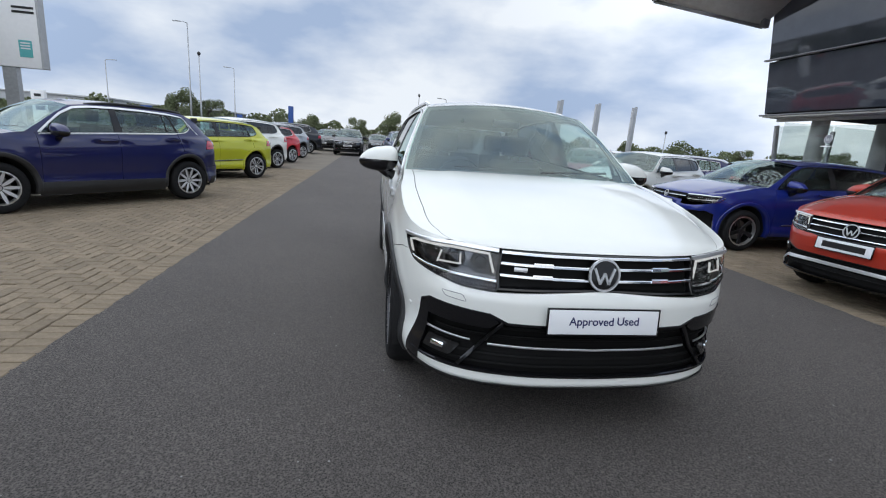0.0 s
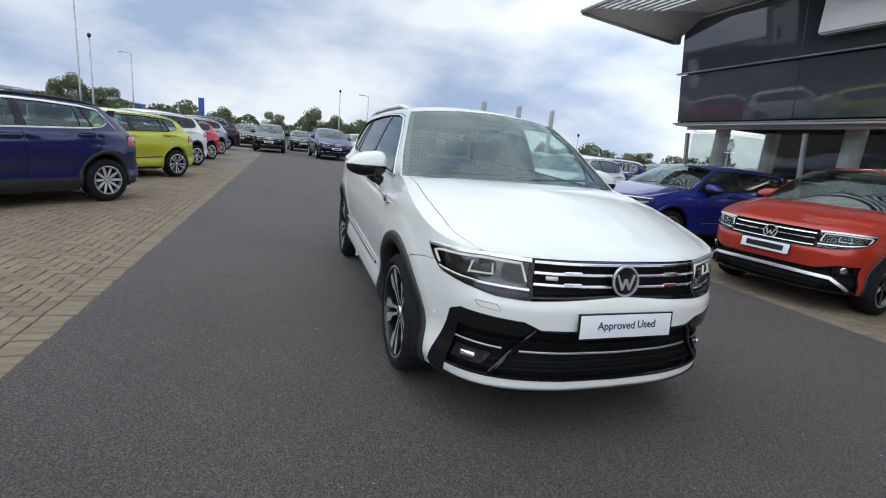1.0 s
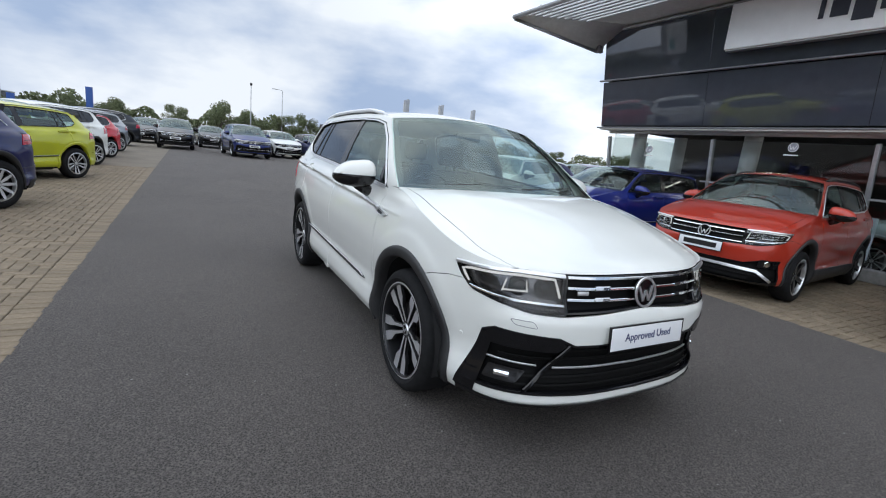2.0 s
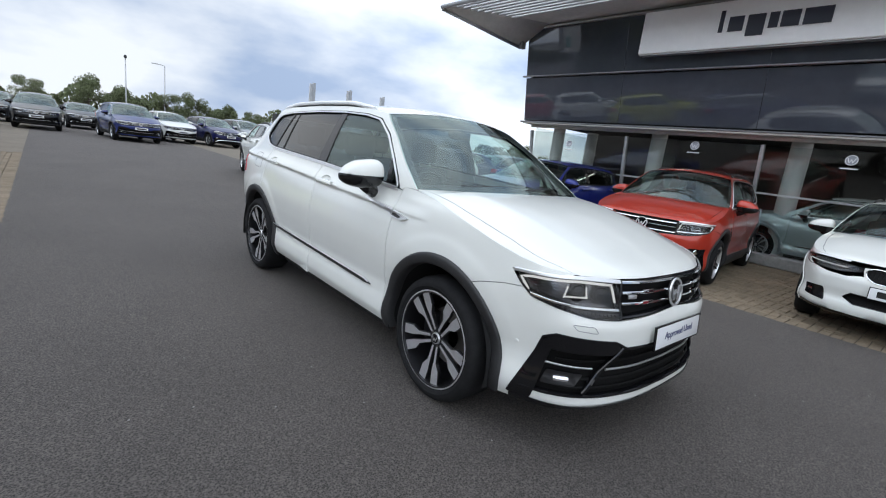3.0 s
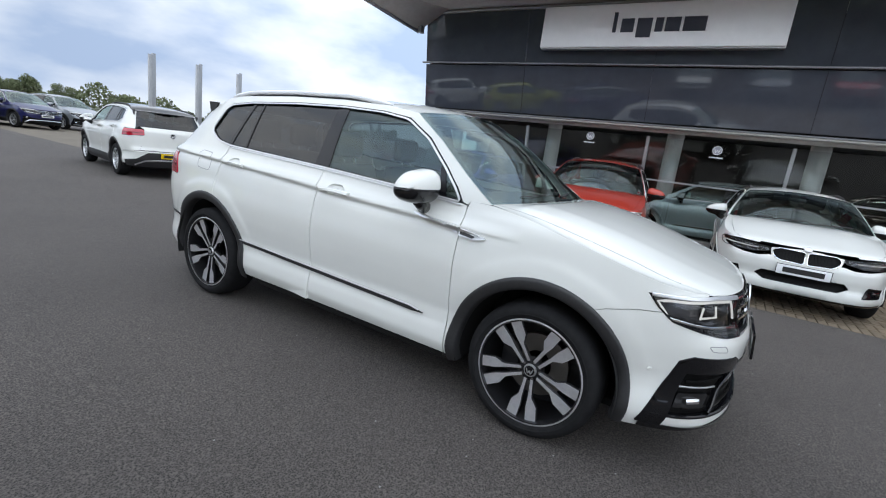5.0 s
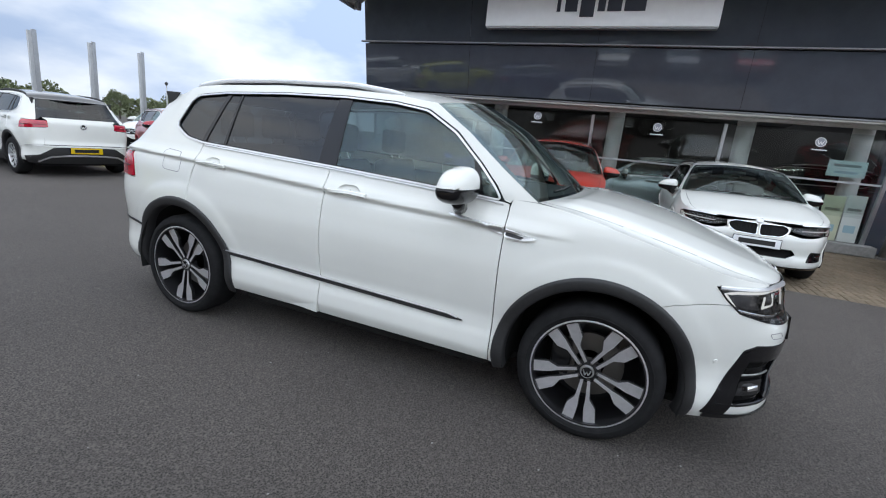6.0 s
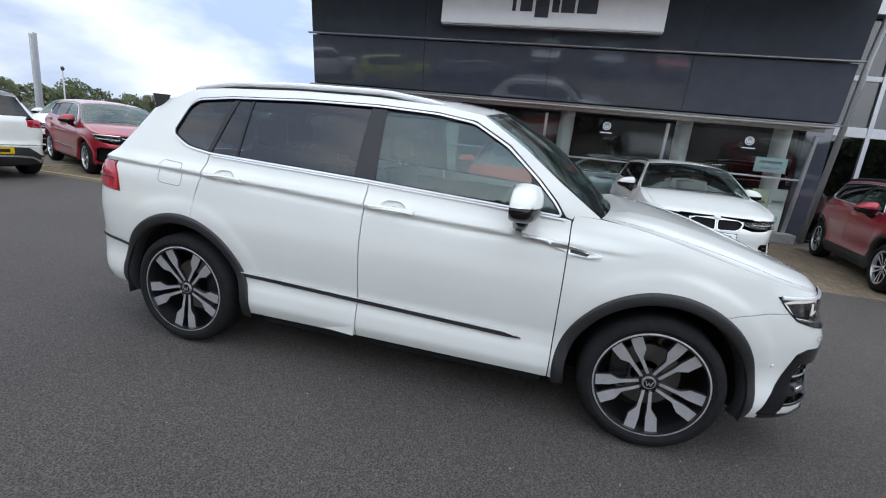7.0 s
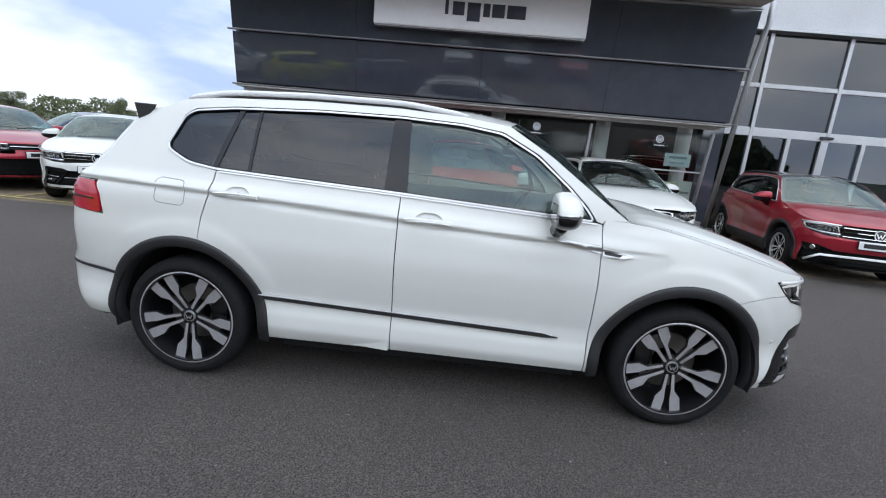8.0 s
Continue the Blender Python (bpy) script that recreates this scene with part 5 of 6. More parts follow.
    # wipers
    for x0, x1 in ((-0.50, 0.10), (0.08, 0.60)):
        pts = []
        for q in np.linspace(0, 1, 7):
            x = x0 + (x1 - x0) * q
            k = x / 0.75
            pts.append((x * wx, pl[0][1] - 0.11 * (1 - k * k) + 0.045 + 0.03 * q, pl[0][2] + 0.036 + 0.022 * q))
        part("wiper", tube_bm(pts, 0.009, 6), PLASTIC, car, "black wiper", 40)
    # wheels
    for sg in (-1, 1):
        for a in (-1.394, 1.394):
            yy = float(W((0, a, 0)).y)
            wheel(car, sg * (0.905 * wx - tyre / 2), yy, r, tyre, style, fine, wheels_label)
    return car, sh


def material_once(name, color, rough):
    m = bpy.data.materials.get(name)
    return m or material(name, color, rough)


# ---- ground ----


def asphalt():
    """Stone grain in dark binder, with broad faint patches."""
    m = material("asphalt", (0.05, 0.05, 0.05), 0.85)
    nt = m.node_tree
    b = nt.nodes["Principled BSDF"]
    c = nt.nodes.new("ShaderNodeTexCoord")
    grain = nt.nodes.new("ShaderNodeTexNoise")
    grain.inputs["Scale"].default_value, grain.inputs["Detail"].default_value, grain.inputs["Roughness"].default_value = 100.0, 6.0, 0.9
    stones = nt.nodes.new("ShaderNodeTexVoronoi")
    stones.inputs["Scale"].default_value = 120.0
    patch = nt.nodes.new("ShaderNodeTexNoise")
    patch.inputs["Scale"].default_value, patch.inputs["Detail"].default_value = 0.7, 4.0
    for n in (grain, stones, patch):
        nt.links.new(c.outputs["Object"], n.inputs["Vector"])
    mixv = nt.nodes.new("ShaderNodeMath")
    mixv.operation = "MULTIPLY_ADD"
    mixv.inputs[1].default_value = 0.40
    nt.links.new(stones.outputs["Distance"], mixv.inputs[0])
    nt.links.new(grain.outputs["Fac"], mixv.inputs[2])
    ramp = nt.nodes.new("ShaderNodeValToRGB")
    ramp.color_ramp.elements[0].position, ramp.color_ramp.elements[1].position = 0.50, 0.86
    ramp.color_ramp.elements[0].color, ramp.color_ramp.elements[1].color = (0.006, 0.006, 0.0064, 1), (0.150, 0.131, 0.118, 1)
    nt.links.new(mixv.outputs[0], ramp.inputs["Fac"])
    rng = nt.nodes.new("ShaderNodeMapRange")
    rng.inputs["To Min"].default_value, rng.inputs["To Max"].default_value = 0.72, 1.28
    nt.links.new(patch.outputs["Fac"], rng.inputs["Value"])
    hsv = nt.nodes.new("ShaderNodeHueSaturation")
    nt.links.new(rng.outputs["Result"], hsv.inputs["Value"])
    nt.links.new(ramp.outputs["Color"], hsv.inputs["Color"])
    nt.links.new(hsv.outputs["Color"], b.inputs["Base Color"])
    bp = nt.nodes.new("ShaderNodeBump")
    bp.inputs["Strength"].default_value, bp.inputs["Distance"].default_value = 1.0, 0.009
    nt.links.new(mixv.outputs[0], bp.inputs["Height"])
    nt.links.new(bp.outputs["Normal"], b.inputs["Normal"])
    return m


ASPHALT = asphalt()
FIELD = varied(material("far_ground", (0.1, 0.12, 0.06), 0.95), 3, (0.05, 0.06, 0.03), (0.10, 0.11, 0.06))
BRICK = per_piece(varied(material("buff_block_paver", (0.3, 0.26, 0.2), 0.9), 26, (0.140, 0.108, 0.072), (0.235, 0.184, 0.126), bump=0.3, bump_scale=140, distance=0.003), 0.13)
SAND = varied(material("paver_bed", (0.1, 0.09, 0.07), 0.95), 60, (0.055, 0.048, 0.040), (0.11, 0.098, 0.08))
ROAD_L, ROAD_R = -2.86, 3.60


def flat(name, x0, x1, y0, y1, z, mat, label, category, kind="structure", n=1):
    v = [(x0, y0, z), (x1, y0, z), (x1, y1, z), (x0, y1, z)]
    ob = piece(name, mesh_of(name, v, [(0, 1, 2, 3)], mat, smooth=False))
    return tagged(ob, label, category, "", kind)


flat("ground", -900, 900, -900, 900, -0.06, FIELD, "dull green and brown open ground reaching the horizon", "ground")
flat("road", ROAD_L - 0.02, ROAD_R + 0.02, -16, 70, 0.0, ASPHALT, "dark grey asphalt drive with fine stone grain", "road")
flat("yard", -60, 60, -60, 70, -0.02, ASPHALT, "worn dark asphalt car yard", "ground")


# ---- the showroom ----
CLAD = varied(material("black_glass_cladding", (0.02, 0.023, 0.03), 0.04, 0, 0.0, 0.95), 2.5, (0.048, 0.054, 0.069), (0.064, 0.071, 0.089), rough=(0.02, 0.045))
ALU = varied(material("anodised_aluminium", (0.45, 0.46, 0.47), 0.4, 0.7), 20, (0.38, 0.39, 0.40), (0.50, 0.51, 0.52), rough=(0.3, 0.5))
RAILDARK = varied(material("weathered_rail", (0.2, 0.2, 0.2), 0.45, 0.5), 20, (0.20, 0.20, 0.21), (0.30, 0.30, 0.31))
TRANSOM = varied(material("white_coated_metal", (0.6, 0.6, 0.6), 0.4), 20, (0.54, 0.55, 0.56), (0.64, 0.65, 0.66))
SOFFIT = varied(material("pale_soffit_board", (0.55, 0.54, 0.50), 0.7), 8, (0.54, 0.53, 0.49), (0.68, 0.67, 0.63))
SIGNWHITE = varied(material("white_sign_face", (0.72, 0.72, 0.70), 0.45), 6, (0.86, 0.86, 0.85), (0.92, 0.92, 0.91))
SHOPGLASS = glass("showroom_glass", (0.86, 0.89, 0.88), 0.0, 1.6)
CURTAIN = glass("curtain_wall_glass", (0.14, 0.18, 0.22), 0.0, 1.9)
COLUMNW = varied(material("painted_column", (0.6, 0.6, 0.58), 0.5), 10, (0.50, 0.50, 0.49), (0.63, 0.63, 0.61))
FLOORT = varied(material("showroom_floor_tile", (0.3, 0.3, 0.3), 0.25), 12, (0.22, 0.22, 0.22), (0.32, 0.32, 0.31))
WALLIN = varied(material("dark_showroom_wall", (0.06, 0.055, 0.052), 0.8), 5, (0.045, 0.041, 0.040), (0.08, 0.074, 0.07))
CEILIN = material("showroom_ceiling", (0.25, 0.25, 0.25), 0.8)
STRIPLIGHT = emitter("strip_light", (1.0, 0.97, 0.92), 9.0)
SIGNINK = material("dark_slate_sign_face", (0.022, 0.025, 0.040), 0.4)
STONE = varied(material("concrete_plinth", (0.3, 0.3, 0.29), 0.85), 14, (0.22, 0.22, 0.21), (0.36, 0.35, 0.34))
BY0, BY1 = 5.35, -5.75                 # the cladding along y
LEAN = 0.15                            # the front leans out as it rises
GLX, SOF = 7.95, 2.42                  # the glazing line and the soffit over it


def clad_x(z):
    return 7.50 - LEAN * (z - SOF)


show = thing("dealership_building", "two-storey car showroom with black glass cladding over a glazed ground floor", "building")


def bpart(name, size, at, mat, label="", bevel=0.004, parent=None, turn=None):
    return part(name, box_bm(size, at, bevel, None, turn, 1), mat, parent or show, label, 30)


lean = Matrix.Rotation(math.atan(-LEAN), 4, "Y")
ylen, ymid = BY0 - BY1, (BY0 + BY1) / 2
# cladding panels in two courses, with joints
courses = ((SOF + 0.05, 3.52), (3.57, 4.66))
for z0, z1 in courses:
    n = 4
    for k in range(n):
        w = ylen / n
        yc = BY0 - (k + 0.5) * w
        zc = (z0 + z1) / 2
        bpart("cladding_panel", (0.05, w - 0.005, z1 - z0), (clad_x(zc) + 0.025, yc, zc), CLAD, "glossy black glass panel", 0.003, None, lean)
bpart("cladding_core", (0.5, ylen - 0.02, 2.25), (7.86, ymid, 3.58), DARKVOID, "", 0.0)
bpart("return_wall", (6.0, 0.06, 2.22), (10.5, BY0 - 0.03, 3.56), CLAD, "black glass side wall", 0.0)
for z in (SOF, 3.545):
    bpart("cladding_rail", (0.09, ylen + 0.16, 0.034), (clad_x(z) - 0.03, ymid, z), RAILDARK, "aluminium rail", 0.01)
bpart("cladding_rail", (0.06, ylen, 0.05), (clad_x(4.69), ymid, 4.69), ALU, "aluminium rail", 0.01)
bpart("soffit", (0.75, ylen, 0.05), (7.83, ymid, SOF - 0.02), SOFFIT, "pale soffit", 0.0)
bpart("window_head", (0.08, ylen, 0.06), (GLX - 0.08, ymid, SOF - 0.075), SOFFIT, "pale window head", 0.005)
# ground floor glazing: posts, rail, panes
posts = [5.25, 2.45, -0.30, -2.85, -5.60]
for y in posts:
    bpart("window_post", (0.09, 0.06, SOF - 0.20), (GLX, y, (SOF - 0.20) / 2 + 0.02), ALU, "aluminium post", 0.006, None, lean)
for a, b in zip(posts, posts[1:]):
    pane = bpart("window_pane", (0.012, a - b - 0.06, SOF - 0.42), (GLX, (a + b) / 2, (SOF - 0.42) / 2 + 0.22), SHOPGLASS, "large clear window pane", 0.0, None, lean)
    pane.visible_shadow = False
    bpart("glazing_rail", (0.05, a - b - 0.06, 0.035), (GLX - 0.03, (a + b) / 2, 1.33), ALU, "", 0.006)
bpart("plinth", (0.30, ylen, 0.20), (GLX, ymid, 0.10), STONE, "concrete plinth", 0.01)
for k in range(2):
    side = bpart("side_pane", (1.26, 0.012, 2.1), (GLX + 0.69 + 1.32 * k, BY0 - 0.06, 1.27), SHOPGLASS, "clear corner pane", 0.0)
    side.visible_shadow = False
    bpart("side_post", (0.06, 0.08, 2.2), (GLX + 1.35 + 1.32 * k, BY0 - 0.06, 1.12), ALU, "aluminium post", 0.006)
bpart("side_rail", (2.6, 0.05, 0.035), (GLX + 1.35, BY0 - 0.03, 1.33), ALU, "", 0.006)
for x in (8.35, 10.0):
    for y in (4.75,):
        part("column", lathe_bm([(0.16, 0.0), (0.16, SOF)], 28, "z"), COLUMNW, show, "round pale column", 40, pose(x, y, 0))
for y in (-0.75, -3.3, 2.0, -5.25):
    part("column", lathe_bm([(0.17, 0.0), (0.17, 2.6)], 28, "z"), COLUMNW, show, "round pale column", 40, pose(8.45, y, 0))
# inside
bpart("showroom_floor", (9.0, 11.0, 0.06), (12.6, -0.30, 0.05), FLOORT, "grey tiled showroom floor", 0.0)
bpart("entrance_floor", (8.4, 8.9, 0.06), (12.9, -10.26, 0.05), FLOORT, "grey tiled entrance floor", 0.0)
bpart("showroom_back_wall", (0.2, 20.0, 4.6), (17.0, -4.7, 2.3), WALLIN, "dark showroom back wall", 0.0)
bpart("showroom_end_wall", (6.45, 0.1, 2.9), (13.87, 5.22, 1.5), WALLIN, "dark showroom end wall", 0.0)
bpart("showroom_ceiling", (9.0, 11.0, 0.1), (12.6, -0.30, 3.0), CEILIN, "showroom ceiling", 0.0)
bpart("entrance_ceiling", (8.3, 8.9, 0.1), (12.9, -10.26, 4.70), CEILIN, "entrance ceiling", 0.0)
for k, (x, y, ln) in enumerate(((9.6, 1.2, 1.4), (9.6, -1.6, 1.4), (10.6, -1.0, 1.2), (10.2, -3.9, 1.5), (11.5, 3.4, 1.5))):
    bpart("strip_light", (0.05, ln, 0.04), (x, y, 2.92), STRIPLIGHT, "thin ceiling strip light", 0.0)
# entrance block beside it
EX = 8.60
bpart("entrance_fascia", (0.5, 12.0, 1.1), (EX + 0.10, -11.8, 5.25), TRANSOM, "white metal fascia", 0.01)
bpart("entrance_fascia_lip", (0.62, 12.0, 0.08), (EX + 0.06, -11.8, 4.67), ALU, "", 0.01)
for y in (-6.15, -6.85, -8.65, -10.5, -12.4, -14.3):
    bpart("curtain_post", (0.12, 0.09, 4.6), (EX, y, 2.33), ALU, "aluminium post", 0.006)
for z in (3.48, 2.42):
    bpart("curtain_transom", (0.10, 11.0, 0.10 if z > 3 else 0.20), (EX, -11.4, z), TRANSOM, "aluminium transom", 0.006)
for a, b in zip((-6.15, -6.85, -8.65, -10.5, -12.4), (-6.85, -8.65, -10.5, -12.4, -14.3)):
    for z0, z1 in ((0.06, 2.32), (2.52, 3.43), (3.53, 4.62)):
        bpart("curtain_pane", (0.012, a - b - 0.09, z1 - z0), (EX, (a + b) / 2, (z0 + z1) / 2), CURTAIN, "dark reflective pane", 0.0)
for y in (-7.75, -8.55, -9.5):
    bpart("door_stile", (0.07, 0.10, 2.3), (EX - 0.05, y, 1.17), ALU, "sliding door stile", 0.006)
bpart("door_sensor", (0.06, 0.30, 0.06), (EX - 0.09, -8.6, 2.40), GLOSSBLACK, "", 0.01)
bpart("gable_wall", (0.3, 0.5, 4.6), (EX + 0.05, -5.95, 2.3), CLAD, "", 0.01)
# rainwater pipe in front of the joint
part("rainwater_pipe", tube_bm([(7.20, -5.95, 5.2), (7.20, -5.95, 4.42), (7.26, -5.93, 4.22), (7.36, -5.90, 3.6), (7.84, -5.86, 0.05)], 0.055, 14), ALU, show, "grey rainwater pipe", 50)
# roof canopy reaching out over the front, with slats
bpart("roof_slab", (2.05, ylen + 0.2, 0.16), (7.53, ymid + 0.1, 4.89), SOFFIT, "pale roof edge", 0.02)
for k in range(10):
    x = 4.98 + 0.15 * k
    end = 5.60 + 0.28 * (7.2 - x)
    bpart("canopy_slat", (0.075, end - BY1, 0.035), (x, (end + BY1) / 2, 4.735), TRANSOM, "pale canopy slat", 0.004)
bpart("canopy_board", (0.98, ylen + 0.30, 0.05), (6.86, ymid + 0.15, 4.772), SOFFIT, "pale stained soffit board", 0.004)
end = bmesh.new()
edge = [(4.96, 6.24, 4.70), (7.22, 5.62, 4.28), (7.14, 4.70, 4.742), (4.96, 5.95, 4.742)]
low, high = [end.verts.new(p) for p in edge], [end.verts.new((x, y, z + 0.03)) for x, y, z in edge]
end.faces.new(low[::-1])
end.faces.new(high)
for i in range(4):
    end.faces.new((low[i], low[(i + 1) % 4], high[(i + 1) % 4], high[i]))
part("canopy_end_board", end, SOFFIT, show, "pale stained board closing the canopy's end", 30)
bpart("canopy_bracket", (0.16, 0.10, 0.22), (7.16, 5.50, 4.33), RAILDARK, "dark bracket at the corner", 0.01)
part("canopy_end_beam", tube_bm([(4.96, 6.24, 4.69), (7.22, 5.62, 4.27)], 0.045, 8), ALU, show, "aluminium edge beam", 50)
part("canopy_front_beam", tube_bm([(4.94, 6.24, 4.72), (4.94, BY1, 4.72)], 0.05, 8), ALU, show, "", 50)
for k in range(6):
    y = 5.3 - 2.15 * k
    part("canopy_rib", tube_bm([(4.96, y, 4.78), (6.45, y, 4.78)], 0.03, 8), ALU, show, "", 50)
bpart("upper_wall", (6.0, ylen, 1.4), (10.6, ymid, 5.2), SOFFIT, "", 0.0)

# the long sign
sign = thing("dealer_sign", "long white dealer sign with dark lettering drawn as plain bars", "sign", pose(7.10, -0.07, 4.22))
part("sign_box", box_bm((0.22, 4.42, 0.80), (0, 0, 0), 0.01, None, None, 1), SIGNWHITE, sign, "white sign box", 30)
part("sign_tray", box_bm((0.16, 4.40, 0.02), (0.01, 0, -0.412), 0.0), ALU, sign)
for y0, y1, lo, hi in ((0.73, 0.66, -0.13, 0.24), (0.57, 0.33, -0.13, 0.12), (0.27, 0.0, -0.23, 0.12), (-0.06, -0.20, -0.13, 0.12), (-0.24, -0.50, -0.13, 0.12), (-0.55, -0.93, -0.13, 0.12)):
    part("sign_bar", box_bm((0.02, y0 - y1, hi - lo), (-0.118, (y0 + y1) / 2, (lo + hi) / 2), 0.004), SIGNINK, sign, "dark bar in place of a letter", 30)
for y in (1.9, -0.4, -1.9):
    part("sign_bracket", box_bm((0.35, 0.05, 0.05), (0.22, y, 0.34), 0.0), ALU, sign)
# round marks on the glass
for y, z in ((4.0, 1.95), (0.92, 2.12), (-1.62, 2.06), (-4.45, 2.02)):
    dec = thing("window_decal", "round white mark stuck on the showroom glass", "decal", pose(GLX - 0.020 - LEAN * (z - 1.21), y, z, 90 - 7.4, 0, -90), "window decals")
    badge(dec, Matrix.Identity(4), 0.088, "decal_disc", PLATEWHITE, material_once("decal_grey", (0.30, 0.32, 0.36), 0.5))
    part("decal_bar", box_bm((0.24, 0.020, 0.004), (0, -0.145, 0.003)), PLATEWHITE, dec, "plain white bar")
# leaflets and a notice standing by the glass
for k, (y, w, hgt, z, col) in enumerate(((-4.62, 0.30, 0.80, 0.62, (0.60, 0.66, 0.68)), (-4.98, 0.34, 0.86, 0.64, (0.55, 0.58, 0.42)), (-5.32, 0.30, 0.90, 0.66, (0.62, 0.66, 0.62)), (-5.02, 0.60, 0.30, 1.58, (0.50, 0.66, 0.66)), (-0.36, 0.26, 0.72, 0.68, (0.50, 0.60, 0.66)))):
    po = thing("window_poster", "pale teal notice hanging behind the glass" if k == 3 else "pale printed poster standing behind the glass", "poster", pose(GLX + 0.08, y, z, 90, 0, -90), "posters in the window")
    part("poster_sheet", box_bm((w, hgt, 0.012), (0, 0, 0), 0.002), material_once("poster_%d" % k, col, 0.5), po, "", 30)
    part("poster_bar", box_bm((w * 0.7, 0.05, 0.004), (0, hgt * 0.2, 0.007)), material_once("poster_ink_%d" % k, tuple(0.4 * c for c in col), 0.5), po, "plain printed bar")
    part("poster_block", box_bm((w * 0.6, hgt * 0.16, 0.004), (0, -hgt * 0.22, 0.007)), material_once("poster_green", (0.25, 0.38, 0.05) if k == 2 else (0.3, 0.45, 0.5), 0.5), po)


# ---- cars in their places ----
HY = np.array([-2.31, -1.394, -1.02, -0.36, 0.22, 1.394, 1.95, 2.345])
HZ = np.array([0.0, 0.356, 0.90, 1.14, 1.64])


def fitted(yf, half, yr, height, r, cowl=None, roof_back=None, nose=None, belt=None, wstop=None, roof_rear=None):
    """Tables that bring the common shell to a car's own length, wheelbase and height."""
    k = height / 1.675
    cowl = cowl if cowl is not None else -1.02 * half / 1.394
    wstop = wstop if wstop is not None else -0.36 * half / 1.394
    ys = [yf, -half, cowl, wstop, 0.22 * half / 1.394, half, roof_rear or yr - 0.385, yr]
    zs = [0.0, r, nose or 0.90 * (0.6 * k + 0.4), belt or 1.14 * (0.85 * k + 0.15), height - 0.035]
    return (HY, np.array(ys)), (HZ, np.array(zs))


hero, hero_shell = build_car("white_suv", "white family SUV with black arch trims on the asphalt drive", WHITE, pose(0, 0, 0), wy=(HY, np.array([-2.305, *HY[1:]])), r=0.356, tyre=0.255, style="twin", fine=True, rails=RAILSILVER, words="Approved Used", wheels_label="large machined twin-spoke alloy wheel", sporty=True)


def parked(name, label, colour, x, y, rz, dims, **kw):
    yf, half, yr, height, width, r = dims
    wy, wz = fitted(yf, half, yr, height, r, **{k: kw.pop(k) for k in ("cowl", "nose", "belt", "wstop", "roof_rear") if k in kw})
    return build_car(name, label, colour, pose(x, y, 0, 0, 0, rz), wx=width / 1.844, wy=wy, wz=wz, r=r, tyre=0.215, group="parked cars", **kw)


TROC = (-2.13, 1.295, 2.10, 1.57, 1.82, 0.335)
TCROSS = (-2.10, 1.275, 2.01, 1.57, 1.76, 0.325)
HATCH = (-2.17, 1.315, 2.11, 1.46, 1.79, 0.325)
SUPERMINI = (-2.03, 1.28, 2.02, 1.45, 1.75, 0.315)
SUV45 = (-2.24, 1.34, 2.24, 1.66, 1.84, 0.355)
SUV49 = (-2.36, 1.45, 2.50, 1.71, 1.98, 0.37)
SALOON = (-2.30, 1.43, 1.92, 1.46, 1.82, 0.335)

parked("navy_crossover", "navy blue crossover parked at an angle on the block paving", NAVY, -5.67, 4.09, -35.4, (-2.13, 1.295, 2.10, 1.525, 1.82, 0.335), style="multi", privacy=False, rails=PLASTIC, tail="low", band=SATIN)
parked("lime_hatchback", "lime yellow hatchback parked at an angle on the block paving", LIME, -5.55, 8.40, -35.4, HATCH, privacy=False, cladding=False, chrome_line=False)
parked("white_crossover", "white small crossover parked at an angle beside a red one", WHITE, -5.7, 12.2, -35.4, TCROSS)
parked("red_hatchback", "bright red small hatchback parked in the angled row", RED, -5.75, 15.6, -35.4, SUPERMINI, cladding=False)
parked("silver_crossover", "silver grey crossover parked in the angled row", GREYP, -5.9, 19.6, -35.4, TCROSS)
parked("black_estate", "black large SUV parked at the end of the row", BLACKP, -6.6, 25.5, -62.0, SUV49, rails=SATIN)

parked("orange_crossover", "burnt orange small crossover parked nose-out before the showroom", ORANGE, 5.74, 0.0, -83, TCROSS, front="cross", style="blade", rails=PLASTIC)
parked("white_saloon", "white executive saloon parked nose-out before the showroom", WHITE, 5.96, -2.86, -88, SALOON, front="kidney", cladding=False, rails=PLASTIC, nose=0.80, belt=1.0)
parked("blue_hatchback", "bright blue sporty hatchback parked nose-out before the showroom", LAPIZ, 6.02, 3.05, -90, (-2.17, 1.315, 1.86, 1.46, 1.79, 0.325), front="golf", style="blade", cladding=False, chrome_line=False)
parked("white_hatchback", "white supermini parked nose-out beside a blue hatchback", WHITE, 5.75, 6.85, -62, SUPERMINI, cladding=False)
parked("crimson_hatchback", "crimson hatchback parked nose-out in the bays", CRIMSON, 5.6, 9.5, -24, HATCH, front="golf", cladding=False)
parked("crimson_coupe_crossover", "crimson coupe-shaped crossover parked before the entrance", CRIMSON, 5.35, -6.25, -99, (-2.13, 1.285, 2.13, 1.50, 1.76, 0.33), front="cross", rails=PLASTIC, roof_paint=BLACKP, roof_rear=1.45)
parked("white_crossover", "white crossover with black roof and yellow rear plate", WHITE, 2.85, 10.4, 171, (-2.13, 1.295, 2.10, 1.53, 1.82, 0.335), style="multi", rails=PLASTIC, rear_plate=PLATEYELLOW, tail="low", roof_paint=BLACKP)
parked("black_suv", "black family SUV facing down the drive", BLACKP, -2.6, 28.1, 0, SUV45, rails=SATIN, style="multi")
parked("blue_suv", "dark blue large SUV facing down the drive", INDIGO, 0.8, 24.9, 6, SUV49, style="blade")
parked("white_crossover", "white crossover facing the drive in the far row", WHITE, 3.0, 27.6, 10, TROC)
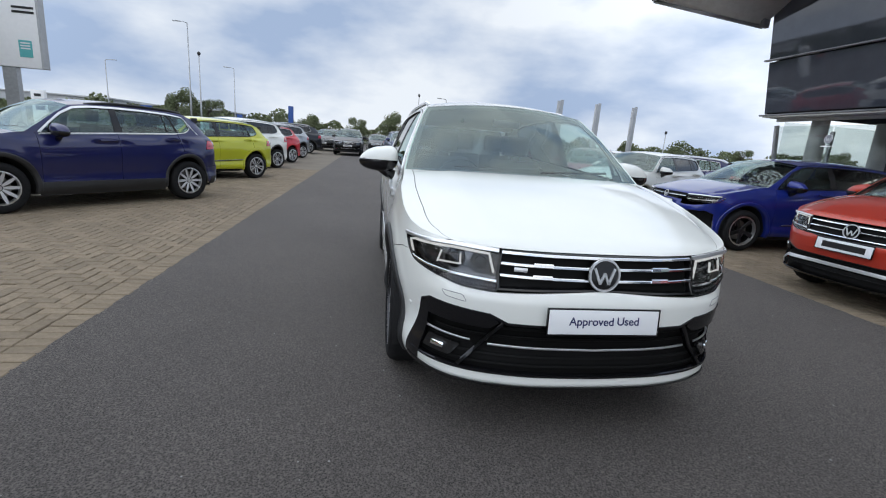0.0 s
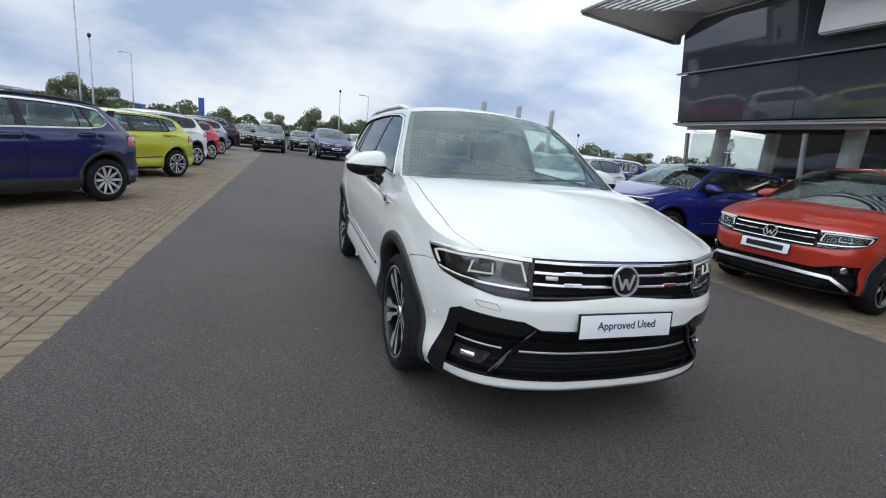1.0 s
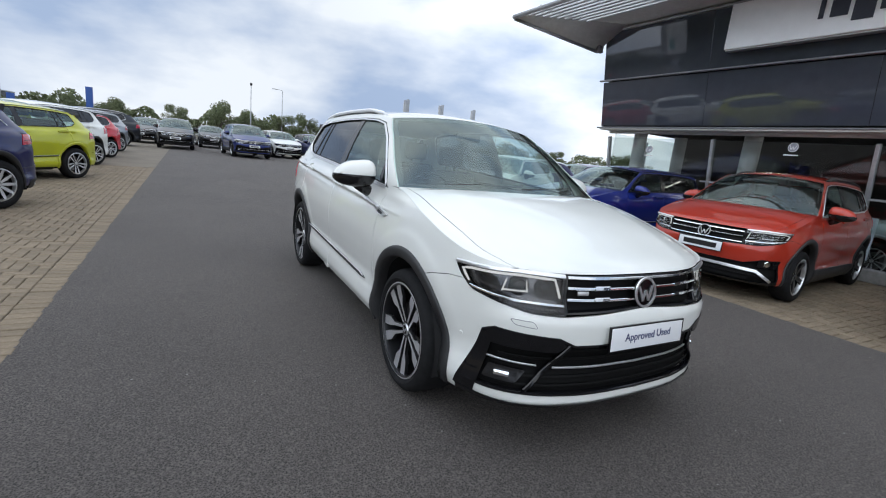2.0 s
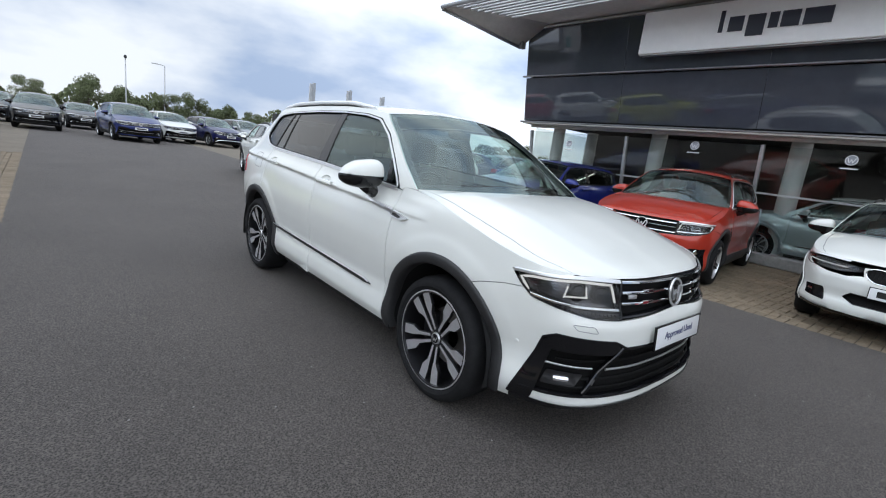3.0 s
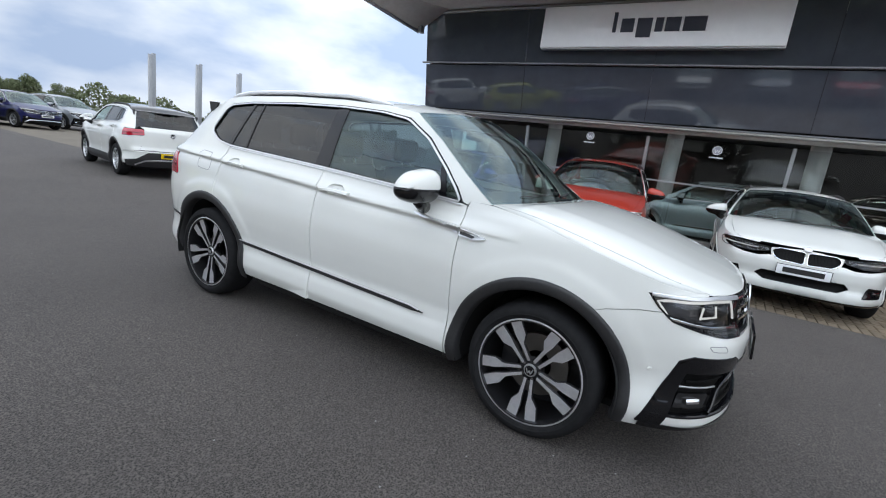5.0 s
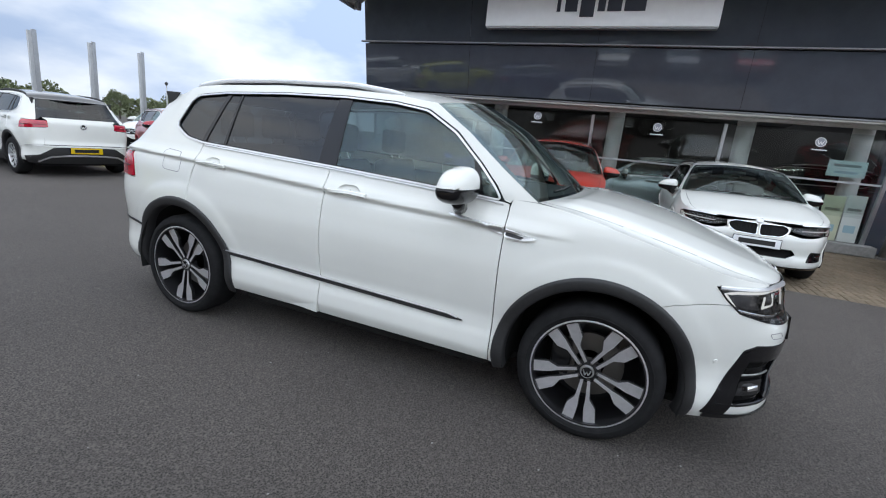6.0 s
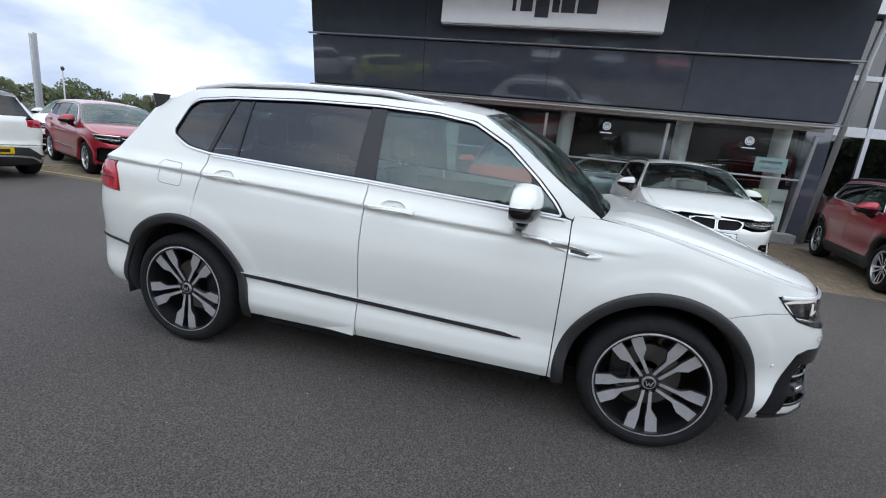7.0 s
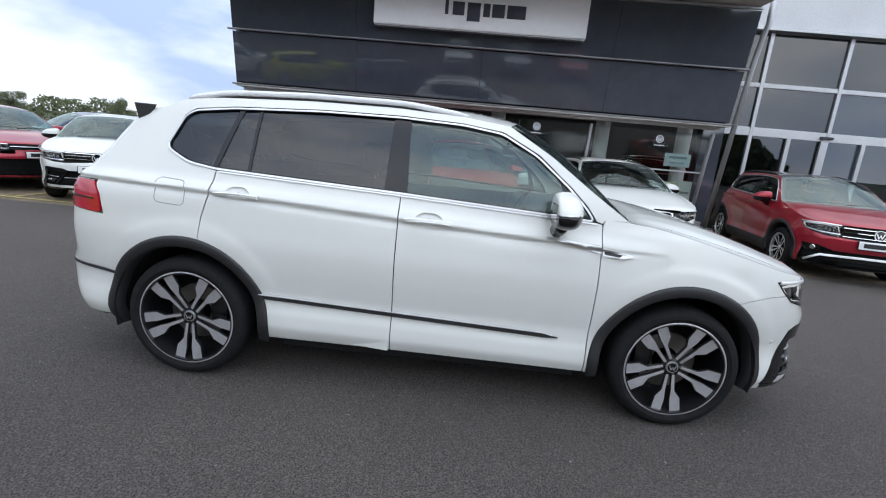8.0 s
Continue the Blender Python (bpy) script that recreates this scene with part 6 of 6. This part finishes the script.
parked("blue_crossover", "mid blue crossover facing the drive in the far row", NAVY, 5.2, 27.2, 14, TROC, front="cross")
parked("silver_display_car", "pale silver-blue supermini on show behind the glass", TEAL, 9.1, -1.75, 180, SUPERMINI, cladding=False)
parked("black_display_car", "black SUV on show inside the showroom", BLACKP, 11.6, -5.2, 160, SUV45, rails=SATIN)
parked("white_hatchback", "white hatchback in the far bays", WHITE, 7.8, 12.9, -55, HATCH, cladding=False)
parked("dark_hatchback", "dark blue hatchback behind the bays", NAVY, 11.4, 9.6, -95, HATCH, cladding=False)
parked("dark_estate", "dark grey-blue estate car behind the bays", NAVY, 8.34, 9.56, -130, HATCH, cladding=False, privacy=False)
parked("black_hatchback", "black hatchback in the far row", BLACKP, -0.6, 33.5, 4, HATCH, cladding=False)
parked("grey_suv", "grey SUV in the far row", GREYP, 7.6, 29.0, 14, SUV45)
parked("black_crossover", "black crossover in the far row", BLACKP, -4.4, 33.0, -6, TROC)
parked("silver_suv", "silver SUV in the row across the yard", GREYP, -14.2, -2.5, 90, SUV45, rails=SATIN)
parked("white_estate", "white SUV in the row across the yard", WHITE, -14.4, 1.2, 90, SUV45)
parked("red_crossover", "red crossover in the row across the yard", RED, -14.0, -6.0, 90, TCROSS)


# ---- things round the yard ----
# leaf green with the pale haze over the far trees mixed into its colour
LEAF = per_piece(varied(material("hazed_summer_foliage", (0.06, 0.10, 0.03), 0.7), 5, (0.080, 0.102, 0.045), (0.170, 0.195, 0.092)), 0.35)
BARK = varied(material("bark", (0.10, 0.08, 0.06), 0.9), 14, (0.06, 0.05, 0.04), (0.13, 0.105, 0.08), bump=0.4, bump_scale=40)
GALV = varied(material("galvanised_steel", (0.42, 0.43, 0.44), 0.45, 0.5), 10, (0.34, 0.35, 0.36), (0.48, 0.49, 0.50))
BLUEP = varied(material("blue_sign_panel", (0.01, 0.07, 0.30), 0.4), 6, (0.008, 0.055, 0.25), (0.014, 0.085, 0.33))
TEALP = material("teal_print", (0.10, 0.42, 0.42), 0.5)
PALEGREY = varied(material("pale_metal_sheet", (0.45, 0.46, 0.47), 0.5), 4, (0.38, 0.39, 0.40), (0.50, 0.51, 0.52))
DULLGLASS = material("dull_dark_glass", (0.03, 0.04, 0.05), 0.12)


def tree(seed, height, spread, leaves=7500):
    """A tapered trunk with limbs and a crown of many small leaf clumps."""
    rnd = random.Random(seed)
    t = thing("tree", "broad green summer tree beyond the car yard", "tree", None, "trees beyond the yard")
    bm = bmesh.new()
    tube_bm([(0, 0, -0.1), (0.03, 0.02, 0.25 * height), (0.0, 0.05, 0.6 * height)], [0.030 * height, 0.022 * height, 0.010 * height], 10, bm)
    centres = []
    for k in range(16):
        a, up = rnd.random() * math.tau, rnd.uniform(0.25, 0.92)
        rr = spread * (0.25 + 0.75 * math.sin(math.pi * min(1, up * 0.95))) * rnd.uniform(0.45, 0.95)
        c = Vector((math.cos(a) * rr, math.sin(a) * rr, up * height))
        z0 = min(0.55, 0.15 + 0.5 * up) * height
        tube_bm([(0, 0.02, z0), tuple(c * 0.5 + Vector((0, 0, z0 * 0.5 + 0.04 * height))), tuple(c)], [0.010 * height, 0.007 * height, 0.003 * height], 6, bm)
        centres.append((c, spread * rnd.uniform(0.26, 0.46)))
    part("trunk", bm, BARK, t, "", 60)
    v, f = [], []
    for _ in range(leaves):
        c, r = rnd.choice(centres)
        d = Vector((rnd.gauss(0, 1), rnd.gauss(0, 1), rnd.gauss(0, 0.8))).normalized() * r * rnd.uniform(0.35, 1.08) ** 0.6
        p = c + d
        s = spread * rnd.uniform(0.018, 0.042)
        q = Euler((rnd.random() * 6, rnd.random() * 6, rnd.random() * 6)).to_matrix()
        n = len(v)
        for a, b in ((-1, -0.5), (0.2, -0.8), (1, 0.1), (0.1, 0.9), (-0.8, 0.4)):
            v.append(p + q @ Vector((a * s, b * s, 0.25 * s * a * b)))
        f.append(tuple(range(n, n + 5)))
    piece("crown", mesh_of("crown", v, f, LEAF, smooth=False), t, "ragged green crown")
    return t


kinds = [tree(11, 5.0, 2.2), tree(12, 4.4, 2.6), tree(13, 5.4, 1.9)]
spots = [(-23.5, 56, 0, 1.05), (-21.0, 58, 2, 0.95), (-14, 63, 1, 0.80), (-9.5, 64, 1, 0.85), (-3.2, 62, 2, 0.80), (1.6, 61, 0, 0.98), (5.0, 63, 1, 0.95), (8.6, 60, 2, 0.86), (12.0, 62, 0, 0.9), (15.0, 61, 1, 0.85), (19.5, 63, 2, 0.72), (24.0, 60, 1, 0.68), (33.0, 55, 0, 0.66), (39.0, 54, 1, 0.72), (46.0, 50, 2, 0.70), (54.0, 44, 0, 0.75)]
used = set()
for x, y, k, s in spots:
    m = pose(x, y, 0, 0, 0, 47 * x % 360) @ Matrix.Scale(0.9 * s, 4)
    if k in used:
        o = copy_thing(kinds[k], Matrix.Identity(4))
        o.matrix_basis = m
    else:
        used.add(k)
        kinds[k].matrix_basis = m

# the low hedge along the far side
rnd = random.Random(5)
v, f = [], []
for _ in range(34000):
    x = rnd.uniform(-70, 75)
    y = 66 - 0.0016 * (x + 4) ** 2 + rnd.uniform(-1.2, 1.2)
    top = 2.7 + 0.6 * math.sin(x * 0.31) + 0.5 * math.sin(x * 0.83 + 1) + 0.4 * math.sin(x * 1.7)
    p = Vector((x, y, top * rnd.random() ** 0.6))
    s = rnd.uniform(0.08, 0.20)
    q = Euler((rnd.random() * 6, rnd.random() * 6, rnd.random() * 6)).to_matrix()
    n = len(v)
    for a, b in ((-1, -0.5), (0.2, -0.8), (1, 0.1), (0.1, 0.9), (-0.8, 0.4)):
        v.append(p + q @ Vector((a * s, b * s, 0)))
    f.append(tuple(range(n, n + 5)))
tagged(piece("hedge", mesh_of("hedge", v, f, LEAF, smooth=False)), "uneven green hedge along the far side of the yard", "hedge", "", "stuff")


# an unseen belt of trees, added across the yard to darken the reflections
rnd = random.Random(8)
v, f = [], []
for _ in range(46000):
    y = rnd.uniform(-30, 27)
    x = -27 + rnd.uniform(-2.0, 2.0)
    top = 3.6 + 6.4 * min(1.0, max(0.0, (y + 15) / 5)) + 1.2 * math.sin(y * 0.23) + 0.8 * math.sin(y * 0.71 + 1)
    p = Vector((x, y, top * rnd.random() ** 0.7))
    s = rnd.uniform(0.16, 0.34)
    q = Euler((rnd.random() * 6, rnd.random() * 6, rnd.random() * 6)).to_matrix()
    n = len(v)
    for a, b in ((-1, -0.5), (0.2, -0.8), (1, 0.1), (0.1, 0.9), (-0.8, 0.4)):
        v.append(p + q @ Vector((a * s, b * s, 0)))
    f.append(tuple(range(n, n + 5)))
tagged(piece("tree_belt", mesh_of("tree_belt", v, f, LEAF, smooth=False)), "unseen dense belt of tall green trees added to darken reflections", "trees", "", "stuff")


def lamp_post(x, y, h, heads=1, ball=False, turn=0):
    lp = thing("lamp_post", "slim galvanised lamp post" + (" with a round camera head" if ball else ""), "lamp post", pose(x, y, 0, 0, 0, turn), "lamp posts")
    part("post", tube_bm([(0, 0, 0), (0, 0, h * 0.3), (0, 0, h)], [0.09, 0.075, 0.05], 12), GALV, lp, "", 60)
    if ball:
        part("camera_head", lathe_bm([(0.0005, 0.22), (0.12, 0.16), (0.16, 0.02), (0.12, -0.10), (0.05, -0.16)], 16, "z"), PLASTIC, lp, "dark round head", 50, pose(0, 0, h))
    else:
        part("arm", tube_bm([(0, 0, h - 0.02), (0.35 * heads, 0, h + 0.06), (0.75, 0, h + 0.08)], 0.03, 8), GALV, lp, "", 60)
        part("lantern", box_bm((0.62, 0.22, 0.09), (0.95, 0, h + 0.08), 0.03), GALV, lp, "flat lantern", 50)
    return lp


lamp_post(-18.4, 45, 10.2, turn=180)
lamp_post(-17.5, 45, 7.6, ball=True)
lamp_post(-18.5, 60, 8.2, turn=180)
lamp_post(-33.1, 60, 7.8)
lamp_post(4.8, 60, 7.0, ball=True)
lamp_post(8.5, 60, 6.8, turn=180)
lamp_post(31.5, 45, 4.1, ball=True)


def panel_sign(name, label, x, y, w, d, z0, z1, mat, rz=0, post=True):
    s = thing(name, label, "sign", pose(x, y, 0, 0, 0, rz))
    part("panel", box_bm((w, d, z1 - z0), (0, 0, (z0 + z1) / 2), 0.02), mat, s, "", 40)
    if post and z0 > 0.2:
        part("post", box_bm((0.4 * w, 0.6 * d, z0 + 0.05), (0, 0, z0 / 2), 0.01), GALV, s, "", 40)
    return s


panel_sign("totem_sign", "tall plain blue totem sign", -8.35, 40, 0.42, 0.25, -0.02, 3.35, BLUEP)
panel_sign("blue_sign", "blue panel sign on a post", -22.4, 45, 1.0, 0.12, 1.9, 2.55, BLUEP)
panel_sign("blue_sign", "small blue panel sign on a post", -14.0, 45, 0.5, 0.12, 1.3, 2.4, BLUEP)
wp = panel_sign("white_totem", "white totem panel with a dark mark", -28.3, 40, 1.0, 0.3, -0.02, 2.95, SIGNWHITE)
part("mark", box_bm((0.5, 0.02, 0.22), (0, -0.162, 2.55), 0.0), INKBLACK, wp, "plain dark bar")
for x, y in ((12.6, 30), (15.6, 30), (18.6, 30)):
    fl = thing("flag_mast", "tall grey twin-blade flag mast", "mast", pose(x, y, 0, 0, 0, 20), "flag masts")
    part("blade", box_bm((0.22, 0.10, 4.9), (-0.14, 0, 2.45), 0.01), PALEGREY, fl, "", 40)
    part("blade", box_bm((0.30, 0.05, 5.0), (0.16, 0, 2.5), 0.01), GALV, fl, "", 40)
    part("arm", box_bm((0.5, 0.03, 0.03), (0.0, 0, 4.85)), GALV, fl)

pyl = thing("pylon_sign", "tall white pylon sign with teal and dark notice bars", "sign", pose(-17.9, 22, 0))
part("cabinet", box_bm((2.4, 0.4, 5.2), (0, 0, 5.85), 0.05), SIGNWHITE, pyl, "white sign cabinet", 40)
part("cabinet_edge", box_bm((0.10, 0.44, 5.2), (1.2, 0, 5.85), 0.02), PALEGREY, pyl, "", 40)
part("leg", box_bm((0.6, 0.3, 3.3), (-0.3, 0, 1.65), 0.02), GALV, pyl)
part("notice", box_bm((0.55, 0.02, 0.75), (0.55, -0.21, 4.1), 0.0), TEALP, pyl, "teal notice")
for k in range(3):
    part("notice_bar", box_bm((0.40, 0.02, 0.06), (0.55, -0.222, 4.35 - 0.12 * k), 0.0), PLATEWHITE, pyl)
part("notice_bar", box_bm((0.9, 0.02, 0.10), (0.6, -0.21, 5.9), 0.0), INKBLACK, pyl, "plain dark bar")
part("notice_bar", box_bm((0.9, 0.02, 0.10), (0.6, -0.21, 5.7), 0.0), INKBLACK, pyl, "plain dark bar")

tr = thing("traffic_light", "traffic light showing red", "traffic light", pose(-29.8, 40, -0.7))
part("post", tube_bm([(0, 0, 0), (0, 0, 2.4)], 0.06, 10), GALV, tr, "", 60)
for dx in (-0.28, 0.22):
    hd = part("signal_head", box_bm((0.32, 0.2, 0.85), (dx, -0.1, 2.05), 0.03), PLASTIC, tr, "black signal head", 40)
    part("red_lens", lathe_bm([(0.0005, 0.01), (0.10, 0.0)], 16, "z"), emitter("red_signal", (1.0, 0.05, 0.03), 2.0) if dx < 0 else REDLENS, hd, "red lens", 40, pose(dx, -0.21, 2.32, 90, 0, 0))

far = thing("industrial_unit", "long low grey industrial unit with a dark glass band", "building", pose(-78, 82, 0))
part("wall", box_bm((78, 20, 3.7), (0, 0, 1.85), 0.05), PALEGREY, far, "grey metal wall", 40)
part("parapet", box_bm((78.4, 20.4, 0.25), (0, 0, 3.75), 0.05), GALV, far)
for k in range(18):
    part("window", box_bm((3.6, 0.1, 1.5), (-36 + 4.2 * k, -10.03, 1.0), 0.02), DULLGLASS, far, "dark window", 40)
far2 = thing("industrial_unit", "dark low industrial unit beyond the yard", "building", pose(-32, 84, 0))
part("wall", box_bm((14, 14, 3.4), (0, 0, 1.7), 0.05), material_once("dark_cladding", (0.05, 0.055, 0.06), 0.6), far2, "dark metal wall", 40)
part("parapet", box_bm((14.3, 14.3, 0.2), (0, 0, 3.45), 0.04), GALV, far2)
for k in range(3):
    part("window", box_bm((2.6, 0.1, 1.2), (-4.5 + 4.5 * k, -7.04, 1.2), 0.02), DULLGLASS, far2, "dark window", 40)


# ---- block paving, laid last: herringbone inside a border of blocks laid across ----
def block_mesh(lx, ly, rnd):
    g, b, hh = 0.0035, 0.006, 0.0
    x, y = lx / 2 - g, ly / 2 - g
    lo = [(-x, -y, -0.05), (x, -y, -0.05), (x, y, -0.05), (-x, y, -0.05)]
    up = [(-x, -y, hh - b), (x, -y, hh - b), (x, y, hh - b), (-x, y, hh - b)]
    tp = [(-x + b, -y + b, hh), (x - b, -y + b, hh), (x - b, y - b, hh), (-x + b, y - b, hh)]
    f = [(8, 9, 10, 11)] + [(i, (i + 1) % 4, 4 + (i + 1) % 4, 4 + i) for i in range(4)] + [(4 + i, 4 + (i + 1) % 4, 8 + (i + 1) % 4, 8 + i) for i in range(4)]
    return lo + up + tp, f


def paving(name, label, x_edge, away, depth, y0, y1, near):
    """away: +1 or -1, the side of the edge on which it lies; near(x, y): which blocks are objects of their own."""
    rnd = random.Random(7)
    xa, xb = sorted((x_edge, x_edge + away * depth))
    bed = piece(name, mesh_of(name, [(xa, y0, -0.012), (xb, y0, -0.012), (xb, 60, -0.012), (xa, 60, -0.012)], [(0, 1, 2, 3)], SAND, smooth=False))
    tagged(bed, label, "pavement", "", "structure")
    blocks = []
    y = y0
    while y < y1:
        blocks.append((x_edge + away * 0.10, y + 0.05, 0.2, 0.1))
        y += 0.1
    start = x_edge + away * 0.2
    nx, ny = int((depth - 0.2) / 0.1), int((y1 - y0) / 0.1)
    for i in range(nx):
        for j in range(ny):
            k = (i - j) % 4
            if k == 0 and i + 1 < nx:
                blocks.append((start + away * (i + 1) * 0.1, y0 + (j + 0.5) * 0.1, 0.2, 0.1))
            elif k == 3 and j + 1 < ny:
                blocks.append((start + away * (i + 0.5) * 0.1, y0 + (j + 1) * 0.1, 0.1, 0.2))
            elif k == 1 and i == 0 or k == 0 and i + 1 == nx:
                blocks.append((start + away * (i + 0.5) * 0.1, y0 + (j + 0.5) * 0.1, 0.1, 0.1))
    shared = {}
    v, f, count = [], [], 0
    for x, y, lx, ly in blocks:
        bv, bf = block_mesh(lx, ly, rnd)
        dz, tl, tt = rnd.gauss(0, 0.0018), rnd.gauss(0, 0.010), rnd.gauss(0, 0.010)
        if count < 300 and near(x, y):
            count += 1
            if (lx, ly) not in shared:
                shared[(lx, ly)] = mesh_of("brick", bv, bf, BRICK, smooth=False)
            piece("brick", shared[(lx, ly)], bed, "", pose(x, y, dz, math.degrees(tl) * 0.6, math.degrees(tt) * 0.6, rnd.gauss(0, 0.6)))
        else:
            n = len(v)
            v += [(x + a, y + b, c + dz + tl * b + tt * a) for a, b, c in bv]
            f += [tuple(n + i for i in q) for q in bf]
    rest = piece("bricks", mesh_of("bricks", v, f, BRICK, smooth=False), bed)
    rest["kind"] = "stuff"
    far_v = [(xa, y1, -0.004), (xb, y1, -0.004), (xb, 60, -0.004), (xa, 60, -0.004)]
    fr = piece("bricks", mesh_of("bricks", far_v, [(0, 1, 2, 3)], BRICKFAR, smooth=False), bed)
    fr["kind"] = "stuff"
    return bed


BRICKFAR = varied(material("far_block_paver", (0.2, 0.18, 0.14), 0.9), 14, (0.12, 0.102, 0.078), (0.20, 0.17, 0.13))
paving("pavement", "buff concrete block paving in herringbone with a border course", ROAD_L, -1, 7.6, -6.0, 13.0, lambda x, y: x > -3.45 and -2.2 < y < 5.5)
paving("pavement", "buff concrete block paving before the showroom", ROAD_R, 1, 4.25, -10.0, 10.0, lambda x, y: x < 4.05 and -6.5 < y < 1.2)
PAINTY = varied(material("worn_yellow_line", (0.5, 0.42, 0.12), 0.8), 20, (0.30, 0.26, 0.12), (0.55, 0.47, 0.16))
for y in (4.6, 7.3, 10.0):
    tagged(piece("trim", mesh_of("trim", [(ROAD_R + 0.25, y, 0.006), (ROAD_R + 4.0, y, 0.006), (ROAD_R + 4.0, y + 0.08, 0.006), (ROAD_R + 0.25, y + 0.08, 0.006)], [(0, 1, 2, 3)], PAINTY, smooth=False)), "worn yellow bay line on the paving", "line", "", "structure")
tagged(piece("trim", mesh_of("trim", [(ROAD_R + 0.2, 4.6, 0.007), (ROAD_R + 0.28, 4.6, 0.007), (ROAD_R + 0.28, 12, 0.007), (ROAD_R + 0.2, 12, 0.007)], [(0, 1, 2, 3)], PAINTY, smooth=False)), "worn yellow bay edge line", "line", "", "structure")
# a few pale stones lying on the asphalt
rnd = random.Random(3)
v, f = [], []
for _ in range(300):
    x, y, s = rnd.uniform(-2.8, 3.5), rnd.uniform(-5, 9), rnd.uniform(0.002, 0.006)
    n = len(v)
    v += [(x - s, y - s * 0.7, 0.0), (x + s, y - s, 0.0), (x + 0.8 * s, y + s, 0.0), (x - s, y + 0.6 * s, 0.0), (x, y, 0.8 * s)]
    f += [(n, n + 1, n + 4), (n + 1, n + 2, n + 4), (n + 2, n + 3, n + 4), (n + 3, n, n + 4)]
tagged(piece("gravel", mesh_of("gravel", v, f, material_once("pale_grit", (0.30, 0.29, 0.28), 0.9), smooth=False)), "small pale stones scattered on the asphalt", "gravel", "", "stuff")
